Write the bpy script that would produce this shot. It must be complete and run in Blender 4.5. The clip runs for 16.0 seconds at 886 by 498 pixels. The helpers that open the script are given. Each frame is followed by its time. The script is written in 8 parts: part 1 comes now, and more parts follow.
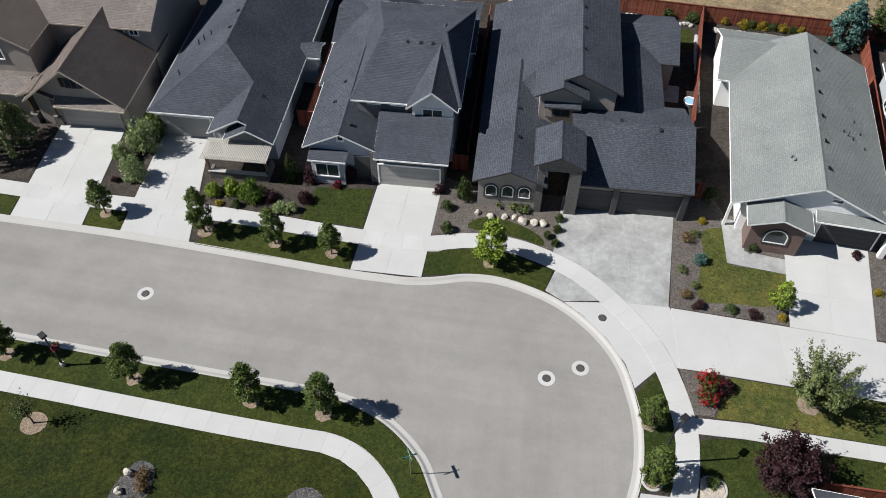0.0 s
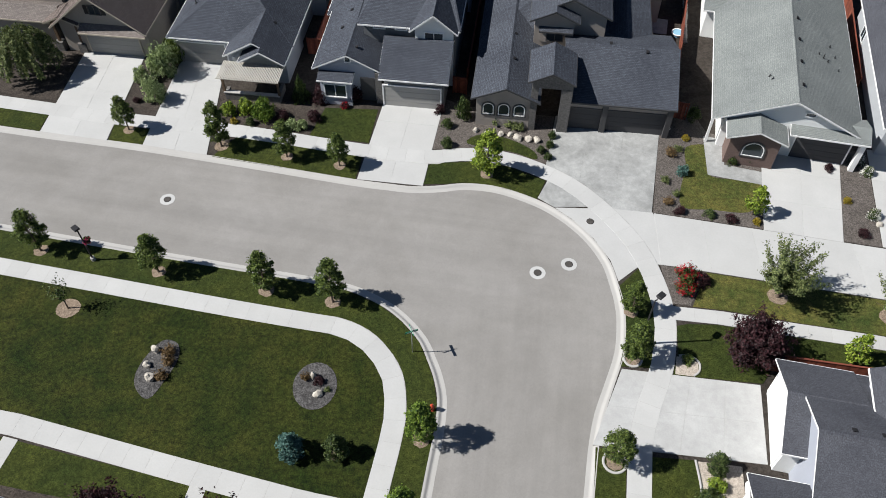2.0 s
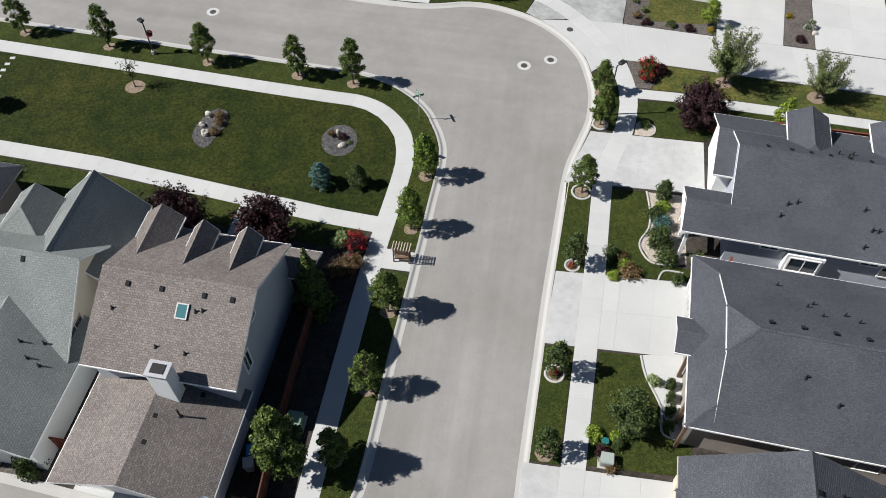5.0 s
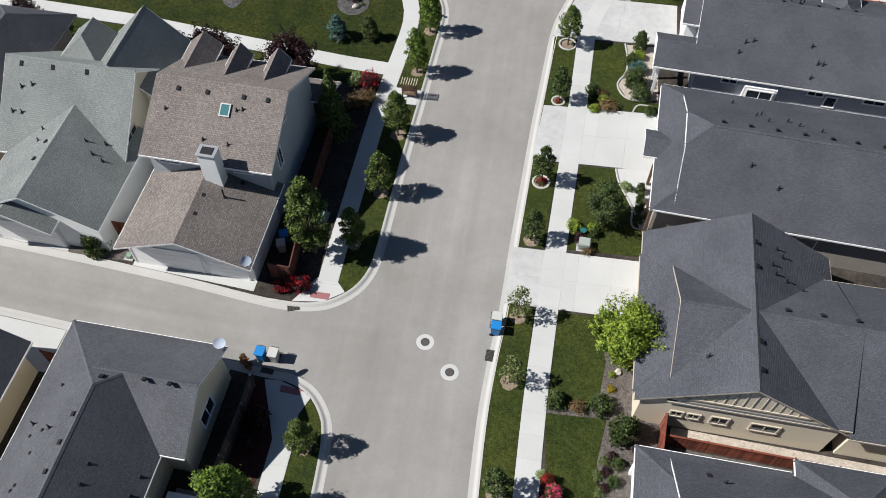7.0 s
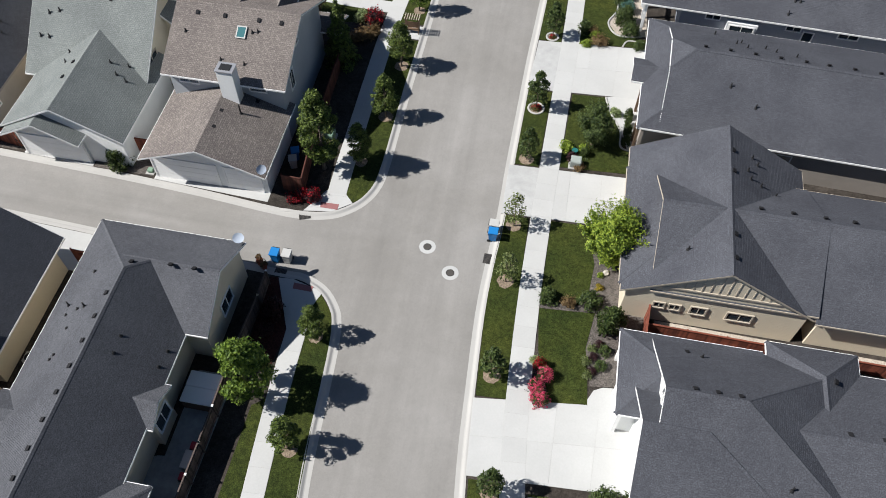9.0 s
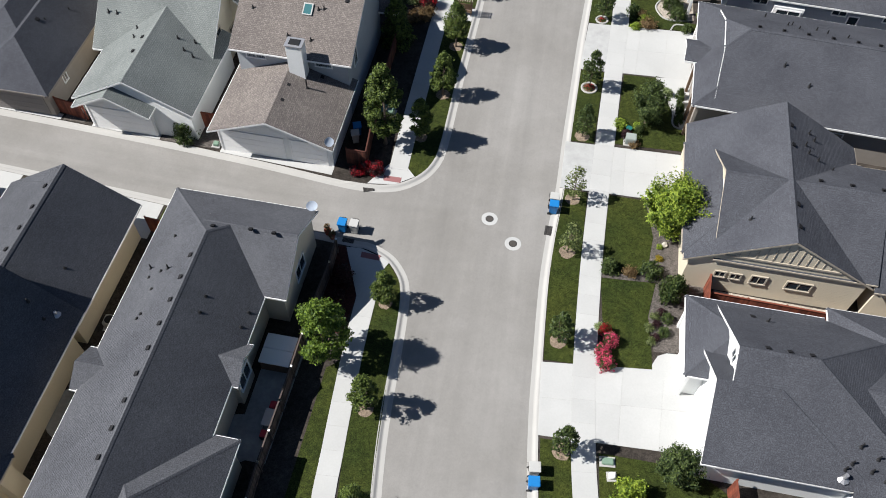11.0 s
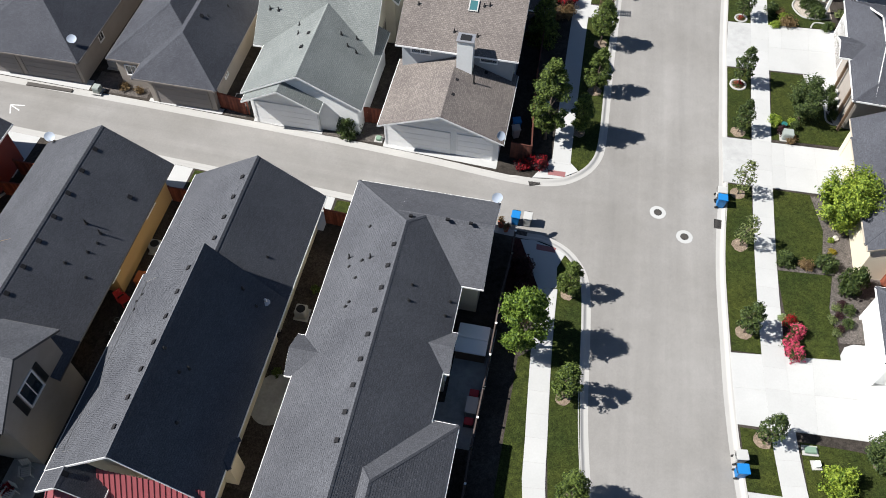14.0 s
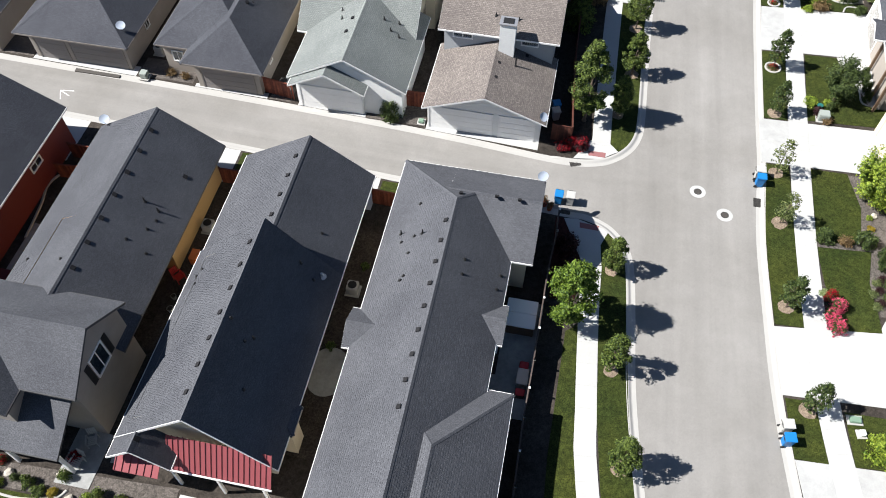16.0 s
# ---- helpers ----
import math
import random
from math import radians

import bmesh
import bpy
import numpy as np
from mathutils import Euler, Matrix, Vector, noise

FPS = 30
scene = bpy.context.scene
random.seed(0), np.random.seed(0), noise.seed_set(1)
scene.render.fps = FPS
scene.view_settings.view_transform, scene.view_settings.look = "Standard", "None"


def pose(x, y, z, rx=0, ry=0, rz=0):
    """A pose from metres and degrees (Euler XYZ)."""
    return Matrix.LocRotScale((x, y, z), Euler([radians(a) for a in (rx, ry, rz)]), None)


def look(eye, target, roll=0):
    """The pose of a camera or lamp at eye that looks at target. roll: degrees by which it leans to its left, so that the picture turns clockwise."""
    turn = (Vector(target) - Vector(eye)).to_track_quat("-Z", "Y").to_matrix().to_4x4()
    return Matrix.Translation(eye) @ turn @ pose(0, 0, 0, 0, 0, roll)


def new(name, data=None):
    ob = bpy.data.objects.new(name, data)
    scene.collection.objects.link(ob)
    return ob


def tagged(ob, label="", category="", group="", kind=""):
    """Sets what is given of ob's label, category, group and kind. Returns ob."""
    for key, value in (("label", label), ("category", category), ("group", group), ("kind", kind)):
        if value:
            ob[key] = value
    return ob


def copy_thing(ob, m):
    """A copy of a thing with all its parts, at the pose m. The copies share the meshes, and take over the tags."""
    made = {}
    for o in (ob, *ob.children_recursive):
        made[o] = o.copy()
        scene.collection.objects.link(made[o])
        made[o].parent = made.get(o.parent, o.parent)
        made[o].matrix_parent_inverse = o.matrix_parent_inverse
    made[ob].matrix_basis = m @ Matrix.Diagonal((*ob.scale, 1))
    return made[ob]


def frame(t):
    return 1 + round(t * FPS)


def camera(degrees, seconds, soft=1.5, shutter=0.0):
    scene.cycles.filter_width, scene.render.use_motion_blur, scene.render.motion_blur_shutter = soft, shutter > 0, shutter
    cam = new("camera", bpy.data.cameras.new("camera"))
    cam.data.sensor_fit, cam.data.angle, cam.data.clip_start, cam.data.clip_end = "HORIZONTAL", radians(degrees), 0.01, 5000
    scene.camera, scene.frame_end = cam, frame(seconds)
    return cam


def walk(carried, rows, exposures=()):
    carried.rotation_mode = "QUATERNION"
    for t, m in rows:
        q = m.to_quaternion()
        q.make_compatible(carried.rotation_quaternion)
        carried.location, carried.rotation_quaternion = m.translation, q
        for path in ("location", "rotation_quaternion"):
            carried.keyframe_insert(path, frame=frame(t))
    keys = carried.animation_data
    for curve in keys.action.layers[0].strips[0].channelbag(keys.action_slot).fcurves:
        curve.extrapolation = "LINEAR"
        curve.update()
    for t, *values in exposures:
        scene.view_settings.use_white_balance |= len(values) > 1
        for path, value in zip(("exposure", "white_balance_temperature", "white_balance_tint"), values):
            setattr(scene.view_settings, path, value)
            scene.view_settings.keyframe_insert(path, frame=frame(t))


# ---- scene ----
cam = camera(58.5, 16.0, soft=0.95)
PATH = [
    (0, (-0.268, -0.965, 46.514), (-0.24, 0.317, 44.979), 0.2),
    (0.5, (-0.201, -2.297, 46.435), (-0.177, -1.02, 44.896), 0.2),
    (1, (-0.145, -3.984, 46.406), (-0.123, -2.716, 44.86), 0.1),
    (1.5, (-0.131, -6.007, 46.381), (-0.111, -4.749, 44.827), 0.1),
    (2, (-0.124, -8.341, 46.373), (-0.105, -7.093, 44.811), 0.1),
    (2.5, (-0.058, -11.027, 46.386), (-0.043, -9.789, 44.815), 0.0),
    (3, (0.041, -14.082, 46.377), (0.051, -12.852, 44.8), -0.1),
    (5.5, (0.112, -31.515, 46.125), (0.114, -30.335, 44.51), -0.0),
    (6, (-0.076, -35.162, 46.152), (-0.068, -33.995, 44.528), 0.3),
    (6.5, (-0.186, -38.801, 46.197), (-0.176, -37.648, 44.562), 0.4),
    (7, (-0.165, -42.125, 46.224), (-0.16, -40.982, 44.583), 0.3),
    (7.5, (-0.001, -44.78, 46.207), (0.001, -43.643, 44.562), 0.1),
    (8, (0.169, -46.757, 46.145), (0.171, -45.622, 44.499), 0.1),
    (8.5, (-0.04, -48.202, 46.134), (-0.03, -47.068, 44.486), 0.6),
    (11, (-5.197, -52.0, 45.994), (-5.175, -50.861, 44.35), 1.7),
    (11.5, (-6.878, -52.412, 45.93), (-6.856, -51.271, 44.288), 1.8),
    (12, (-8.772, -52.711, 45.871), (-8.749, -51.569, 44.229), 1.9),
    (12.5, (-10.778, -52.981, 45.811), (-10.755, -51.836, 44.172), 2.0),
    (13, (-12.848, -53.225, 45.74), (-12.827, -52.076, 44.103), 2.0),
    (13.5, (-15.013, -53.305, 45.684), (-14.995, -52.154, 44.049), 1.9),
    (14, (-17.031, -53.364, 45.687), (-17.028, -52.209, 44.055), 1.1),
    (14.5, (-18.357, -53.359, 45.695), (-18.363, -52.201, 44.065), 0.7),
    (15, (-19.093, -53.753, 45.72), (-19.104, -52.59, 44.093), 0.4),
    (15.5, (-19.52, -54.634, 45.79), (-19.534, -53.479, 44.158), 0.3),
    (16, (-19.76, -55.295, 45.825), (-19.775, -54.143, 44.191), 0.2),
]
walk(cam, [(t, look(eye, target, roll)) for t, eye, target, roll in PATH],
     exposures=[(0.0, 0.57), (5.5, 0.59), (7.5, 0.64), (11.0, 0.74), (12.5, 0.82), (14.0, 0.91), (15.0, 1.01), (16.0, 1.11)])

# ---- world, sun and exposure ----
SUN_UP = 46.0
world = bpy.data.worlds.new("sky")
scene.world = world
world.use_nodes = True
sky = world.node_tree.nodes.new("ShaderNodeTexSky")
sky.sky_type = "NISHITA"
sky.sun_disc = False
sky.ozone_density = 5.0
sky.dust_density = 0.4
sky.sun_elevation = radians(SUN_UP)
sky.sun_rotation = radians(267)
world.node_tree.nodes["Background"].inputs["Strength"].default_value = 0.040
world.node_tree.links.new(sky.outputs[0], world.node_tree.nodes["Background"].inputs["Color"])
lamp = bpy.data.lights.new("sun", "SUN")
lamp.energy, lamp.angle, lamp.color = 5.0, radians(0.55), (1.0, 0.976, 0.943)
sun = new("sun", lamp)
sun.matrix_world = look((-60, -3.1, 60 * math.tan(radians(SUN_UP))), (0, 0, 0))


# ---- materials ----
def links(m):
    return m.node_tree.nodes, m.node_tree.links


def ramp(nodes, low, high, a=0.3, b=0.7):
    r = nodes.new("ShaderNodeValToRGB")
    r.color_ramp.elements[0].position, r.color_ramp.elements[1].position = a, b
    r.color_ramp.elements[0].color, r.color_ramp.elements[1].color = (*low, 1), (*high, 1)
    return r


def grey(v):
    return (v, v, v)


def shade(c, f):
    return tuple(max(0.0, v * f) for v in c)


def surface(name, colour, rough=0.85, fine=30.0, coarse=0.6, vary=0.12, blotch=0.15, bump=0.15, metal=0.0, tint=None, random_each=0.0, spec=0.3):
    """A painted, mineral or leafy surface: fine grain and broad blotches over one colour."""
    m = bpy.data.materials.new(name)
    m.use_nodes = True
    n, l = links(m)
    b = n["Principled BSDF"]
    b.inputs["Roughness"].default_value, b.inputs["Metallic"].default_value = rough, metal
    b.inputs["Specular IOR Level"].default_value = spec
    co = n.new("ShaderNodeTexCoord")
    n1, n2 = n.new("ShaderNodeTexNoise"), n.new("ShaderNodeTexNoise")
    n1.inputs["Scale"].default_value, n2.inputs["Scale"].default_value = fine, coarse
    n1.inputs["Detail"].default_value, n2.inputs["Detail"].default_value = 4, 5
    n2.inputs["Roughness"].default_value = 0.6
    l.new(co.outputs["Object"], n1.inputs["Vector"])
    l.new(co.outputs["Object"], n2.inputs["Vector"])
    r1 = ramp(n, shade(colour, 1 - vary), shade(colour, 1 + vary))
    other = tint or colour
    r2 = ramp(n, shade(other, 1 - blotch), shade(colour, 1 + blotch), 0.32, 0.68)
    l.new(n1.outputs["Fac"], r1.inputs["Fac"])
    l.new(n2.outputs["Fac"], r2.inputs["Fac"])
    mix = n.new("ShaderNodeMix")
    mix.data_type = "RGBA"
    mix.inputs["Factor"].default_value = 0.5
    l.new(r1.outputs["Color"], mix.inputs["A"])
    l.new(r2.outputs["Color"], mix.inputs["B"])
    out = mix.outputs["Result"]
    if random_each:
        info = n.new("ShaderNodeObjectInfo")
        span = n.new("ShaderNodeMapRange")
        span.inputs["To Min"].default_value, span.inputs["To Max"].default_value = 1 - random_each, 1 + random_each
        l.new(info.outputs["Random"], span.inputs["Value"])
        mul = n.new("ShaderNodeHueSaturation")
        l.new(span.outputs["Result"], mul.inputs["Value"])
        l.new(out, mul.inputs["Color"])
        out = mul.outputs["Color"]
    l.new(out, b.inputs["Base Color"])
    if bump:
        bp = n.new("ShaderNodeBump")
        bp.inputs["Strength"].default_value, bp.inputs["Distance"].default_value = bump, 0.02
        l.new(n1.outputs["Fac"], bp.inputs["Height"])
        l.new(bp.outputs["Normal"], b.inputs["Normal"])
    return m


def shingles(name, colour, vary=0.3, rough=0.9, joint=0.68, grain=0.22):
    """Asphalt shingles: courses up the slope and tabs along it, from the roof's own metres."""
    m = bpy.data.materials.new(name)
    m.use_nodes = True
    n, l = links(m)
    b = n["Principled BSDF"]
    b.inputs["Roughness"].default_value = rough
    b.inputs["Specular IOR Level"].default_value = 0.04
    uv = n.new("ShaderNodeUVMap")
    uv.uv_map = "slope"
    br = n.new("ShaderNodeTexBrick")
    br.inputs["Scale"].default_value = 1.0
    br.inputs["Brick Width"].default_value, br.inputs["Row Height"].default_value = 0.19, 0.145
    br.inputs["Mortar Size"].default_value, br.inputs["Mortar Smooth"].default_value = 0.018, 0.3
    br.inputs["Bias"].default_value = 0.0
    br.inputs["Color1"].default_value = (*shade(colour, 1 - vary), 1)
    br.inputs["Color2"].default_value = (*shade(colour, 1 + vary), 1)
    br.inputs["Mortar"].default_value = (*shade(colour, joint), 1)
    l.new(uv.outputs["UV"], br.inputs["Vector"])
    n1, n2 = n.new("ShaderNodeTexNoise"), n.new("ShaderNodeTexNoise")
    n1.inputs["Scale"].default_value, n2.inputs["Scale"].default_value = 15, 0.3
    n1.inputs["Detail"].default_value, n2.inputs["Detail"].default_value = 3, 6
    l.new(uv.outputs["UV"], n1.inputs["Vector"])
    l.new(uv.outputs["UV"], n2.inputs["Vector"])
    r = ramp(n, grey(1 - grain), grey(1 + grain), 0.34, 0.66)
    l.new(n1.outputs["Fac"], r.inputs["Fac"])
    r2 = ramp(n, (0.86, 0.86, 0.87), (1.13, 1.13, 1.12), 0.3, 0.7)
    l.new(n2.outputs["Fac"], r2.inputs["Fac"])
    a = n.new("ShaderNodeMix")
    a.data_type, a.blend_type = "RGBA", "MULTIPLY"
    a.inputs["Factor"].default_value = 1
    l.new(br.outputs["Color"], a.inputs["A"])
    l.new(r.outputs["Color"], a.inputs["B"])
    c = n.new("ShaderNodeMix")
    c.data_type, c.blend_type = "RGBA", "MULTIPLY"
    c.inputs["Factor"].default_value = 1
    l.new(a.outputs["Result"], c.inputs["A"])
    l.new(r2.outputs["Color"], c.inputs["B"])
    l.new(c.outputs["Result"], b.inputs["Base Color"])
    bp = n.new("ShaderNodeBump")
    bp.inputs["Strength"].default_value, bp.inputs["Distance"].default_value = 0.35, 0.0015
    l.new(n1.outputs["Fac"], bp.inputs["Height"])
    l.new(bp.outputs["Normal"], b.inputs["Normal"])
    return m


def lapped(name, colour, pitch=0.18, upright=False):
    """Painted siding with a shadow line at each lap (or at each upright batten)."""
    m = surface(name, colour, rough=0.7, fine=12, coarse=0.5, vary=0.05, blotch=0.07, bump=0)
    n, l = links(m)
    co = n.new("ShaderNodeTexCoord")
    sep = n.new("ShaderNodeSeparateXYZ")
    l.new(co.outputs["Object"], sep.inputs[0])
    div = n.new("ShaderNodeMath")
    div.operation = "DIVIDE"
    div.inputs[1].default_value = pitch
    l.new(sep.outputs["X" if upright else "Z"], div.inputs[0])
    fr = n.new("ShaderNodeMath")
    fr.operation = "FRACT"
    l.new(div.outputs[0], fr.inputs[0])
    bp = n.new("ShaderNodeBump")
    bp.invert = True
    bp.inputs["Strength"].default_value, bp.inputs["Distance"].default_value = 0.6, 0.02
    l.new(fr.outputs[0], bp.inputs["Height"])
    l.new(bp.outputs["Normal"], n["Principled BSDF"].inputs["Normal"])
    return m


def glassy(name, colour):
    m = bpy.data.materials.new(name)
    m.use_nodes = True
    b = m.node_tree.nodes["Principled BSDF"]
    b.inputs["Base Color"].default_value = (*colour, 1)
    b.inputs["Roughness"].default_value = 0.06
    b.inputs["Specular IOR Level"].default_value = 0.8
    return m


def leafy(name, colour, colour2, rough=0.55):
    """Leaves: each leaf clump takes its own shade between two colours."""
    m = bpy.data.materials.new(name)
    m.use_nodes = True
    n, l = links(m)
    b = n["Principled BSDF"]
    b.inputs["Roughness"].default_value = rough
    b.inputs["Specular IOR Level"].default_value = 0.3
    geo = n.new("ShaderNodeNewGeometry")
    r = ramp(n, colour, colour2, 0.1, 0.9)
    l.new(geo.outputs["Random Per Island"], r.inputs["Fac"])
    l.new(r.outputs["Color"], b.inputs["Base Color"])
    tr = n.new("ShaderNodeBsdfTranslucent")
    l.new(r.outputs["Color"], tr.inputs["Color"])
    mixer = n.new("ShaderNodeMixShader")
    mixer.inputs[0].default_value = 0.3
    l.new(b.outputs[0], mixer.inputs[1])
    l.new(tr.outputs[0], mixer.inputs[2])
    l.new(mixer.outputs[0], n["Material Output"].inputs["Surface"])
    return m


def layered(name, colour, layers, rough=0.92, bump=0.2, stretch=(1, 1, 1)):
    """A broad ground surface: noise layers (scale, low tint, high tint) multiplied over one colour."""
    m = bpy.data.materials.new(name)
    m.use_nodes = True
    n, l = links(m)
    b = n["Principled BSDF"]
    b.inputs["Roughness"].default_value = rough
    b.inputs["Specular IOR Level"].default_value = 0.15
    co = n.new("ShaderNodeTexCoord")
    out, height = None, None
    for k, (scale, low, high) in enumerate(layers):
        mp = n.new("ShaderNodeMapping")
        mp.inputs["Location"].default_value = (17.3 * k, 5.1 * k, 0)
        if k == 0:
            mp.inputs["Scale"].default_value = stretch
        l.new(co.outputs["Object"], mp.inputs["Vector"])
        ns = n.new("ShaderNodeTexNoise")
        ns.inputs["Scale"].default_value, ns.inputs["Detail"].default_value, ns.inputs["Roughness"].default_value = scale, 4, 0.62
        ns.inputs["Distortion"].default_value = 0.4 if k == 0 else 0.0
        l.new(mp.outputs[0], ns.inputs["Vector"])
        r = ramp(n, low, high, 0.33, 0.67)
        l.new(ns.outputs["Fac"], r.inputs["Fac"])
        height = ns
        mix = n.new("ShaderNodeMix")
        mix.data_type, mix.blend_type = "RGBA", "MULTIPLY"
        mix.inputs["Factor"].default_value = 1.0
        mix.inputs["A"].default_value = (*colour, 1)
        if out is not None:
            l.new(out, mix.inputs["A"])
        l.new(r.outputs["Color"], mix.inputs["B"])
        out = mix.outputs["Result"]
    l.new(out, b.inputs["Base Color"])
    bp = n.new("ShaderNodeBump")
    bp.inputs["Strength"].default_value, bp.inputs["Distance"].default_value = bump, 0.03
    l.new(height.outputs["Fac"], bp.inputs["Height"])
    l.new(bp.outputs["Normal"], b.inputs["Normal"])
    return m


def asphalt(name, colour):
    """Sun-bleached asphalt: broad blotches, streaks along the way that each street is driven and swept, and fine grain."""
    m = layered(name, colour, [(0.11, (0.87, 0.865, 0.85), (1.07, 1.07, 1.07)), (0.9, grey(0.965), grey(1.03)), (7.0, grey(0.965), grey(1.035)), (26.0, grey(0.93), grey(1.07))], bump=0.12)
    n, l = links(m)
    b = n["Principled BSDF"]
    base = b.inputs["Base Color"].links[0].from_socket
    co = n.new("ShaderNodeTexCoord")
    sep = n.new("ShaderNodeSeparateXYZ")
    l.new(co.outputs["Object"], sep.inputs[0])
    tones = []
    for turn, scale in ((-9, (1.0, 0.045, 1.0)), (-12, (0.045, 1.0, 1.0))):
        mp = n.new("ShaderNodeMapping")
        mp.vector_type = "TEXTURE"
        mp.inputs["Rotation"].default_value = (0, 0, radians(turn))
        mp.inputs["Scale"].default_value = tuple(1 / v for v in scale)
        l.new(co.outputs["Object"], mp.inputs["Vector"])
        ns = n.new("ShaderNodeTexNoise")
        ns.inputs["Scale"].default_value, ns.inputs["Detail"].default_value, ns.inputs["Roughness"].default_value = 0.7, 5, 0.6
        ns.inputs["Distortion"].default_value = 0.25
        l.new(mp.outputs[0], ns.inputs["Vector"])
        r = ramp(n, grey(0.90), grey(1.07), 0.3, 0.7)
        l.new(ns.outputs["Fac"], r.inputs["Fac"])
        tones.append(r.outputs["Color"])
    parts = []
    for axis, lo, hi in (("Y", 16, 32), ("X", -6, -13)):
        span = n.new("ShaderNodeMapRange")
        span.inputs["From Min"].default_value, span.inputs["From Max"].default_value = lo, hi
        l.new(sep.outputs[axis], span.inputs["Value"])
        parts.append(span.outputs["Result"])
    most = n.new("ShaderNodeMath")
    most.operation = "MAXIMUM"
    l.new(parts[0], most.inputs[0])
    l.new(parts[1], most.inputs[1])
    pick = n.new("ShaderNodeMix")
    pick.data_type = "RGBA"
    l.new(most.outputs[0], pick.inputs["Factor"])
    l.new(tones[0], pick.inputs["A"])
    l.new(tones[1], pick.inputs["B"])
    out = n.new("ShaderNodeMix")
    out.data_type, out.blend_type = "RGBA", "MULTIPLY"
    out.inputs["Factor"].default_value = 1.0
    l.new(base, out.inputs["A"])
    l.new(pick.outputs["Result"], out.inputs["B"])
    l.new(out.outputs["Result"], b.inputs["Base Color"])
    return m


ASPHALT = asphalt("worn_asphalt", (0.232, 0.224, 0.213))
KERB = surface("kerb_concrete", (0.36, 0.352, 0.335), 0.85, fine=18, coarse=0.5, vary=0.06, blotch=0.08, bump=0.1)
SLAB = surface("pale_concrete", (0.400, 0.401, 0.392), 0.85, fine=9, coarse=0.35, vary=0.05, blotch=0.09, bump=0.08, random_each=0.035)
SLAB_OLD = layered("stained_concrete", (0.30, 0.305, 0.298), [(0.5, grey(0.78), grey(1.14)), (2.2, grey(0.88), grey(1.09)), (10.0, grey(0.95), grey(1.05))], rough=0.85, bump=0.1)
SLAB_WORN = layered("weathered_concrete", (0.385, 0.387, 0.380), [(0.45, grey(0.90), grey(1.05)), (1.8, grey(0.93), grey(1.04)), (10.0, grey(0.96), grey(1.04))], rough=0.85, bump=0.1)
JOINT = surface("joint_sand", (0.33, 0.325, 0.31), 0.95, bump=0)
GRASS = layered("mown_grass", (0.0242, 0.0330, 0.0068), [(0.16, (0.74, 0.82, 0.88), (1.32, 1.18, 1.12)), (1.1, (0.82, 0.85, 0.85), (1.2, 1.15, 1.1)), (4.0, grey(0.66), grey(1.38)), (13.0, grey(0.42), grey(1.75))], rough=0.95, bump=0.5)
GRASS_PARK = layered("park_grass", (0.0150, 0.0222, 0.0043), [(0.14, (0.66, 0.80, 0.7), (1.55, 1.28, 1.3)), (0.7, (0.74, 0.82, 0.78), (1.42, 1.22, 1.2)), (4.0, grey(0.56), grey(1.52)), (13.0, grey(0.42), grey(1.75))], rough=0.95, bump=0.5)
GRASS_DRY = layered("sparse_grass", (0.058, 0.064, 0.017), [(0.3, (0.62, 0.75, 0.7), (1.35, 1.2, 1.2)), (1.4, (0.75, 0.85, 0.8), (1.3, 1.15, 1.2)), (4.0, grey(0.70), grey(1.34)), (13.0, grey(0.48), grey(1.65))], rough=0.95, bump=0.5)
MULCH = layered("bark_mulch", (0.048, 0.040, 0.034), [(0.8, grey(0.8), grey(1.2)), (7.0, grey(0.55), grey(1.45)), (18.0, grey(0.5), grey(1.5))], bump=0.7)
GRAVEL = layered("grey_gravel", (0.092, 0.081, 0.073), [(0.7, grey(0.85), grey(1.12)), (7.0, grey(0.6), grey(1.4)), (16.0, grey(0.5), grey(1.55))], bump=0.6)
DARK_GRAVEL = layered("dark_gravel", (0.058, 0.056, 0.055), [(0.7, grey(0.85), grey(1.12)), (7.0, grey(0.5), grey(1.6)), (16.0, grey(0.4), grey(1.9))], bump=0.6)
RED_MULCH = layered("dark_red_mulch", (0.045, 0.015, 0.013), [(0.8, grey(0.8), grey(1.2)), (7.0, grey(0.55), grey(1.45)), (18.0, grey(0.5), grey(1.5))], bump=0.7)
PALE_GRAVEL = layered("pale_gravel", (0.37, 0.325, 0.275), [(0.7, grey(0.9), grey(1.08)), (7.0, grey(0.78), grey(1.2)), (16.0, grey(0.7), grey(1.3))], bump=0.5)
SOIL = layered("yard_soil", (0.040, 0.034, 0.029), [(0.4, grey(0.7), grey(1.3)), (3.0, grey(0.7), grey(1.3)), (14.0, grey(0.6), grey(1.4))], bump=0.5)
FIELD = layered("dry_field", (0.21, 0.165, 0.105), [(0.12, grey(0.75), (1.25, 1.2, 1.1)), (0.9, grey(0.75), grey(1.25)), (4.0, grey(0.7), grey(1.3))], bump=0.6)
ROOF_DARK = shingles("charcoal_shingles", (0.068, 0.071, 0.082), 0.13, joint=0.90, grain=0.32)
ROOF_ASH = shingles("ash_grey_shingles", (0.082, 0.085, 0.095), 0.12, joint=0.92, grain=0.3)
ROOF_BLUE = shingles("slate_shingles", (0.064, 0.071, 0.086), 0.2, joint=0.6, grain=0.34)
ROOF_BROWN = shingles("brown_shingles", (0.172, 0.152, 0.141), 0.2, joint=0.74, grain=0.3)
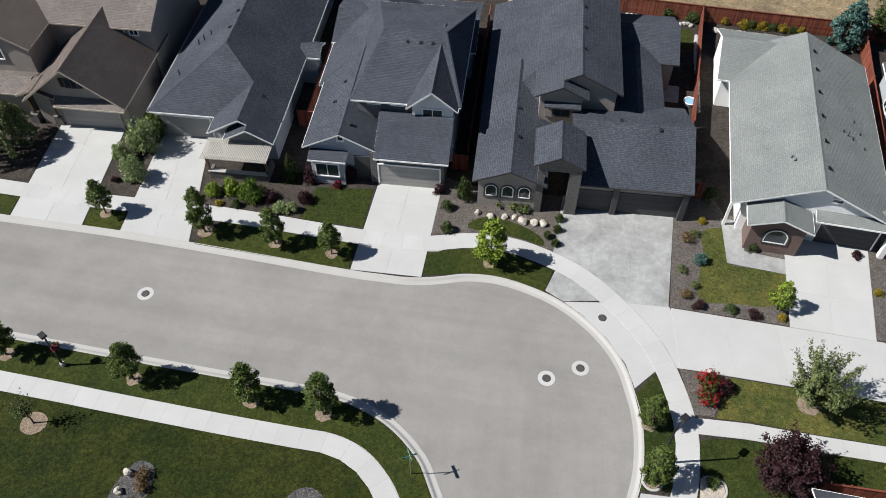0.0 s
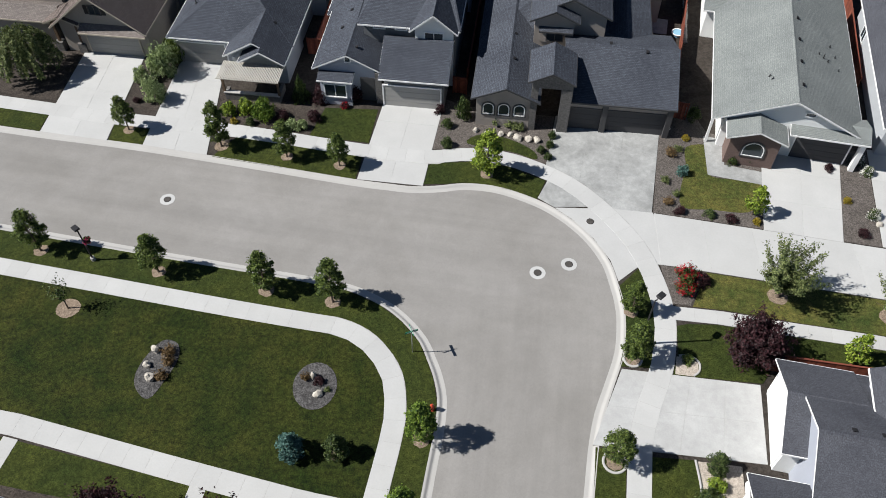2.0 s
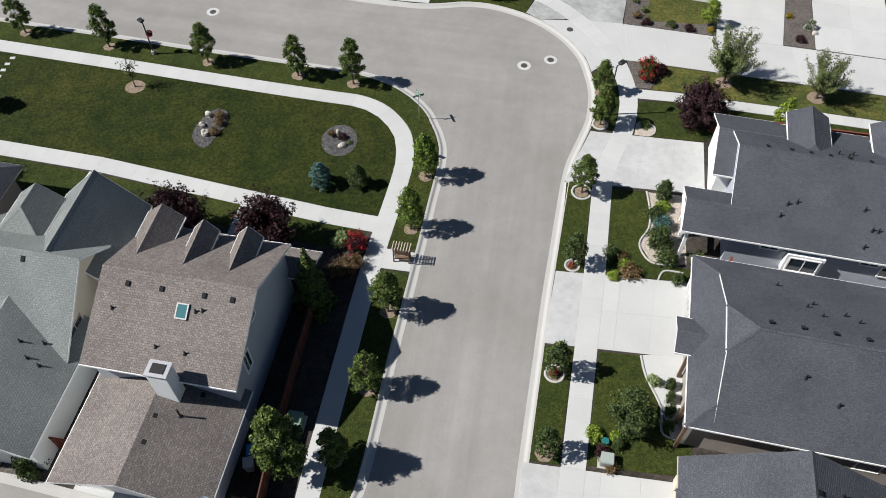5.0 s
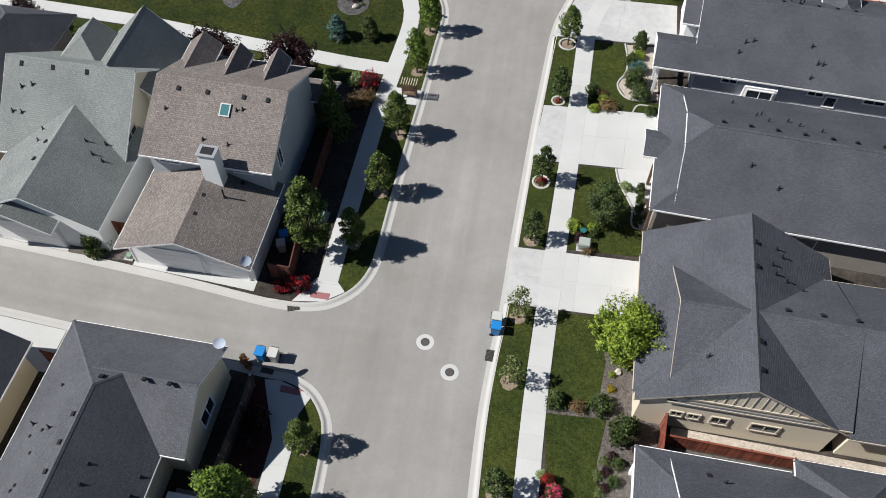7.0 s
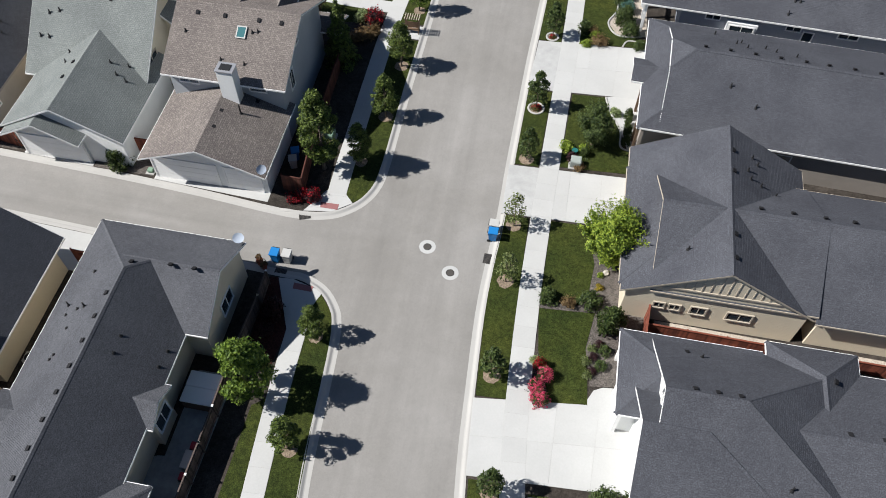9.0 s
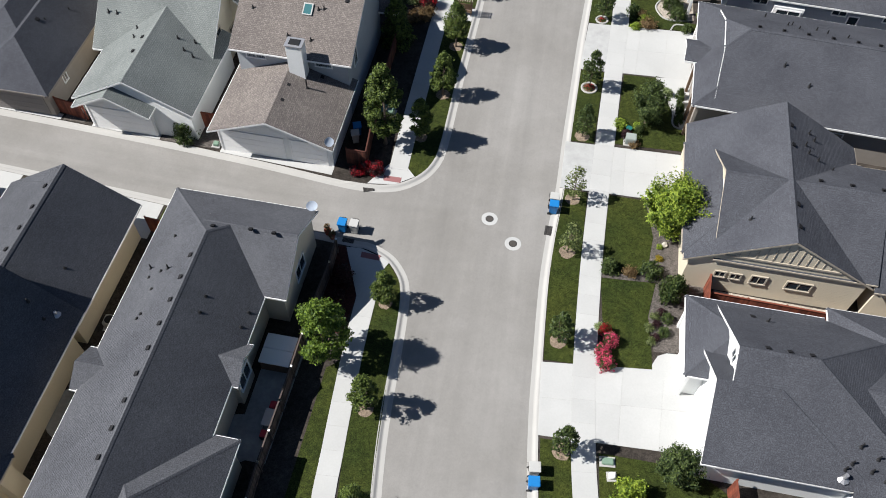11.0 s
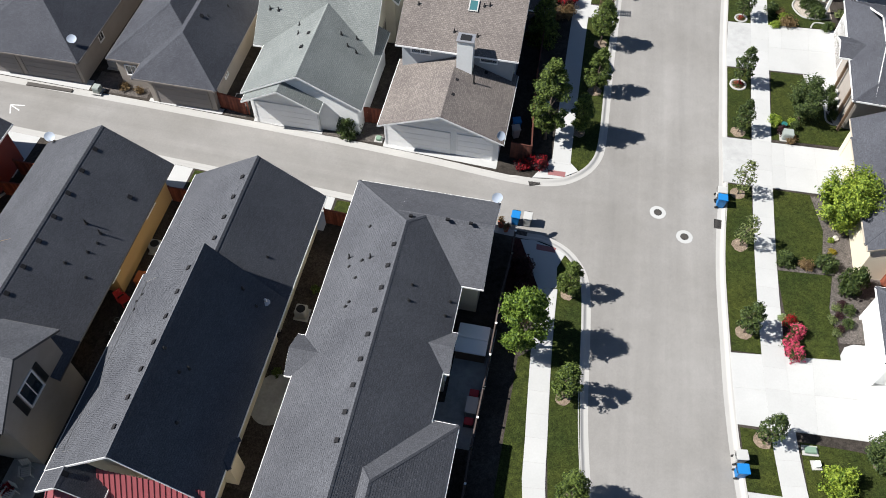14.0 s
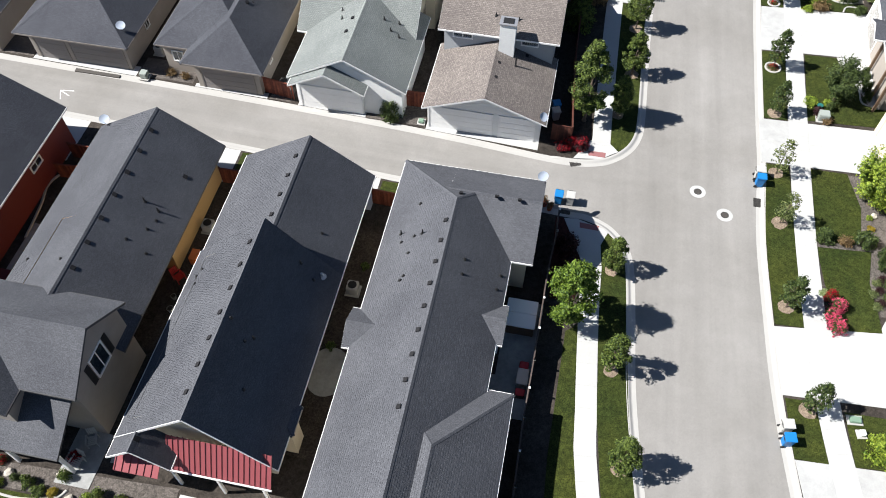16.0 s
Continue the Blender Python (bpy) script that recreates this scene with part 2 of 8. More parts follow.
ROOF_UMBER = shingles("umber_shingles", (0.150, 0.124, 0.113), 0.2, joint=0.7, grain=0.3)
ROOF_SAGE = shingles("sage_grey_shingles", (0.188, 0.203, 0.197), 0.1, joint=0.78, grain=0.26)
WHITE = surface("white_paint", (0.78, 0.78, 0.77), 0.5, fine=8, coarse=0.6, vary=0.02, blotch=0.04, bump=0)
TRIM_TAN = surface("tan_trim", (0.42, 0.37, 0.30), 0.6, vary=0.03, blotch=0.05, bump=0)
TRIM_TAUPE = surface("taupe_trim", (0.20, 0.18, 0.165), 0.6, vary=0.03, blotch=0.05, bump=0)
TRIM_DARK = surface("dark_trim", (0.06, 0.06, 0.062), 0.6, vary=0.03, blotch=0.05, bump=0)
BEIGE = lapped("beige_siding", (0.56, 0.50, 0.39))
CREAM = lapped("cream_siding", (0.60, 0.54, 0.42))
OCHRE = lapped("ochre_siding", (0.46, 0.30, 0.13))
GREY_WALL = lapped("grey_siding", (0.36, 0.38, 0.40))
BLUE_GREY = lapped("blue_grey_siding", (0.34, 0.36, 0.41))
PALE_WALL = lapped("pale_siding", (0.70, 0.71, 0.70))
TAUPE = surface("taupe_stucco", (0.30, 0.27, 0.24), 0.9, fine=25, vary=0.08, bump=0.3)
DARK_GREY_WALL = lapped("dark_grey_siding", (0.13, 0.135, 0.14))
RED_WALL = lapped("barn_red_siding", (0.13, 0.022, 0.020))
BRICK = surface("brown_brick", (0.14, 0.098, 0.085), 0.9, fine=14, vary=0.35, bump=0.4)
STONE = surface("grey_ledgestone", (0.125, 0.119, 0.113), 0.9, fine=7, vary=0.6, bump=0.9)
DOOR_GREY = lapped("grey_garage_door", (0.30, 0.295, 0.28), 0.53)
DOOR_WHITE = lapped("white_garage_door", (0.80, 0.80, 0.79), 0.53)
DOOR_TAUPE = lapped("taupe_garage_door", (0.20, 0.185, 0.18), 0.53)
DOOR_DARK = lapped("dark_garage_door", (0.055, 0.055, 0.058), 0.53)
PANE = glassy("window_glass", (0.025, 0.035, 0.045))
SKYLIGHT = glassy("skylight_glass", (0.05, 0.14, 0.15))


def boarded(name, low, high):
    """Stained boards: each board takes its own shade, with grain along it."""
    m = surface(name, low, 0.8, fine=9, coarse=1.2, vary=0.25, blotch=0.2, bump=0.3)
    n, l = links(m)
    b = n["Principled BSDF"]
    geo = n.new("ShaderNodeNewGeometry")
    r = ramp(n, low, high, 0.05, 0.95)
    l.new(geo.outputs["Random Per Island"], r.inputs["Fac"])
    ns = n.new("ShaderNodeTexNoise")
    ns.inputs["Scale"].default_value = 6
    tone = ramp(n, grey(0.75), grey(1.25))
    l.new(ns.outputs["Fac"], tone.inputs["Fac"])
    mix = n.new("ShaderNodeMix")
    mix.data_type, mix.blend_type = "RGBA", "MULTIPLY"
    mix.inputs["Factor"].default_value = 1.0
    l.new(r.outputs["Color"], mix.inputs["A"])
    l.new(tone.outputs["Color"], mix.inputs["B"])
    l.new(mix.outputs["Result"], b.inputs["Base Color"])
    return m


# darker copy of the red cedar: the house's shade is put into the colour
CEDAR_SHADED = boarded("shaded_red_cedar", (0.060, 0.022, 0.016), (0.12, 0.042, 0.028))
CEDAR_GREY = boarded("weathered_cedar", (0.055, 0.042, 0.038), (0.12, 0.090, 0.080))
CEDAR = boarded("red_cedar_stain", (0.115, 0.032, 0.020), (0.24, 0.070, 0.040))
BROWN_WOOD = surface("brown_wood", (0.13, 0.085, 0.055), 0.8, fine=9, vary=0.3, bump=0.3)
BARK = surface("bark", (0.11, 0.085, 0.065), 0.95, fine=16, vary=0.4, bump=0.8)
BLACK = surface("black_metal", (0.018, 0.018, 0.019), 0.5, vary=0.1, bump=0)
VENT = surface("matte_black_vent", (0.022, 0.022, 0.024), 0.95, vary=0.1, bump=0, spec=0.05)
STEEL = surface("galvanised_steel", (0.45, 0.45, 0.46), 0.45, vary=0.08, bump=0, metal=0.7)
IRON = surface("cast_iron", (0.085, 0.078, 0.072), 0.7, fine=20, vary=0.3, bump=0.5, metal=0.4)
RED_METAL = surface("red_painted_metal", (0.235, 0.062, 0.070), 0.5, vary=0.04, blotch=0.06, bump=0)
PAD_RED = surface("brick_red_plate", (0.24, 0.105, 0.105), 0.8, fine=30, vary=0.15, bump=0.6)
BIN_BLUE = surface("blue_plastic", (0.012, 0.16, 0.42), 0.45, vary=0.05, bump=0)
DISH = surface("pale_blue_grey_enamel", (0.40, 0.45, 0.52), 0.45, vary=0.08, bump=0)
BIN_GREY = surface("grey_plastic", (0.40, 0.40, 0.385), 0.5, vary=0.05, bump=0)
ROCK = surface("pale_boulder", (0.40, 0.37, 0.32), 0.9, fine=6, coarse=2.5, vary=0.25, blotch=0.25, bump=0.6)
FABRIC_RED = surface("red_cushion", (0.40, 0.045, 0.06), 0.9, vary=0.1, bump=0.1)
PALE_BOX = surface("weathered_pale_enamel", (0.27, 0.30, 0.28), 0.5, vary=0.06, bump=0)
PERGOLA = surface("weathered_tan_paint", (0.42, 0.40, 0.36), 0.7, vary=0.1, blotch=0.15, bump=0.1)
GREEN_BOX = surface("green_enamel", (0.16, 0.24, 0.18), 0.5, vary=0.06, bump=0)
TEAL = surface("teal_glaze", (0.02, 0.12, 0.11), 0.35, vary=0.1, bump=0)
SIGN_GREEN = surface("green_sign_face", (0.01, 0.16, 0.09), 0.5, vary=0.03, bump=0)
HYDRANT = surface("hydrant_paint", (0.42, 0.06, 0.03), 0.45, vary=0.06, bump=0)
LEAF = leafy("maple_leaves", (0.022, 0.042, 0.009), (0.150, 0.200, 0.042))
LEAF_FRESH = leafy("fresh_maple_leaves", (0.034, 0.072, 0.010), (0.19, 0.275, 0.040))
LEAF_DEEP = leafy("deep_green_leaves", (0.018, 0.036, 0.010), (0.095, 0.130, 0.036))
LEAF_LIME = leafy("lime_leaves", (0.065, 0.118, 0.012), (0.31, 0.39, 0.05))
LEAF_WILLOW = leafy("willow_leaves", (0.045, 0.068, 0.020), (0.20, 0.23, 0.085))
LEAF_PURPLE = leafy("plum_leaves", (0.012, 0.005, 0.006), (0.056, 0.019, 0.023))
LEAF_BLUE = leafy("blue_needles", (0.030, 0.075, 0.062), (0.12, 0.23, 0.20))
LEAF_RUST = leafy("rusty_twigs", (0.10, 0.060, 0.025), (0.22, 0.15, 0.07))
LEAF_GOLD = leafy("golden_leaves", (0.16, 0.12, 0.010), (0.36, 0.28, 0.03))
LEAF_SILVER = leafy("silver_leaves", (0.11, 0.155, 0.055), (0.36, 0.43, 0.20))
PETAL_RED = leafy("red_petals", (0.20, 0.004, 0.008), (0.48, 0.015, 0.030))
PETAL_PINK = leafy("pink_petals", (0.42, 0.02, 0.08), (0.75, 0.13, 0.22))
PETAL_WHITE = leafy("white_petals", (0.5, 0.5, 0.45), (0.8, 0.8, 0.75))


# ---- mesh helpers ----
from mathutils.geometry import tessellate_polygon


def mesh_from(verts, faces, mats, name="mesh"):
    me = bpy.data.meshes.new(name)
    me.from_pydata([tuple(v) for v in verts], [], faces)
    for m in mats if isinstance(mats, (list, tuple)) else [mats]:
        me.materials.append(m)
    me.validate()
    return me


def part(name, bm, material, parent, label=""):
    me = bpy.data.meshes.new(name)
    bm.normal_update()
    bm.to_mesh(me)
    bm.free()
    me.materials.append(material)
    ob = new(name, me)
    ob.parent = parent
    if label:
        tagged(ob, label)
    return ob


def thing(name, at=(0, 0, 0), turn=0.0, label="", category="", group="", kind=""):
    ob = new(name)
    ob.empty_display_size = 0.3
    ob.matrix_basis = pose(*at, 0, 0, turn)
    return tagged(ob, label, category, group, kind)


def box(bm, x0, x1, y0, y1, z0, z1, m=None):
    vs = [bm.verts.new(p) for p in ((x0, y0, z0), (x1, y0, z0), (x1, y1, z0), (x0, y1, z0), (x0, y0, z1), (x1, y0, z1), (x1, y1, z1), (x0, y1, z1))]
    for f in ((3, 2, 1, 0), (4, 5, 6, 7), (0, 1, 5, 4), (1, 2, 6, 5), (2, 3, 7, 6), (3, 0, 4, 7)):
        bm.faces.new([vs[i] for i in f])
    if m is not None:
        bmesh.ops.transform(bm, matrix=m, verts=vs)
    return vs


def cone(bm, r0, r1, z0, z1, n=12, x=0.0, y=0.0, m=None):
    lo = [bm.verts.new((x + r0 * math.cos(i * math.tau / n), y + r0 * math.sin(i * math.tau / n), z0)) for i in range(n)]
    hi = [bm.verts.new((x + r1 * math.cos(i * math.tau / n), y + r1 * math.sin(i * math.tau / n), z1)) for i in range(n)]
    for i in range(n):
        bm.faces.new((lo[i], lo[(i + 1) % n], hi[(i + 1) % n], hi[i]))
    bm.faces.new(lo[::-1])
    bm.faces.new(hi)
    if m is not None:
        bmesh.ops.transform(bm, matrix=m, verts=lo + hi)


def bar(bm, a, b, w, h):
    """A straight bar from a to b, w wide and h high."""
    a, b = Vector(a), Vector(b)
    d = (b - a)
    side = d.cross(Vector((0, 0, 1)))
    side = (side.normalized() if side.length > 1e-6 else Vector((1, 0, 0))) * w / 2
    up = side.cross(d).normalized() * h / 2
    vs = [bm.verts.new(p + s * side + u * up) for p in (a, b) for s, u in ((-1, -1), (1, -1), (1, 1), (-1, 1))]
    for f in ((0, 1, 2, 3), (7, 6, 5, 4), (0, 4, 5, 1), (1, 5, 6, 2), (2, 6, 7, 3), (3, 7, 4, 0)):
        bm.faces.new([vs[i] for i in f])


def slab(bm, poly, z0, z1):
    """A flat plate with the outline poly, from z0 up to z1."""
    area = sum(a[0] * b[1] - b[0] * a[1] for a, b in zip(poly, poly[1:] + poly[:1]))
    if area < 0:
        poly = poly[::-1]
    hi = [bm.verts.new((x, y, z1)) for x, y in poly]
    lo = [bm.verts.new((x, y, z0)) for x, y in poly]
    for i in range(len(poly)):
        j = (i + 1) % len(poly)
        bm.faces.new((lo[i], lo[j], hi[j], hi[i]))
    for tri in tessellate_polygon([[Vector((x, y, 0)) for x, y in poly]]):
        a, b, c = (hi[i] for i in tri)
        if (b.co - a.co).cross(c.co - a.co).z < 0:
            b, c = c, b
        bm.faces.new((a, b, c))


def plate(name, poly, z0, z1, material, kind="structure", label="", category=""):
    bm = bmesh.new()
    slab(bm, list(poly), z0, z1)
    return tagged(part(name, bm, material, None), label, category, kind=kind)


def smooth_line(pts, n=4):
    """A rounder polyline through pts (Catmull-Rom)."""
    out = []
    for i in range(len(pts) - 1):
        p0, p1, p2, p3 = (Vector(pts[max(0, min(len(pts) - 1, j))]) for j in (i - 1, i, i + 1, i + 2))
        for k in range(n):
            t = k / n
            out.append(tuple(0.5 * ((2 * p1) + (p2 - p0) * t + (2 * p0 - 5 * p1 + 4 * p2 - p3) * t * t + (3 * p1 - p0 - 3 * p2 + p3) * t ** 3)))
    out.append(tuple(pts[-1]))
    return out


def closed_curve(pts, n=4):
    return smooth_line([pts[-1]] + list(pts) + [pts[0], pts[1]], n)[n:-n - 1]


def beside(pts, d):
    """The polyline d metres to the left of pts."""
    out = []
    for i, p in enumerate(pts):
        a, b = Vector(pts[max(0, i - 1)]), Vector(pts[min(len(pts) - 1, i + 1)])
        t = (b - a).normalized()
        out.append((p[0] - t.y * d, p[1] + t.x * d))
    return out


def sweep(bm, line, profile, end=True):
    """profile: (metres to the left, z) points, swept along line."""
    rows = [[bm.verts.new((*q, z)) for q in beside(line, d)] for d, z in profile]
    for r, s in zip(rows, rows[1:]):
        for i in range(len(line) - 1):
            bm.faces.new((r[i], r[i + 1], s[i + 1], s[i]))


def along(line, step):
    """Points each step metres along a polyline: (x, y), heading."""
    out, left = [], 0.0
    for a, b in zip(line, line[1:]):
        a, b = Vector(a), Vector(b)
        n = (b - a).length
        while left <= n:
            p = a + (b - a) * (left / n)
            out.append(((p.x, p.y), math.atan2(b.y - a.y, b.x - a.x)))
            left += step
        left -= n
    return out


# ---- ground, streets and kerbs ----
ROAD_Z, YARD_Z, LAWN_Z, PAVE_Z = -0.06, 0.035, 0.065, 0.085
NK = [(-95, 54.3), (-70, 48.99), (-58, 46.44), (-50, 44.74), (-42, 43.05), (-34.3, 41.41), (-24.9, 39.6), (-15.7, 37.5), (-6.9, 35.4), (-4, 34.84), (-2.3, 34.55), (-0.8, 34.5), (0.6, 34.6), (2.2, 34.78), (4.2, 34.55), (6.1, 33.85),
      (8.2, 32.65), (9.96, 31.05), (11.33, 29.15), (12.2, 27.1), (12.5, 25.05), (12.6, 23.7), (12.5, 22.0), (12.0, 19.6), (11.05, 17.35), (10.05, 15.1), (9.4, 13.0), (8.83, 10.46),
      (7.91, 6.17), (7.05, 2.18), (5.8, -4.2), (4.75, -9.6), (3.8, -14.8), (2.8, -19.1), (2.05, -23), (1.25, -28.9), (0.75, -33), (0.42, -37.7), (0.2, -46), (0.2, -53), (0.2, -62), (0.2, -75), (0.2, -95)]
WK = [(-95, 45.1), (-72, 40.07), (-58, 37.01), (-51, 35.48), (-44, 33.95), (-37, 32.42), (-30.3, 30.95), (-23.7, 29.45), (-19.45, 28.5), (-14.4, 27.4), (-9.96, 26.45), (-6.37, 25.55), (-3.89, 24.25), (-2.2, 22.8), (-0.8, 20.9), (-0.15, 19.2), (0.25, 17.9),
      (0.5, 16.2), (0.3, 14), (-0.25, 11.2), (-1.1, 6.6), (-1.95, 2.2), (-2.75, -1.9), (-3.6, -6.8), (-4.2, -10.1), (-4.75, -12.1), (-5.8, -13.65), (-7.4, -14.7), (-8.95, -15.02), (-10.75, -14.9),
      (-13.1, -14.35), (-20.3, -12.35), (-34.7, -8.9), (-58.3, -3.7), (-95, 4.3)]
SK = [(-95, 0.4), (-76, -4.01), (-62, -7.26), (-52, -9.58), (-44, -11.43), (-37.25, -13.0), (-25.25, -15.85), (-12, -19.2), (-9.75, -19.7), (-8.1, -20.75), (-7.1, -22.4), (-6.85, -23.9), (-6.95, -25.8), (-7.3, -28.9), (-7.75, -32.5), (-8.0, -35.6),
      (-8.15, -39.75), (-8.3, -46), (-8.3, -53), (-8.3, -62), (-8.3, -75), (-8.3, -95)]
NKs, WKs, SKs = smooth_line(NK, 4), smooth_line(WK, 4), smooth_line(SK, 4)
bm = bmesh.new()
slab(bm, [(-2400, -2400), (2400, -2400), (2400, 2400), (-2400, 2400)], -0.6, -0.2)
tagged(part("ground", bm, FIELD, None), "dry straw-coloured grass field beyond the gardens", "ground", kind="structure")
plate("road", NKs + SKs[::-1] + WKs[::-1], -0.19, ROAD_Z, ASPHALT, label="sun-bleached grey asphalt residential street with side lane", category="road")
# a rolled kerb: flat gutter pan, a low rounded rise and a flat back
KERB_PROFILE = [(-0.02, -0.17), (-0.02, ROAD_Z + 0.004), (0.24, ROAD_Z + 0.006), (0.31, -0.035), (0.38, 0.005), (0.44, 0.042), (0.50, 0.062), (0.62, 0.068), (0.62, -0.17)]
for name, line, side in (("kerb_north_and_east", NKs, 1), ("kerb_green", WKs[::-1], 1), ("kerb_south", SKs, -1)):
    bm = bmesh.new()
    prof = [(d * side, z) for d, z in KERB_PROFILE]
    sweep(bm, line, prof)
    for v in bm.verts:
        # the lane has a flush concrete gutter band instead of a raised kerb
        if v.co.x < -11.5 and -20 < v.co.y < 6 and v.co.z > -0.05:
            v.co.z = min(v.co.z, -0.03)
    bmesh.ops.recalc_face_normals(bm, faces=bm.faces)
    tagged(part(name, bm, KERB, None), "pale concrete kerb with a flat gutter pan", "kerb", kind="structure")
NKb, WKb, SKb = beside(NKs, 0.62), beside(WKs, -0.62), beside(SKs, -0.62)
plate("yard_north_and_east", NKb + [(70, -95), (70, 57.9), (42, 64.2), (27, 67.5), (19.8, 69.2), (-30, 79.7), (-60, 85.7), (-95, 92.5)], -0.19, YARD_Z, SOIL, label="bare garden soil between the houses", category="soil")
plate("yard_green_block", WKb, -0.19, YARD_Z, SOIL, label="bare garden soil around the rear houses", category="soil")
plate("yard_south_block", SKb + [(-95, -95)], -0.19, YARD_Z, SOIL, label="bare garden soil between the long houses", category="soil")


def lawn(poly, curve=False, material=GRASS, label="closely mown dark green lawn", z=LAWN_Z):
    return plate("lawn", closed_curve(poly) if curve else poly, 0.0, z, material, label=label, category="lawn")


def bed(poly, material=GRAVEL, label="planting bed covered in grey gravel", curve=False, z=0.05):
    return plate("planting_bed", closed_curve(poly) if curve else poly, 0.0, z, material, label=label, category="planting bed")


def quad_slab(bm, a, b, c, d, z0, z1, gap=0.006):
    """One concrete panel with a small gap all round and a slightly sunk edge."""
    ctr = (Vector(a) + Vector(b) + Vector(c) + Vector(d)) / 4
    pts = [Vector(p) + (ctr - Vector(p)).normalized() * gap for p in (a, b, c, d)]
    inn = [p + (ctr - p).normalized() * 0.014 for p in pts]
    lo = [bm.verts.new((*p, z0)) for p in pts]
    mid = [bm.verts.new((*p, z1 - 0.006)) for p in pts]
    hi = [bm.verts.new((*p, z1)) for p in inn]
    for i in range(4):
        j = (i + 1) % 4
        bm.faces.new((lo[i], lo[j], mid[j], mid[i]))
        bm.faces.new((mid[i], mid[j], hi[j], hi[i]))
    bm.faces.new(hi)
    bmesh.ops.recalc_face_normals(bm, faces=bm.faces)


def walkway(name, line, width, step=1.55, material=SLAB, label="pale concrete pavement of square panels", z=PAVE_Z):
    """A pavement of panels along a centre line."""
    root = plate(name, beside(line, width / 2) + beside(line, -width / 2)[::-1], 0.0, z - 0.005, JOINT, label=label, category="pavement")
    pts = along(line, step)
    if len(pts) > 1:
        end = Vector(line[-1])
        pts.append(((end.x, end.y), pts[-1][1]))
    edge = []
    for i, (p, h) in enumerate(pts):
        a, b = pts[max(0, i - 1)][0], pts[min(len(pts) - 1, i + 1)][0]
        h = math.atan2(b[1] - a[1], b[0] - a[0])
        n = Vector((-math.sin(h), math.cos(h))) * width / 2
        edge.append((Vector(p) + n, Vector(p) - n))
    for (a, b), (d, c) in zip(edge, edge[1:]):
        bm = bmesh.new()
        quad_slab(bm, b, c, d, a, 0.0, z)
        part("panel", bm, material, root)
    return root


def drive(corners, nu, nv, material=SLAB, label="pale concrete driveway of large panels", z=PAVE_Z - 0.006, apron=None):
    """A driveway: four corners (front left, front right, back right, back left), split into panels."""
    a, b, c, d = (Vector(p) for p in corners)
    root = plate("driveway", corners, 0.0, z - 0.010, JOINT, label=label, category="driveway")
    def at(s, t):
        return (a * (1 - s) + b * s) * (1 - t) + (d * (1 - s) + c * s) * t
    for i in range(nu):
        for j in range(nv):
            bm = bmesh.new()
            quad_slab(bm, at(i / nu, j / nv), at((i + 1) / nu, j / nv), at((i + 1) / nu, (j + 1) / nv), at(i / nu, (j + 1) / nv), 0.0, z)
            part("panel", bm, apron if apron and i == 0 else material, root)
    return root


# pavements
EAST_WALK = [(-95, 58.0), (-34.5, 44.95), (-27.5, 43.45), (-16.8, 41.72), (-6.1, 39.25), (-0.5, 38.35), (0.6, 38.5), (3.25, 38.65), (6.15, 38.0), (9.1, 36.4), (11.0, 34.85), (12.8, 32.65), (14.2, 30.4),
             (15.2, 28.2), (15.75, 25.6), (15.95, 23.2), (15.8, 21.4), (15.15, 18.8), (14.3, 16.9), (13.55, 15.4), (12.8, 13.5), (12.45, 12.2), (10.9, 4.0), (9.7, -1.7), (8.9, -5.6), (7.95, -10.3),
             (6.8, -16), (5.65, -22.2), (4.55, -29.3), (4.0, -34.2), (3.8, -37.7), (3.65, -46), (3.6, -60)]
GREEN_WALK = [(-95, 41.6), (-31.35, 27.3), (-22.7, 25.33), (-14.4, 23.45), (-9, 22.3), (-6.9, 21.85), (-5.2, 20.95), (-4.0, 19.65), (-3.1, 18.0), (-2.82, 16.0), (-2.95, 14.0), (-3.75, 10.2), (-4.9, 5.1),
              (-5.97, -0.8), (-6.9, -6.2), (-7.55, -10), (-8.0, -12.9)]
walkway("pavement_east", smooth_line(EAST_WALK, 3), 1.5)
walkway("pavement_green", smooth_line(GREEN_WALK, 3), 1.42)
walkway("pavement_green_south", [(-95, 29.6), (-36.6, 16.8), (-27, 14.72), (-16.8, 11.78), (-8.4, 9.42), (-4.35, 8.5)], 1.5, z=PAVE_Z - 0.004)
walkway("pavement_south", smooth_line([(-9.75, -24.2), (-10.4, -28.5), (-11.2, -35.7), (-11.5, -40), (-11.6, -60)], 3), 1.35)
walkway("pavement_east_spur", [(16.5, 22.7), (20, 22.2), (24.0, 21.3), (30, 20.1), (60, 13.5)], 1.15, z=PAVE_Z - 0.003)
walkway("garden_path", [(-26.95, 13.8), (-27.9, 10.2)], 1.05, 1.3, z=PAVE_Z - 0.008)
walkway("garden_path", [(-14.6, 10.5), (-15.8, 4.8)], 1.05, 1.3, z=PAVE_Z - 0.008)
plate("pavement_ramp", [(-7.32, -12.7), (-6.75, -13.6), (-8.2, -14.35), (-10.3, -14.3), (-8.75, -12.4)], 0.0, 0.075, SLAB, label="pale concrete corner ramp", category="pavement")
plate("pavement_ramp", [(-10.4, -20.2), (-8.75, -21.0), (-8.35, -21.4), (-9.0, -22.5), (-9.1, -24.2), (-10.4, -24.2), (-11.4, -20.1)], 0.0, 0.075, SLAB, label="pale concrete corner ramp", category="pavement")
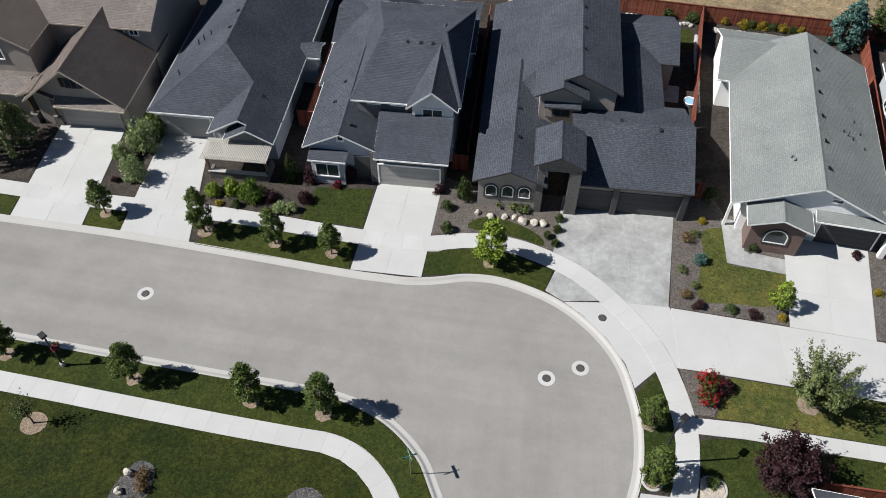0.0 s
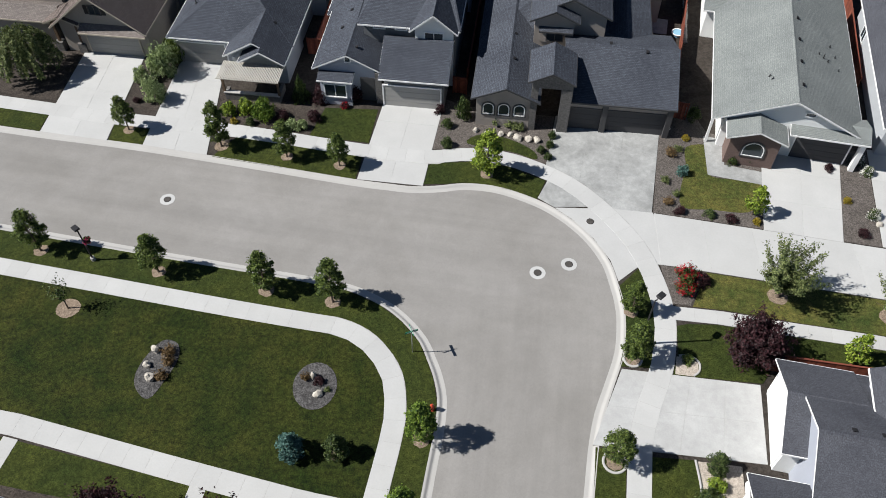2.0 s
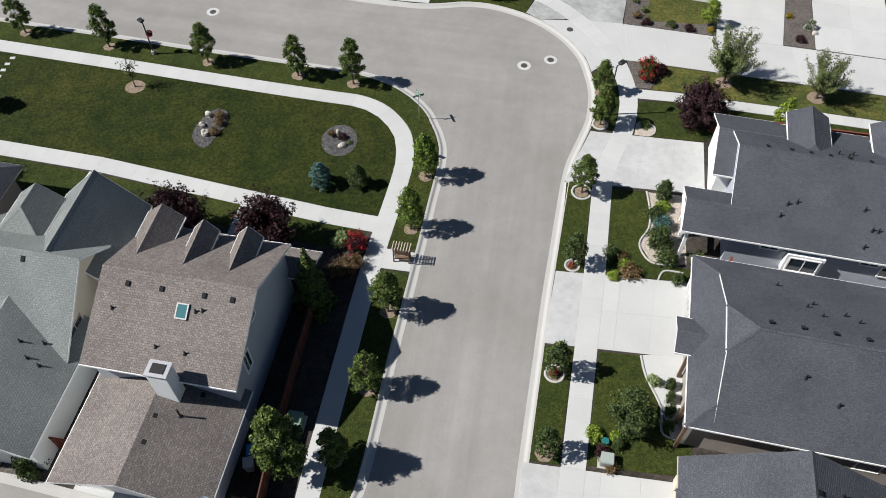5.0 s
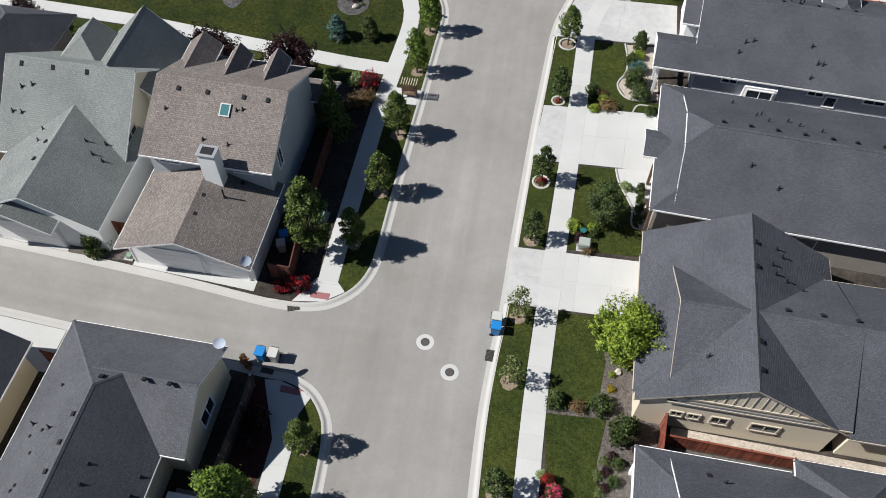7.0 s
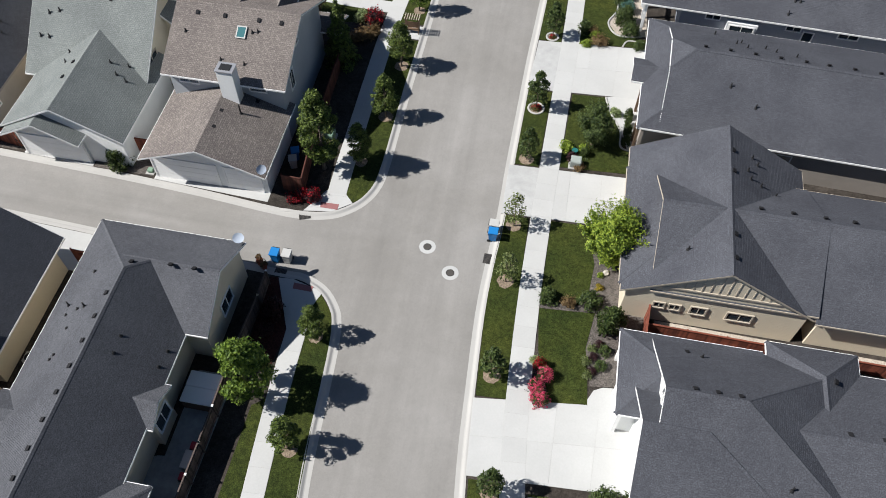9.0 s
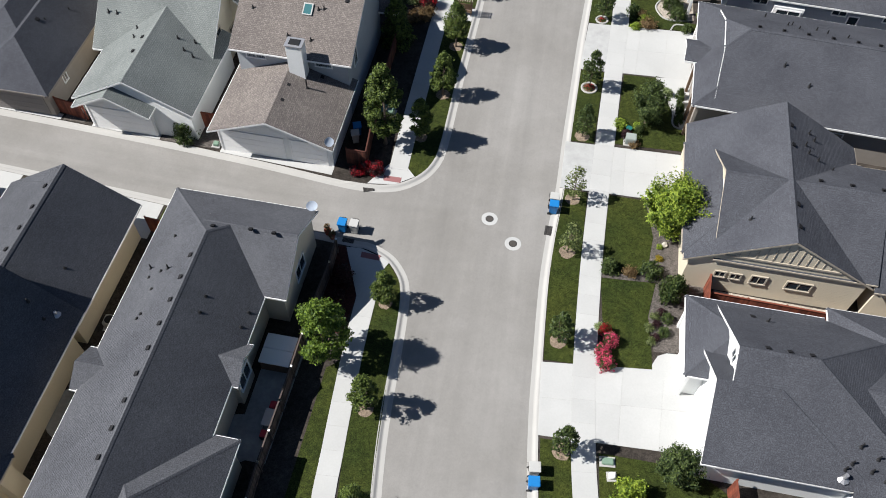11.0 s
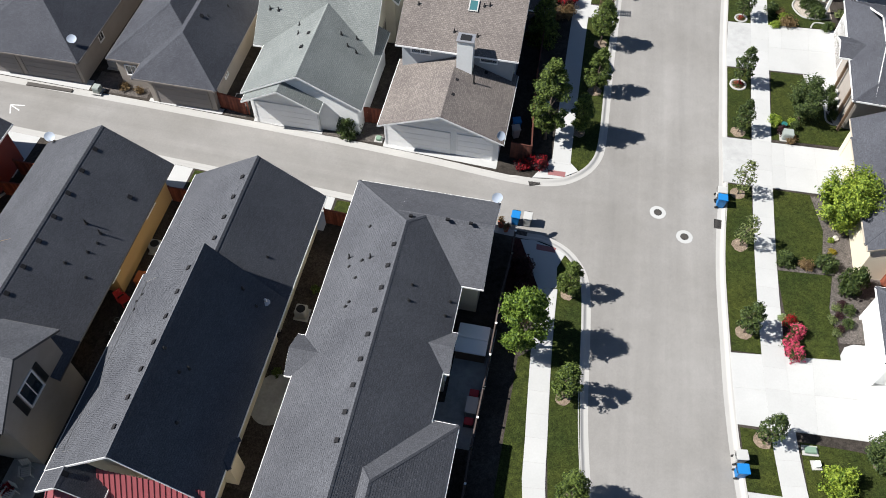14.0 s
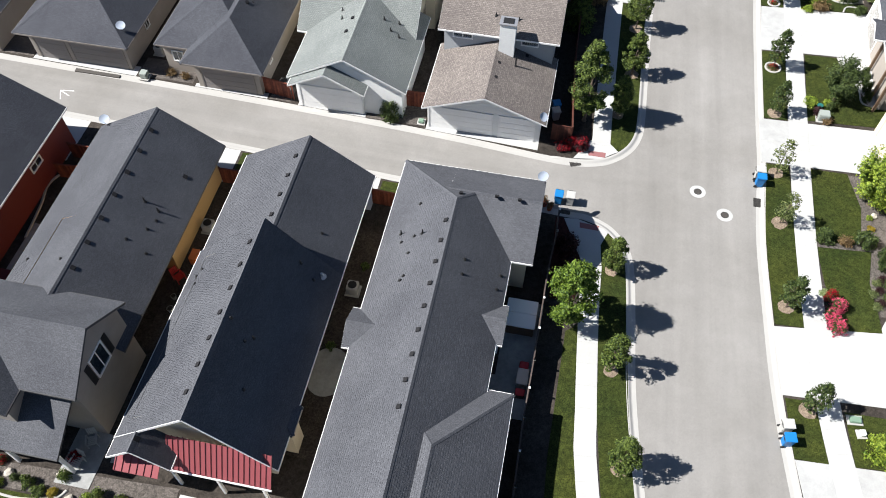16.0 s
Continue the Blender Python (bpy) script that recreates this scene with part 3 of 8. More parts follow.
plate("pavement_bench_pad", [(-4.2, 6.4), (-1.85, 5.95), (-2.2, 4.3), (-4.6, 4.7)], 0.0, 0.075, SLAB, label="small concrete pad beneath the trellis bench", category="pavement")

# driveways
drive([(-33.63, 41.9), (-27.68, 40.72), (-26.9, 52.6), (-32.6, 53.6)], 2, 4)
drive([(-24.55, 40.15), (-18.98, 38.88), (-19.3, 51.2), (-23.4, 52.2)], 2, 4)
drive([(-6.40, 35.95), (-1.08, 35.15), (0.85, 45.6), (-4.3, 46.4)], 2, 3)
drive([(8.9, 37.0), (16.75, 32.1), (19.1, 41.6), (10.4, 43.3)], 3, 3, SLAB_OLD, "water-stained grey concrete driveway of large panels")
plate("driveway_apron", [(8.85, 37.0), (16.85, 32.05), (13.9, 32.45), (11.9, 32.7), (9.3, 35.3)], 0.0, 0.06, SLAB_OLD, label="stained grey concrete strip before the driveway", category="driveway")
plate("driveway_apron", [(9.0, 35.7), (8.0, 33.75), (9.2, 32.75), (11.8, 32.75), (11.2, 33.6)], 0.0, 0.066, SLAB_OLD, label="stained grey concrete apron", category="driveway")
plate("driveway_apron", [(9.25, 32.7), (13.8, 32.5), (16.8, 32.05), (18.5, 26.6), (16.3, 27.0), (14.8, 26.8), (13.15, 25.5), (12.85, 27.4), (11.9, 29.5), (10.45, 31.5)], 0.0, 0.066, SLAB, label="pale concrete apron around the turning circle", category="driveway")
drive([(16.5, 27.0), (60, 17.5), (60, 22.3), (16.9, 32.0)], 12, 1, label="wide shared driveway of pale concrete panels")
drive([(25.0, 30.2), (30.7, 28.9), (33.5, 38.6), (27.3, 39.9)], 2, 3)
drive([(33.5, 28.4), (40, 26.9), (42.5, 37.5), (35.9, 38.8)], 2, 3)
drive([(9.6, 12.85), (20.2, 11.4), (21.2, 16.9), (12.25, 18.25)], 4, 2, SLAB_WORN)
drive([(6.85, -1.5), (16.0, -2.7), (17.4, 3.3), (8.2, 4.35)], 4, 2, apron=SLAB_WORN)
drive([(4.15, -14.4), (13.4, -15.8), (14.3, -11.1), (4.95, -9.75)], 4, 2, apron=SLAB_WORN)
drive([(1.25, -33.85), (10.9, -35.1), (12.3, -29.6), (1.8, -28.9)], 4, 2)
drive([(0.95, -44.0), (11.0, -45.2), (11.6, -39.4), (1.05, -38.05)], 4, 2, SLAB_WORN)
plate("driveway_apron", [(8.8, -30.3), (8.95, -29.0), (9.4, -28.4), (10.0, -28.2), (11.2, -28.3), (12.3, -29.6)], 0.0, 0.075, SLAB, label="rounded concrete landing at the front steps", category="driveway")
plate("garden_path_slab", [(13.2, -2.45), (15.9, -2.4), (17.4, -8.9), (14.2, -8.2), (13.9, -5.8), (13.35, -4)], 0.0, 0.072, SLAB, label="concrete porch walk in pale grey", category="path")
plate("garden_path_slab", [(22.6, 40.6), (24.2, 40.2), (23.6, 37.2), (26.9, 36.2), (26.35, 34.85), (22.0, 36.1)], 0.0, 0.07, SLAB_OLD, label="grey concrete entry path", category="path")

# lawns and planting beds
bed([(22.2, 3.6), (46, -0.9), (46, -2.4), (21.9, 2.1)], SLAB, "pale concrete passage between two houses")
lawn([(-95, 40.6), (-31.1, 26.5), (-22.5, 24.62), (-14.3, 22.74), (-8.95, 21.6), (-6.85, 21.1), (-5.4, 20.3), (-4.45, 19.1), (-3.75, 17.7), (-3.5, 16.0), (-3.62, 14.2), (-4.45, 9.35), (-8.8, 10.28), (-17, 12.57), (-26.9, 15.5), (-37, 17.6), (-95, 30.4)], material=GRASS_PARK, label="broad mown green with faint brown patches")
lawn([(-95, 44.3), (-30.3, 30.3), (-23.55, 28.82), (-19.35, 27.9), (-14.9, 26.9), (-10.2, 25.88), (-6.6, 24.95), (-4.2, 23.7), (-2.6, 22.3), (-1.3, 20.5), (-0.72, 18.9), (-0.35, 17.6), (-0.14, 16), (-0.35, 13.8), (-0.9, 11.2), (-1.82, 6.2), (-4.15, 6.6), (-3.05, 10.9), (-2.25, 14.4), (-2.1, 16.2), (-2.4, 18.1),
      (-3.45, 20.0), (-4.8, 21.55), (-6.7, 22.55), (-9.0, 23.0), (-14.5, 24.18), (-22.85, 26.05), (-31.6, 28.1), (-95, 42.4)])
lawn([(-4.5, 4.55), (-2.2, 4.15), (-3.4, -2), (-4.22, -6.9), (-4.82, -10.1), (-5.3, -11.9), (-6.15, -13.2), (-6.75, -13.55), (-7.3, -12.7), (-6.85, -9.8), (-6.15, -5.6), (-5.3, -0.8)])
lawn([(-36.3, 15.9), (-28, 14), (-16.7, 11), (-8, 8.6), (-5.6, 7.9), (-6.5, 4), (-16, 5.6), (-30, 9.2), (-40, 12.6)])
lawn([(-33.45, 44.75), (-33.74, 41.98), (-48.15, 45.0), (-48, 47.9)])
lawn([(-27.5, 42.65), (-24.3, 42.0), (-24.62, 40.13), (-27.57, 40.78)])
lawn([(-18.52, 38.68), (-16.8, 41.0), (-6.1, 38.5), (-6.55, 35.93)])
lawn([(-0.6, 37.5), (-1.0, 35.35), (0.7, 35.35), (2.3, 35.48), (4.2, 35.22), (6.15, 34.45), (7.9, 33.6), (8.8, 35.6), (5.8, 37.22), (3.2, 37.85), (0.6, 37.72)])
lawn([(-9.6, 44.6), (-5.0, 44.3), (-5.65, 40.15), (-10.7, 41.1)])
lawn([(2.6, 40.0), (4.0, 41.1), (6.3, 40.4), (8.1, 39.0), (8.2, 38.0), (6.2, 38.95)], True)
bed([(19.0, 41.3), (16.85, 32.1), (25.0, 30.3), (27.2, 39.8), (23.0, 41.0), (22, 45), (19.7, 45)], GRAVEL)
lawn([(20.9, 39.3), (22.9, 39.3), (22.05, 36.2), (24.0, 35.5), (26.3, 34.8), (25.8, 33.2), (24.2, 32.0), (21.6, 32.3), (19.3, 32.6), (19.4, 34.3), (20.4, 37.0)], True, GRASS_DRY, "thin patchy lawn browning at its edges", 0.06)
bed([(33.2, 38.5), (35.8, 38.7), (33.45, 28.4), (30.75, 29.0)], GRAVEL)
bed([(-0.35, 39.3), (0.85, 45.6), (3, 44.6), (10.3, 43.2), (8.9, 37.1), (6.3, 38.9), (3.3, 39.45)], GRAVEL)
bed([(-18.9, 47), (-13.5, 46.5), (-9.7, 44.7), (-10.75, 41.0), (-18.95, 42.6)], MULCH, "planting bed covered in dark bark mulch")
bed([(-26.8, 51.5), (-23.6, 51.5), (-24.05, 44.3), (-26.8, 45)], MULCH, "planting bed covered in dark bark mulch")
bed([(-52, 57), (-33.2, 53), (-33.5, 45.9), (-48, 49)], MULCH, "planting bed covered in dark bark mulch")
lawn([(13.05, 25.0), (14.85, 26.7), (15.05, 25.2), (15.2, 23.2), (15.05, 21.5), (14.2, 18.3), (12.15, 18.45), (12.78, 20.3), (13.2, 22.5)])
bed([(16.45, 26.95), (19.6, 26.2), (17.95, 23.3), (16.7, 23.5)], GRAVEL)
lawn([(19.7, 26.2), (31.2, 23.7), (60, 17.4), (60, 14.2), (30, 20.75), (24.1, 21.95), (20.3, 22.85), (18.05, 23.2)], material=GRASS_DRY, label="green lawn with thin dry patches")
lawn([(16.6, 21.6), (17.4, 21.75), (19.4, 21.65), (29.6, 19.55), (60, 12.85), (60, 11.5), (22.4, 18.2), (21.4, 17.0), (15.6, 17.75), (16.3, 19.5)])
lawn([(9.75, 12.7), (11.65, 12.35), (10.1, 4.1), (8.2, 4.5), (9.1, 8.8)])
lawn([(13.15, 12.0), (15.8, 11.75), (15.7, 9.8), (15.35, 8.2), (14.5, 6.7), (15.0, 5.3), (16.4, 4.7), (17.8, 4.4), (17.4, 3.4), (11.7, 4.05)])
bed([(15.8, 11.7), (18.6, 11.3), (17.6, 4.9), (15.7, 4.9), (14.85, 5.4), (14.5, 6.7), (15.4, 8.2), (15.7, 9.8)], PALE_GRAVEL, "curved planting bed of pale gravel")
lawn([(6.95, -1.65), (8.85, -1.9), (7.15, -9.95), (5.35, -9.65)])
lawn([(10.5, -2.15), (13.15, -2.5), (13.3, -4), (13.9, -6.4), (13.8, -8.0), (15.4, -8.5), (15.1, -10.8), (8.8, -9.95)])
lawn([(4.4, -14.55), (6.15, -14.85), (4.95, -22), (3.85, -29.0), (1.95, -28.75), (2.72, -22.7), (3.45, -18.7)])
lawn([(7.75, -15.1), (10.4, -15.55), (10.5, -18.9), (9.9, -21), (9.1, -22.15), (6.5, -21.9)])
lawn([(6.35, -22.4), (10.1, -22.8), (9.2, -25.4), (9.05, -28), (8.8, -30.1), (6.6, -29.75), (6.1, -25.6)])
bed([(10.4, -15.7), (13.5, -15.9), (12.3, -19.6), (14.4, -22.2), (13.6, -24.6), (12.3, -28.2), (9.2, -28.1), (9.2, -25.5), (10.1, -22.85), (6.35, -22.35), (6.5, -21.95), (9.1, -22.2), (9.9, -21), (10.5, -18.9)], GRAVEL)
bed([(5.55, -25.4), (6.3, -26.0), (7.0, -29.75), (5.3, -29.55)], MULCH, "planting bed covered in dark bark mulch", z=0.055)
lawn([(1.4, -34.05), (3.2, -34.3), (3.0, -38.3), (1.05, -38.0)])
lawn([(4.85, -34.95), (8.1, -35.5), (10.6, -36.1), (12.2, -37.4), (11.6, -39.3), (4.55, -38.45)])
lawn([(2.85, -44.35), (2.8, -60), (0.9, -60), (0.95, -44.1)])
lawn([(4.5, -44.55), (10.8, -45.3), (10.6, -60), (4.4, -60)])
lawn([(-8.35, -21.45), (-7.55, -22.9), (-7.42, -24.3), (-7.66, -26.6), (-7.98, -29.5), (-8.55, -35.6), (-8.75, -40), (-8.9, -60), (-10.85, -60), (-10.75, -40), (-10.5, -35.6), (-9.75, -28.5), (-9.1, -24.2), (-9.0, -22.5)])
lawn([(-11.9, -35.7), (-11.15, -29.0), (-12.0, -29.5), (-13.7, -38), (-14.8, -46), (-12.25, -46)])
bed([(-34, 12.3), (-17.0, 8.7), (-8.6, 6.5), (-6.1, 6.7), (-6.6, 3.4), (-16, 4.9), (-30, 8.4)], MULCH, "shaded mulch bed beneath the plum trees", z=0.074)
GREEN_BED = closed_curve([(-19.5, 16.7), (-20.15, 17.8), (-19.9, 19.3), (-18.9, 20.85), (-17.8, 20.6), (-17.55, 19.4), (-18.1, 17.8), (-18.8, 16.5)])
plate("planting_bed", GREEN_BED, 0.0, 0.085, DARK_GRAVEL, label="kidney-shaped gravel bed in the lawn", category="planting bed")
ROUND_BED = [(-8.15 + 1.45 * math.cos(a * math.tau / 28), 17.25 + 1.75 * math.sin(a * math.tau / 28)) for a in range(28)]
plate("planting_bed", ROUND_BED, 0.0, 0.085, DARK_GRAVEL, label="round gravel bed in the lawn", category="planting bed")


# ---- houses ----
BLOCK, NORTH, NORTH5 = -10.6, -8.0, -13.6


def uv(u, v, turn=BLOCK):
    c, s = math.cos(radians(turn)), math.sin(radians(turn))
    return (u * c - v * s, u * s + v * c)


def lane_edge(u, knots):
    """The inner edge of the lane's gutter at u, between (u, v) knots."""
    for (a, p), (c, q) in zip(knots, knots[1:]):
        if a >= u >= c:
            return p + (q - p) * (u - a) / (c - a)
    return knots[-1][1]


NORTH_EDGE = [(-8, -15.8), (-17.7, -15.26), (-32.5, -14.5), (-56.6, -13.72), (-93, -12.5)]
SOUTH_EDGE = [(-8.3, -21.72), (-21.9, -20.87), (-34.2, -20.27), (-93.5, -17.7)]
plate("driveway_apron", [uv(-53.8, lane_edge(-53.8, NORTH_EDGE)), uv(-44.3, lane_edge(-44.3, NORTH_EDGE)), uv(-44.3, -13.0), uv(-53.8, -13.0)], 0.0, 0.044, SLAB, label="narrow concrete garage apron on the lane", category="driveway")
for u0, u1 in ((-19.3, -10.3), (-30.0, -24.3), (-39.0, -32.7)):
    plate("driveway_apron", [uv(u0, lane_edge(u0, NORTH_EDGE)), uv(u1, lane_edge(u1, NORTH_EDGE)), uv(u1, -13.9), uv(u0, -13.9)], 0.0, 0.044, SLAB, label="narrow concrete garage apron on the lane", category="driveway")
for u0, u1 in ((-18.6, -9.9), (-30.0, -21.5), (-41.5, -32.8), (-54, -45.6)):
    plate("driveway_apron", [uv(u0, lane_edge(u0, SOUTH_EDGE)), uv(u1, lane_edge(u1, SOUTH_EDGE)), uv(u1, -24.0), uv(u0, -24.0)], 0.0, 0.044, SLAB, label="concrete garage apron on the lane", category="driveway")
for u0, u1, v0, v1 in ((-24.2, -19.5, -14.95, -12.6), (-32.5, -30.7, -14.48, -12.8), (-44.2, -39.3, -14.05, -11.8), (-57.0, -53.9, -13.6, -11.5)):
    bed([uv(u0, v0), uv(u1, v0), uv(u1, v1), uv(u0, v1)], GRAVEL, "narrow gravel bed between two garage aprons")
for u0, u1, v0 in ((-21.3, -19.0, -21.1), (-32.6, -30.3, -20.5)):
    lawn([uv(u0, v0), uv(u1, v0), uv(u1, v0 - 1.7), uv(u0, v0 - 1.7)], label="tiny lawn patch beside a garage apron")


COURSE = 0.145
COURSE_GAP, COURSE_LIFT = 0.030, 0.0075


def below(poly, y, sign):
    """The part of a convex flat outline below (sign 1) or above (sign -1) the level y."""
    out = []
    for p, q in zip(poly, poly[1:] + poly[:1]):
        a, b = sign * (p[1] - y), sign * (q[1] - y)
        if a <= 0:
            out.append(p)
        if a * b < -1e-12:
            t = a / (a - b)
            out.append((p[0] + (q[0] - p[0]) * t, y))
    return out


class House:
    def __init__(self, cu, cv, turn, roof, wall, trim, label, category="house"):
        self.cu, self.cv, self.roof, self.wall, self.trim = cu, cv, roof, wall, trim
        self.ob = thing("house", (*uv(cu, cv, turn), YARD_Z), turn, label, category)

    def mass(self, u0, u1, v0, v1, ze, k, axis="v", e0="g", e1="g", wall=None, over=0.42, roof=None, zw=0.0, walls=True, trim=None, gable_over=None, bare=(), shift=0.0, clip=0.74, inset=None):
        """One wing: walls and a roof. The rectangle is the eaves' outline; e0, e1: gable, hip or flush at the low and high end of the ridge; e0 may be j, a gable clipped by a small hip. shift: the ridge's offset from the middle; inset: the hips' lengths along the ridge."""
        ze -= YARD_Z
        if axis == "v":
            a0, a1, s0, s1 = v0 - self.cv, v1 - self.cv, u0 - self.cu, u1 - self.cu
            put = lambda a, s, z: (s, a, z)
        else:
            a0, a1, s0, s1 = u0 - self.cu, u1 - self.cu, v0 - self.cv, v1 - self.cv
            put = lambda a, s, z: (a, s, z)
        h = (s1 - s0) / 2
        m, zr = (s0 + s1) / 2 + shift, ze + k * h
        i0, i1 = (h if e0 == "h" else h * (1 - clip) if e0 == "j" else 0.0), (h if e1 == "h" else 0.0)
        i0, i1 = inset or (i0, i1)
        if i0 + i1 > a1 - a0:
            f = (a1 - a0) / (i0 + i1)
            i0, i1 = i0 * f, i1 * f
        th = 0.05
        top = [put(a0, s0, ze), put(a1, s0, ze), put(a1, s1, ze), put(a0, s1, ze), put(a0 + i0, m, zr), put(a1 - i1, m, zr)]
        faces = [(0, 1, 5, 4), (2, 3, 4, 5)]
        rim = [(0, 1), (2, 3)]
        if e0 == "h":
            faces.append((3, 0, 4))
            rim.append((3, 0))
        elif e0 == "j":
            zc = ze + clip * (zr - ze)
            top += [put(a0, s0 + clip * (m - s0), zc), put(a0, s1 - clip * (s1 - m), zc)]
            faces = [(0, 1, 5, 4, 6), (2, 3, 7, 4, 5), (7, 6, 4)]
            rim += [(3, 7), (7, 6), (6, 0)]
        else:
            rim += [(3, 4), (4, 0)]
        if e1 == "h":
            faces.append((1, 2, 5))
            rim.append((1, 2))
        else:
            rim += [(1, 5), (5, 2)]
        edges = [e for e in rim if e not in bare and not (e1 == "f" and e in ((1, 5), (5, 2)) or e0 == "f" and e in ((3, 4), (4, 0)))]
        verts = top + [(x, y, z - th) for x, y, z in top]
        n = len(top)
        allf = list(faces) + [tuple(i + n for i in f[::-1]) for f in faces] + [(b, a, a + n, b + n) for a, b in rim]
        me = mesh_from(verts, allf, roof or self.roof, "roof")
        bmx = bmesh.new()
        bmx.from_mesh(me)
        bmesh.ops.recalc_face_normals(bmx, faces=bmx.faces)
        lay = bmx.loops.layers.uv.new("slope")
        for f in bmx.faces:
            nn = f.normal if f.normal.z >= 0 else -f.normal
            e = Vector((-nn.y, nn.x, 0))
            e = e.normalized() if e.length > 1e-4 else Vector((1, 0, 0))
            w = nn.cross(e)
            for lo in f.loops:
                lo[lay].uv = (lo.vert.co.dot(e) + self.cu, lo.vert.co.dot(w) + self.cv)
        # lapped courses: a raised tab strip, with the bare head of the course below each butt
        for f in [g for g in bmx.faces if g.normal.z > 0.2]:
            nn = f.normal.copy()
            e = Vector((-nn.y, nn.x, 0)).normalized()
            w = nn.cross(e)
            flat = [(v.co.dot(e), v.co.dot(w)) for v in f.verts]
            base = f.verts[0].co.dot(nn)
            y0, y1 = min(p[1] for p in flat), max(p[1] for p in flat)
            seen = {(round(x, 3), round(y, 3), 0): v for (x, y), v in zip(flat, f.verts)}

            def strip(low, high, level):
                """The roof's face between two heights up the slope, lying on the boards (0) or raised (1)."""
                ring = below(below(flat, high, 1), low, -1)
                ring = [p for i, p in enumerate(ring) if math.dist(p, ring[i - 1]) > 2e-3]
                if len(ring) > 2:
                    made.append(bmx.faces.new([vert(x, y, level) for x, y in ring]))
                    return ring
                return []

            def vert(x, y, level):
                key = (round(x, 3), round(y, 3), level)
                if key not in seen:
                    seen[key] = bmx.verts.new(e * x + w * y + nn * (base + COURSE_LIFT * level))
                return seen[key]
            made = []
            j = math.floor((y0 + self.cv) / COURSE)
            while j * COURSE - self.cv < y1 - 0.01:
                lo_y, hi_y = j * COURSE - self.cv, (j + 1) * COURSE - self.cv
                strip(hi_y - COURSE_GAP, hi_y, 0)
                ring = strip(lo_y, hi_y - COURSE_GAP, 1)
                for i in range(len(ring)):
                    p, q = ring[i], ring[(i + 1) % len(ring)]
                    if abs(p[1] - q[1]) < 1e-4:
                        made.append(bmx.faces.new((vert(*q, 1), vert(*p, 1), vert(*p, 0), vert(*q, 0))))
                j += 1
            for g in made:
                for lo in g.loops:
                    lo[lay].uv = (lo.vert.co.dot(e) + self.cu, lo.vert.co.dot(w) + self.cv)
            bmx.faces.remove(f)
        bmx.to_mesh(me)
        bmx.free()
        rf = new("roof", me)
        rf.parent = self.ob
        # fascia and gutter boards along the rim
        for a, b in edges:
            pa, pb = Vector(top[a]), Vector(top[b])
            out = (pb - pa).cross(Vector((0, 0, 1)))
            out.normalize()
            mid = Vector(put((a0 + a1) / 2, m, 0))
            if out.dot(((pa + pb) / 2 - mid)) < 0:
                out = -out
            level = abs(pa.z - pb.z) < 0.01
            off = out * (0.022 if level else -0.010) + Vector((0, 0, -0.085))
            bmf = bmesh.new()
            bar(bmf, pa + off, pb + off, 0.04 if level else 0.03, 0.14)
            part("fascia", bmf, trim or self.trim, rf)
        # ridge and hip caps
        ridge = [(4, 5)] + ([(0, 4), (3, 4)] if e0 == "h" else []) + ([(1, 5), (2, 5)] if e1 == "h" else []) + ([(6, 4), (7, 4)] if e0 == "j" else [])
        for a, b in ridge:
            pa, pb = Vector(top[a]), Vector(top[b])
            if (pb - pa).length > 0.2:
                bmr = bmesh.new()
                along = (pb - pa).normalized()
                side = along.cross(Vector((0, 0, 1))).normalized()
                drop = 0.14 * k * (1.0 if abs(pa.z - pb.z) < 0.01 else 0.7071)
                rings = [[bmr.verts.new(p + side * x + Vector((0, 0, z))) for x, z in ((-0.14, -drop + 0.020), (0, 0.026), (0.14, -drop + 0.020), (0.14, -drop - 0.03), (-0.14, -drop - 0.03))] for p in (pa, pb)]
                for i in range(5):
                    bmr.faces.new((rings[0][i], rings[0][(i + 1) % 5], rings[1][(i + 1) % 5], rings[1][i]))
                bmr.faces.new(rings[0])
                bmr.faces.new(rings[1][::-1])
                bmesh.ops.recalc_face_normals(bmr, faces=bmr.faces)
                cap = part("ridge_cap", bmr, roof or self.roof, rf)
                lay = cap.data.uv_layers.new(name="slope")
                for i, lp in enumerate(cap.data.loops):
                    co = cap.data.vertices[lp.vertex_index].co
                    lay.data[i].uv = (co.dot(side), co.dot(along))
        if walls:
            bw = bmesh.new()
            o = over
            zt = ze - th - 0.015 + k * o
            og = o if gable_over is None else gable_over
            b0, b1, r0, r1 = a0 + (o if e0 == "h" else og), a1 - (o if e1 == "h" else og), s0 + o, s1 - o
            zp = zt + k * (r1 - r0) / 2
            ends = []
            for a, e in ((b0, e0), (b1, e1)):
                ring = [put(a, r0, zw), put(a, r1, zw), put(a, r1, zt)] + ([put(a, m, zp)] if e not in "hj" else []) + [put(a, r0, zt)]
                ends.append([bw.verts.new(p) for p in ring])
            for r in ends:
                bw.faces.new(r)
            lo, hi = ends
            for i, j, p, q in ((0, 0, -1, -1), (1, 1, 2, 2)):
                bw.faces.new((lo[i], hi[j], hi[q], lo[p]))
            bmesh.ops.recalc_face_normals(bw, faces=bw.faces)
            part("wall", bw, wall or self.wall, self.ob)
        return zr

    def swing(self, u, v, degrees):
        """Turn the whole house about the block's point (u, v)."""
        at = Vector((*uv(u, v), 0))
        self.ob.matrix_basis = Matrix.Translation(at) @ Matrix.Rotation(radians(degrees), 4, "Z") @ Matrix.Translation(-at) @ self.ob.matrix_basis

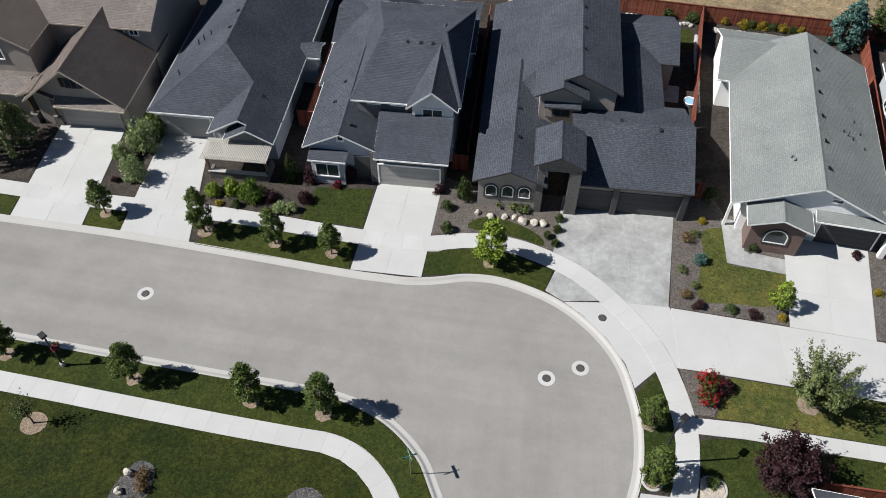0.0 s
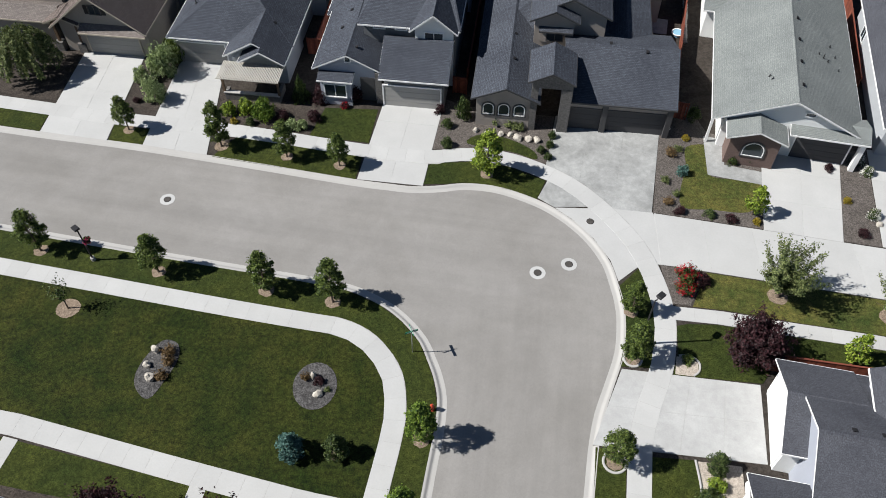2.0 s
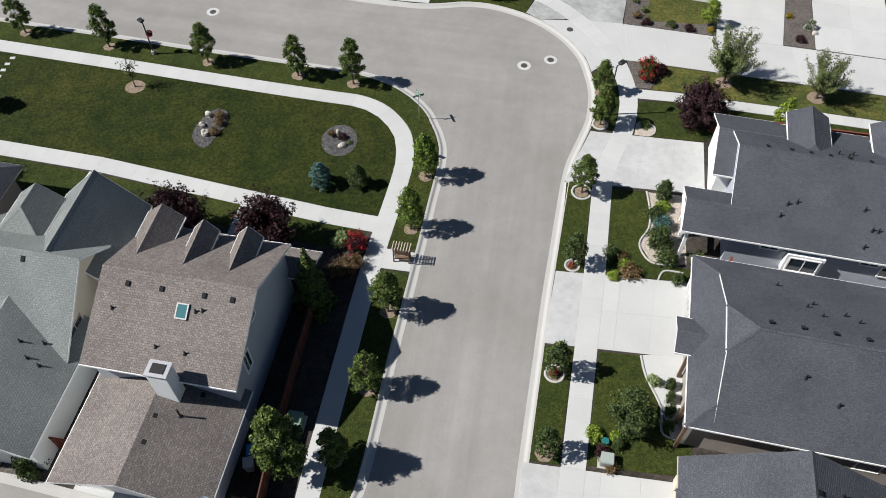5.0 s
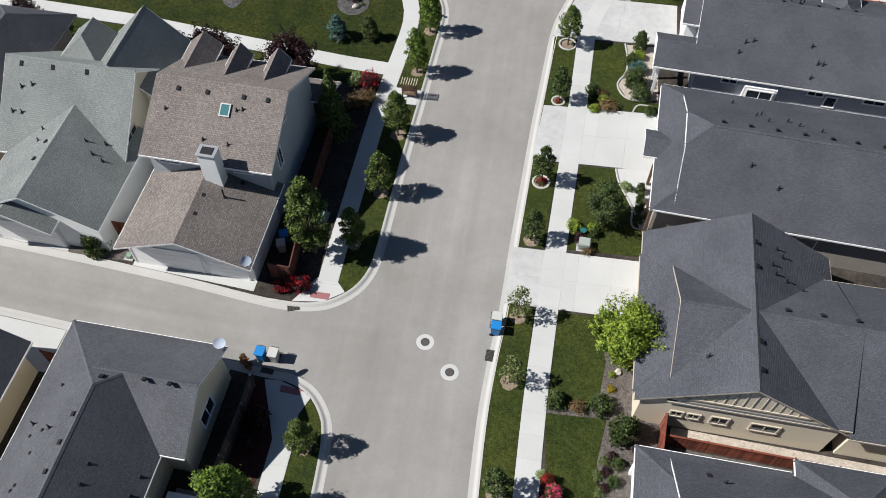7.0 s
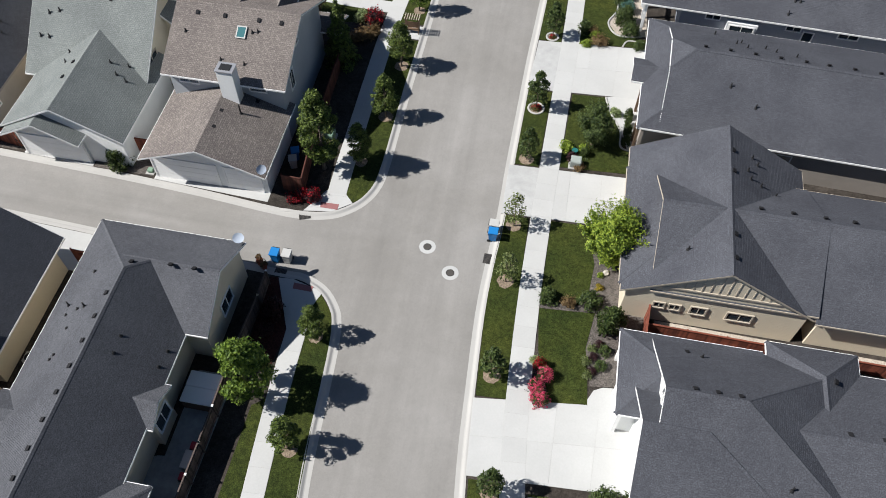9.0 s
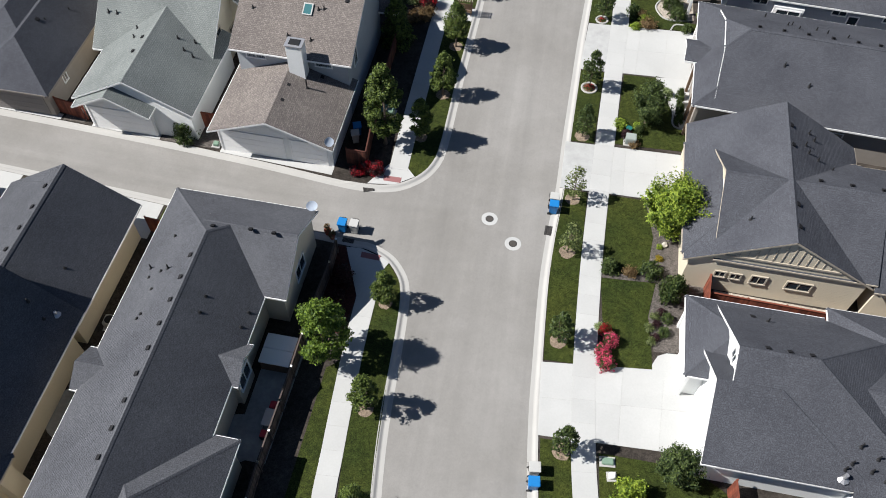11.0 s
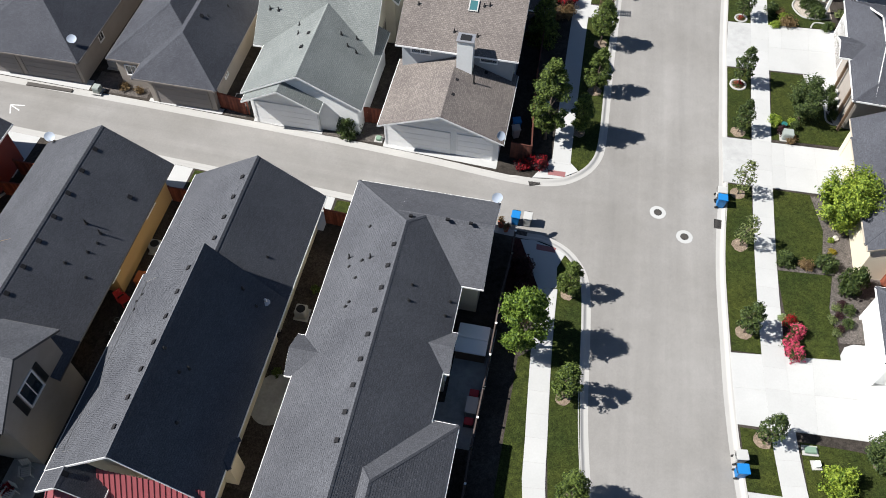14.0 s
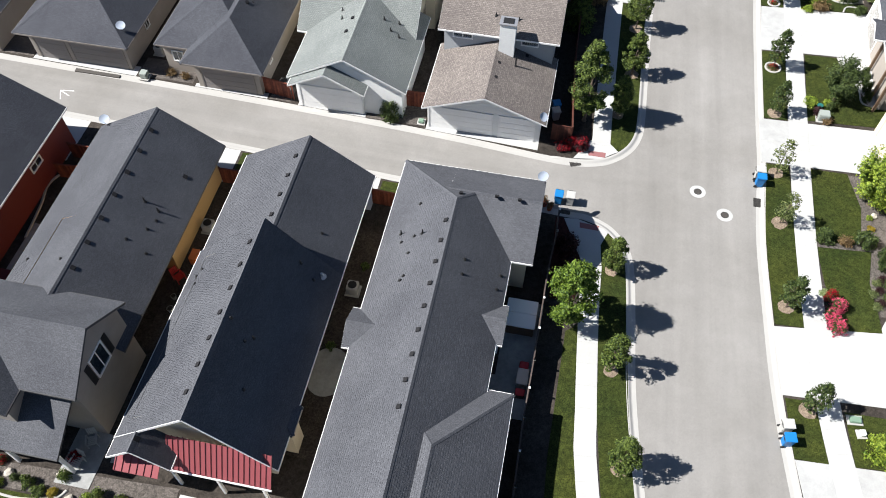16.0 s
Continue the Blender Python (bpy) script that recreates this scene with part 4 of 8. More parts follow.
    def shed(self, u0, u1, v0, v1, z0, z1, material=None, trim=None, name="porch_roof"):
        """A single roof slope from its lower edge (v0, z0) up to (v1, z1), with a fascia along the eaves."""
        bm = bmesh.new()
        vs = [bm.verts.new(self.spot(u, v, z + dz)) for dz in (0.0, -0.12) for u, v, z in ((u0, v0, z0), (u1, v0, z0), (u1, v1, z1), (u0, v1, z1))]
        for f in ((0, 1, 2, 3), (7, 6, 5, 4), (0, 4, 5, 1), (1, 5, 6, 2), (2, 6, 7, 3), (3, 7, 4, 0)):
            bm.faces.new([vs[i] for i in f])
        bmesh.ops.recalc_face_normals(bm, faces=bm.faces)
        k = math.hypot(1.0, (z1 - z0) / (v1 - v0))
        lay = bm.loops.layers.uv.new("slope")
        for f in bm.faces:
            for lo in f.loops:
                lo[lay].uv = (lo.vert.co.x, lo.vert.co.y * k)
        rf = part(name, bm, material or self.roof, self.ob)
        bm = bmesh.new()
        out = -0.03 if v1 > v0 else 0.03
        bar(bm, self.spot(u0, v0 + out, z0 - 0.07), self.spot(u1, v0 + out, z0 - 0.07), 0.04, 0.15)
        part("fascia", bm, trim or self.trim, rf)

    def spot(self, u, v, z):
        return Vector((u - self.cu, v - self.cv, z - YARD_Z))

    def window(self, u, v, z, w, h, side, trim=None, bars=1, lintel=False):
        """A framed window on a wall that faces side (n, s, e, w); z: its middle."""
        m = Matrix.Translation(self.spot(u, v, z)) @ pose(0, 0, 0, 0, 0, {"s": 0, "e": 90, "n": 180, "w": 270}[side])
        t = 0.1
        bm = bmesh.new()
        for d in ((-w / 2 - t, w / 2 + t, -0.06, 0.03, h / 2, h / 2 + t), (-w / 2 - t, w / 2 + t, -0.09, 0.03, -h / 2 - t, -h / 2), (-w / 2 - t, -w / 2, -0.06, 0.03, -h / 2, h / 2), (w / 2, w / 2 + t, -0.06, 0.03, -h / 2, h / 2)):
            box(bm, *d, m=m)
        for i in range(bars):
            x = -w / 2 + w * (i + 1) / (bars + 1)
            box(bm, x - 0.03, x + 0.03, -0.045, 0.03, -h / 2, h / 2, m=m)
        win = part("window", bm, trim or WHITE, self.ob)
        bm = bmesh.new()
        box(bm, -w / 2, w / 2, -0.02, 0.02, -h / 2, h / 2, m=m)
        part("pane", bm, PANE, win)

    def arched(self, u, v, z, w, h, side, trim=None):
        """A round-headed window; z: the springing line."""
        m = Matrix.Translation(self.spot(u, v, z)) @ pose(0, 0, 0, 0, 0, {"s": 0, "e": 90, "n": 180, "w": 270}[side])

        def outline(g):
            arc = [((w / 2 + g) * math.cos(i * math.pi / 12), (w / 2 + g) * math.sin(i * math.pi / 12)) for i in range(13)]
            return [(w / 2 + g, -h - g)] + arc + [(-w / 2 - g, -h - g)]
        bm = bmesh.new()
        rings = [[bm.verts.new(m @ Vector((x, y, z2))) for x, z2 in outline(g)] for g, y in ((0.0, 0.03), (0.0, -0.06), (0.11, -0.06), (0.11, 0.03))]
        for r, q in zip(rings, rings[1:]):
            for i in range(len(r)):
                j = (i + 1) % len(r)
                bm.faces.new((r[i], r[j], q[j], q[i]))
        bmesh.ops.recalc_face_normals(bm, faces=bm.faces)
        win = part("window", bm, trim or WHITE, self.ob)
        bm = bmesh.new()
        front = [bm.verts.new(m @ Vector((x, -0.02, z2))) for x, z2 in outline(0.0)]
        back = [bm.verts.new(m @ Vector((x, 0.02, z2))) for x, z2 in outline(0.0)]
        bm.faces.new(front)
        for i in range(len(front)):
            j = (i + 1) % len(front)
            bm.faces.new((front[i], back[i], back[j], front[j]))
        bmesh.ops.recalc_face_normals(bm, faces=bm.faces)
        pane = part("pane", bm, PANE, win)
        bm = bmesh.new()
        rings = [[bm.verts.new(m @ Vector((x, y, z2))) for x, z2 in outline(g)] for g, y in ((-0.09, -0.015), (-0.09, -0.05), (-0.004, -0.05), (-0.004, -0.015))]
        for r, q in zip(rings, rings[1:]):
            for i in range(len(r)):
                j = (i + 1) % len(r)
                bm.faces.new((r[i], r[j], q[j], q[i]))
        bmesh.ops.recalc_face_normals(bm, faces=bm.faces)
        part("sash", bm, WHITE, win, "white inner sash")

    def garage(self, u, v, w, side, mat=None, h=2.2, trim=None):
        """A sectional garage door with its casing."""
        m = Matrix.Translation(self.spot(u, v, 0.04)) @ pose(0, 0, 0, 0, 0, {"s": 0, "e": 90, "n": 180, "w": 270}[side])
        bm = bmesh.new()
        for i in range(4):
            box(bm, -w / 2, w / 2, -0.03, 0.02, i * h / 4 + 0.008, (i + 1) * h / 4 - 0.008, m=m)
        door = part("garage_door", bm, mat or DOOR_GREY, self.ob)
        bm = bmesh.new()
        for d in ((-w / 2 - 0.12, -w / 2, -0.06, 0.03, 0, h + 0.12), (w / 2, w / 2 + 0.12, -0.06, 0.03, 0, h + 0.12), (-w / 2, w / 2, -0.06, 0.03, h, h + 0.12)):
            box(bm, *d, m=m)
        part("casing", bm, trim or self.trim, door)

    def box(self, name, u0, u1, v0, v1, z0, z1, material, label="", bevel=0.0):
        bm = bmesh.new()
        box(bm, u0 - self.cu, u1 - self.cu, v0 - self.cv, v1 - self.cv, z0 - YARD_Z, z1 - YARD_Z)
        if bevel:
            bmesh.ops.bevel(bm, geom=bm.edges[:], offset=bevel, segments=1, affect="EDGES")
        return part(name, bm, material, self.ob, label)

    def vent(self, u, v, z, ku=0.0, kv=0.0):
        """A low box vent on a roof that rises ku along u and kv along v."""
        bm = bmesh.new()
        box(bm, -0.10, 0.10, -0.12, 0.12, -0.08, 0.09)
        box(bm, -0.12, 0.12, -0.14, 0.14, 0.07, 0.11)
        sh = Matrix.Identity(4)
        sh[2][0], sh[2][1] = ku, kv
        bmesh.ops.transform(bm, matrix=Matrix.Translation(self.spot(u, v, z)) @ sh, verts=bm.verts[:])
        part("roof_vent", bm, VENT, self.ob)

    def pipe(self, u, v, z, h=0.45, r=0.05):
        bm = bmesh.new()
        p = self.spot(u, v, z)
        cone(bm, r, r, p.z - 0.15, p.z + h, 8, p.x, p.y)
        cone(bm, r * 3, r * 1.2, p.z - 0.05, p.z + 0.09, 8, p.x, p.y)
        part("vent_pipe", bm, STEEL if r > 0.07 else BLACK, self.ob)

    def dish(self, u, v, z, turn=0.0):
        """A small satellite dish on a bent arm."""
        bm = bmesh.new()
        rings = []
        for j in range(5):
            r = 0.38 * j / 4
            rings.append([(r * math.cos(i * math.tau / 16), r * 0.9 * math.sin(i * math.tau / 16), 0.45 * r * r) for i in range(16)])
        for lift in (0.0, -0.02):
            vv = [[bm.verts.new((x, y, z0 + lift)) for x, y, z0 in ring] for ring in rings[1:]]
            c0 = bm.verts.new((0, 0, lift))
            for i in range(16):
                bm.faces.new((c0, vv[0][i], vv[0][(i + 1) % 16]))
            for a, b in zip(vv, vv[1:]):
                for i in range(16):
                    bm.faces.new((a[i], b[i], b[(i + 1) % 16], a[(i + 1) % 16]))
        m = Matrix.Translation(self.spot(u, v, z + 0.45)) @ pose(0, 0, 0, 40, 0, turn)
        bmesh.ops.transform(bm, matrix=m, verts=bm.verts[:])
        p = self.spot(u, v, z)
        bar(bm, p, p + Vector((0, 0, 0.45)), 0.05, 0.05)
        q = m @ Vector((0, -0.25, 0.42))
        bar(bm, m @ Vector((0, -0.3, 0.03)), q, 0.03, 0.03)
        part("satellite_dish", bm, DISH, self.ob)

    def post(self, u, v, z0, z1, w, material, name="column"):
        self.box(name, u - w / 2, u + w / 2, v - w / 2, v + w / 2, z0, z1, material)


# long house on the south corner
S1 = House(-14.5, -38, BLOCK, ROOF_ASH, BEIGE, WHITE, "long single-storey house with charcoal shingle roof and white trim")
S1.mass(-19.2, -10.6, -58, -21.7, 3.55, 0.64, "v", "f", "h", shift=0.25, inset=(0, 4.8))
S1.mass(-15.4, -9.2, -28.85, -21.72, 3.6, 0.58, "u")
S1.mass(-13.4, -10.2, -35.0, -32.2, 3.5, 0.58, "u", "h", "g")
S1.mass(-19.7, -16.4, -37.0, -34.2, 3.5, 0.6, "u")
S1.mass(-16.7, -9.05, -58, -38.0, 3.45, 0.62, "v", "f", "h", inset=(0, 4.8))
for i in range(9):
    S1.vent(-15.05, -28.3 - 1.61 * i, 6.06, 0.605)
for u, v in ((-14.5, -25.9), (-12.2, -25.55), (-10.7, -25.55)):
    S1.vent(u, v, 3.6 + 0.58 * (-21.72 - v), 0, -0.58)
for u, v, h in ((-17.9, -28.7, 0.42), (-16.9, -29.1, 0.16), (-16.4, -29.0, 0.42), (-17.1, -26.35, 0.16), (-17.7, -29.4, 0.12), (-17.0, -30.4, 0.1), (-17.05, -32.5, 0.14), (-16.9, -32.2, 0.14)):
    S1.pipe(u, v, 3.55 + 0.605 * (u + 19.2), h)
for u, v in ((-13.4, -30.55), (-13.35, -31.65), (-11.1, -30.3), (-11.2, -31.4)):
    S1.pipe(u, v, 3.55 + 0.68 * (-10.6 - u), 0.14)
S1.window(-9.62, -25.3, 1.9, 1.5, 1.2, "e", bars=1)
S1.window(-10.6, -33.6, 2.0, 1.4, 1.3, "e", bars=1)
S1.garage(-14.3, -22.14, 4.9, "n", DOOR_WHITE)
S1.dish(-9.5, -21.9, 3.85, 25)

S2 = House(-25.7, -34, BLOCK, ROOF_ASH, CREAM, WHITE, "long single-storey house with charcoal shingles and a red metal porch roof")
S2.mass(-30.4, -21.0, -33, -23.6, 3.6, 0.67, "v", shift=0.4, over=0.92, gable_over=0.42)
S2.mass(-30.45, -20.95, -45.15, -32.2, 3.75, 1.03, "v", "g", "f", shift=0.55, over=0.92, gable_over=0.95)
S2.mass(-23.4, -20.75, -43.1, -41.3, 3.75, 0.6, "u", "g", "h", over=0.35, trim=TRIM_TAN)
S2.mass(-30.44, -26.7, -46.3, -44.6, 3.72, 0.94, "v", "g", "f", walls=False)
for v in (-25.35, -27.05, -28.7, -30.35):
    S2.vent(-25.8, v, 6.44, 0.617)
for i in range(7):
    S2.vent(-25.66, -33.75 - 1.625 * i, 8.17, 0.923)
S2.vent(-28.4, -45.5, 3.72 + 0.94 * 1.7, -0.94)
for u, v in ((-29.6, -34.55), (-29.4, -35.2), (-29.3, -34.15)):
    S2.pipe(u, v, 3.75 + 0.923 * (u + 30.45), 0.12, 0.04)
for u, v, h in ((-23.0, -33.3, 0.3), (-22.2, -33.75, 0.14), (-24.9, -38.9, 0.12), (-24.05, -39.65, 0.12), (-23.75, -39.2, 0.25), (-23.4, -42.1, 0.12)):
    S2.pipe(u, v, 3.75 + 1.165 * (-20.95 - u), h, 0.045)
for u, v, h in ((-22.8, -30.05, 0.14), (-22.6, -32.1, 0.34)):
    S2.pipe(u, v, 3.6 + 0.732 * (-21.0 - u), h, 0.045)
S2.pipe(-21.85, -33.15, 4.8, 0.3, 0.09)
S2.window(-25.2, -44.22, 6.2, 1.1, 0.8, "s", bars=1)
S2.garage(-25.7, -23.74, 4.9, "n", DOOR_WHITE)


def metal_roof(h, u0, u1, v0, v1, z0, z1, n, label):
    """A thin standing-seam roof from (v0, z0) down to (v1, z1)."""
    bm = bmesh.new()
    vs = [bm.verts.new(h.spot(u, v, z + dz)) for dz in (0, -0.08) for u, v, z in ((u0, v0, z0), (u1, v0, z0), (u1, v1, z1), (u0, v1, z1))]
    for f in ((0, 1, 2, 3), (7, 6, 5, 4), (0, 4, 5, 1), (1, 5, 6, 2), (2, 6, 7, 3), (3, 7, 4, 0)):
        bm.faces.new([vs[i] for i in f])
    bmesh.ops.recalc_face_normals(bm, faces=bm.faces)
    pr = part("porch_roof", bm, RED_METAL, h.ob, label)
    for i in range(n):
        u = u0 + (u1 - u0) * i / (n - 1)
        bm = bmesh.new()
        bar(bm, h.spot(u, v0, z0 + 0.03), h.spot(u, v1, z1 + 0.03), 0.05, 0.06)
        part("seam", bm, RED_METAL, pr)


metal_roof(S2, -27.25, -21.25, -44.75, -45.95, 4.75, 2.8, 20, "standing-seam red metal porch roof")
metal_roof(S2, -30.3, -27.7, -45.4, -46.55, 3.2, 2.5, 7, "standing-seam red metal window canopy")
bm = bmesh.new()
bar(bm, S2.spot(-27.3, -46.0, 2.72), S2.spot(-21.2, -46.0, 2.72), 0.08, 0.1)
part("gutter", bm, WHITE, S2.ob)
for u in (-27.2, -24.5, -21.8):
    S2.post(u, -45.85, 0.04, 2.65, 0.16, WHITE)

S3 = House(-37, -34, BLOCK, ROOF_ASH, OCHRE, TRIM_DARK, "long house with charcoal shingles and a taller gabled front wing")
S3.mass(-41.8, -32.3, -32.2, -23.0, 3.6, 0.62, "v", "f", "g", shift=0.45, over=0.88, gable_over=0.42)
S3.mass(-41.8, -32.3, -40, -32.2, 3.6, 0.62, "v", "f", "f", shift=0.45, over=2.1, gable_over=0.05)
S3.window(-33.18, -26.1, 2.35, 1.3, 0.7, "e", bars=1)
S3.window(-33.18, -31.7, 2.35, 0.9, 0.7, "e", bars=0)
S3.mass(-47.5, -32.3, -44.3, -38.0, 6.05, 0.75, "u", wall=TAUPE)
S3.mass(-48, -33.2, -46.9, -39.4, 3.3, 0.52, "u", walls=False, wall=TAUPE)
S3.mass(-44.5, -35.6, -45.9, -41.0, 6.0, 0.75, "v", "g", "h", wall=TAUPE)
for u in (-46.0, -41.6, -37.2, -33.7):
    S3.post(u, -46.5, 0.04, 3.3, 0.2, WHITE)
S3.window(-40.0, -45.5, 5.2, 1.6, 1.2, "s")
for i in range(7):
    S3.vent(-36.2, -24.95 - 1.925 * i, 6.27, -0.685)
S3.vent(-33.45, -27.0, 4.39, -0.685)
for u, v, h in ((-34.75, -30.15, 0.42), (-33.9, -30.35, 0.42), (-34.0, -31.9, 0.14), (-34.7, -33.2, 0.12), (-33.8, -31.05, 0.14), (-33.5, -33.5, 0.12), (-40.8, -35.3, 0.15), (-37.4, -35.9, 0.15)):
    S3.pipe(u, v, 3.6 + min(0.566 * (u + 41.8), 0.685 * (-32.3 - u)), h)
for u in (-39.6, -37.2, -35.4):
    S3.vent(u, -40.0, 7.4, 0, -0.75)
S3.window(-32.72, -41.3, 5.0, 1.3, 1.7, "e", bars=1)
for v in (-42.35, -40.25):
    S3.box("shutter", -32.72, -32.66, v - 0.2, v + 0.2, 4.1, 5.9, BLACK)
S3.dish(-41.3, -23.0, 3.95, 20)

S4 = House(-49.8, -34, BLOCK, ROOF_DARK, RED_WALL, WHITE, "long single-storey house with charcoal shingles and barn-red siding")
S4.mass(-54.3, -45.3, -50, -21.7, 3.55, 0.62, "v")
S4.window(-45.72, -26.5, 2.4, 1.2, 0.5, "e", bars=1)
S4.box("lean_to", -46.2, -43.4, -39.5, -34.6, 0.04, 1.0, RED_WALL)

# corner house with brown roof
W1 = House(-14.6, -7.5, BLOCK, ROOF_BROWN, GREY_WALL, WHITE, "two-storey grey house with brown shingle roofs and a three-bay garage")
W1.mass(-19.4, -9.9, -9.7, 0.8, 5.55, 0.50, "u")
W1.mass(-19.4, -9.9, -15.85, -8.4, 3.0, 0.39, "v", wall=PALE_WALL, gable_over=1.0)
W1.mass(-19.5, -17.0, -5.2, 1.2, 6.3, 0.85, "v", "f", "g")
for u in (-15.1, -12.2):
    W1.mass(u - 0.8, u + 0.8, -4.4, 0.35, 6.6, 1.15, "v", "f", "g", over=0.15)
W1.mass(-18.4, -8.6, 0.0, 2.4, 2.9, 0.5, "u", walls=False)
W1.box("chimney", -14.5, -13.3, -10.45, -9.55, 0.04, 7.3, PALE_WALL, "chimney chase clad in pale siding")
W1.box("chimney_cap", -14.56, -13.24, -10.51, -9.49, 7.3, 7.38, STEEL)
W1.box("flue", -14.3, -13.5, -10.3, -9.7, 7.38, 7.42, BLACK)
m = Matrix.Translation(W1.spot(-14.0, -6.2, 7.3)) @ pose(0, 0, 0, math.degrees(math.atan(0.50)), 0, 0)
bm = bmesh.new()
for d in ((-0.37, 0.37, -0.47, -0.39, -0.05, 0.12), (-0.37, 0.37, 0.39, 0.47, -0.05, 0.12), (-0.37, -0.29, -0.39, 0.39, -0.05, 0.12), (0.29, 0.37, -0.39, 0.39, -0.05, 0.12)):
    box(bm, *d, m=m)
skylight = part("skylight", bm, BIN_GREY, W1.ob, "square roof light in a pale curb")
bm = bmesh.new()
box(bm, -0.29, 0.29, -0.39, 0.39, 0.0, 0.1, m=m)
part("pane", bm, SKYLIGHT, skylight, "blue-green tinted glass")
for u in (-17.6, -15.5, -12.9, -11.2):
    W1.vent(u, -5.25, 7.77, 0, 0.50)
for u, v in ((-15.1, -8.2), (-13.3, -8.3), (-13.2, -6.1), (-12.8, -6.0), (-18.2, -6.6)):
    W1.pipe(u, v, 5.55 + 0.50 * (v + 9.7), 0.25)
for v in (-9.8, -11.6, -13.2):
    W1.vent(-14.2, v, 4.58, -0.37)
W1.pipe(-13.0, -11.2, 4.2, 0.85, 0.06)
W1.vent(-12.3, -9.6, 3.9, -0.37)
W1.window(-10.34, -5.2, 6.6, 0.6, 0.9, "e", bars=0)
W1.window(-10.34, -7.2, 4.4, 0.7, 1.6, "e", bars=1)
W1.window(-17.5, -9.26, 5.05, 1.4, 0.7, "s", bars=1)
W1.window(-12.2, -9.26, 5.05, 1.2, 0.6, "s", bars=0)
W1.garage(-16.6, -14.85, 4.9, "s", DOOR_WHITE)
W1.garage(-12.15, -14.85, 2.6, "s", DOOR_WHITE)
W1.dish(-10.2, -15.5, 3.05, 60)

W2 = House(-26.3, -6, BLOCK, ROOF_SAGE, CREAM, WHITE, "two-storey cream house with sage-grey shingle roofs")
W2.mass(-31.3, -21.4, -9.3, 1.5, 3.1, 0.82, "u")
W2.mass(-30.4, -20.9, -14.8, -5.6, 3.15, 0.53, "v", wall=PALE_WALL)
W2.mass(-30.1, -24.0, -15.6, -12.4, 3.05, 0.52, "v", wall=PALE_WALL, gable_over=1.0)
W2.mass(-26.8, -20.6, -3.7, 3.0, 4.5, 0.97, "v", roof=ROOF_SAGE)
W2.mass(-29.2, -26.0, -1.8, 1.9, 5.4, 0.8, "v", "h", "g")
for u in (-30.0, -27.6, -25.0):
    W2.vent(u, -4.35, 7.12, 0, 0.82)
for u, v in ((-29.8, -5.6), (-29.0, -5.4), (-30.3, -7.0), (-29.6, -7.0), (-24.0, -8.6), (-22.9, -8.2), (-23.3, -9.4), (-22.6, -9.6), (-27.6, -8.0), (-27.3, -9.2)):
    W2.pipe(u, v, (3.1 + 0.82 * (v + 9.3)) if v > -7.2 else 3.15 + 0.53 * min(u + 30.4, -20.9 - u), 0.3)
W2.vent(-26.3, -9.6, 5.32, 0.53)
W2.vent(-26.4, -11.2, 5.28, 0.53)
W2.window(-21.82, -6.6, 3.6, 1.5, 1.0, "e", TRIM_TAN, bars=1)
W2.window(-21.82, -4.0, 2.0, 0.9, 1.2, "e", TRIM_TAN, bars=1)
W2.garage(-27.1, -14.6, 4.9, "s", DOOR_WHITE)

W3 = House(-37, -8, BLOCK, ROOF_DARK, TAUPE, TRIM_TAUPE, "taupe house with charcoal hipped roof and grey garage door")
W3.mass(-39.3, -32.4, -14.9, 6, 3.0, 0.66, "v", "h", "h", over=0.72)
W3.mass(-42.2, -33.5, -13.2, 4, 3.02, 0.62, "v", "h", "h")
W3.garage(-35.85, -14.18, 4.4, "s", DOOR_TAUPE)
W3.window(-40.6, -12.78, 1.7, 0.8, 0.9, "s")
for u, v in ((-35.0, -8.6), (-34.2, -6.5), (-34.6, -5.6)):
    W3.pipe(u, v, 3.0 + 0.6 * min(u + 39.3, -32.4 - u), 0.35)
W3.vent(-35.3, -9.0, 4.95, -0.6)
W3.window(-33.14, -11.5, 1.9, 0.5, 1.1, "e")

W4 = House(-49, -8, BLOCK, ROOF_DARK, TAUPE, TRIM_TAUPE, "taupe house with charcoal hipped roof and two garage doors")
W4.mass(-54.2, -44.1, -14.2, 6, 3.0, 0.6, "v", "h", "h", over=0.72)
W4.garage(-51.7, -13.48, 2.6, "s", DOOR_TAUPE)
W4.garage(-47.5, -13.48, 4.6, "s", DOOR_TAUPE)
W4.dish(-45.0, -12.6, 3.5, 30)
W4.window(-44.84, -9.5, 1.9, 0.6, 1.0, "e")
W5 = House(-61.5, -8, BLOCK, ROOF_DARK, TAUPE, TRIM_TAUPE, "house with charcoal hipped roof on the rear lane")
W5.mass(-66.5, -56.4, -14.0, 6, 3.0, 0.6, "v", "h", "h")
W5.garage(-60.4, -13.58, 4.6, "s", DOOR_TAUPE)

# east row
E1 = House(28, 14, BLOCK, ROOF_DARK, BLUE_GREY, WHITE, "single-storey blue-grey house with charcoal roof and white trim")
E1.mass(18.32, 44, 8.5, 20.6, 3.2, 0.5, "u")
E1.mass(17.3, 22, 14.3, 20.75, 3.18, 0.5, "u", wall=PALE_WALL)
E1.mass(15.3, 19.6, 8.49, 12.65, 3.205, 0.505, "u", "g", "f", walls=False)
E1.box("beam", 15.3, 15.45, 8.55, 12.2, 2.75, 3.1, WHITE)
for u in (23.6, 29.5):
    E1.mass(u - 1.5, u + 1.5, 14.5, 20.0, 5.0, 0.6, "v", "h", "g")
E1.garage(17.72, 17.5, 4.9, "w", DOOR_WHITE)
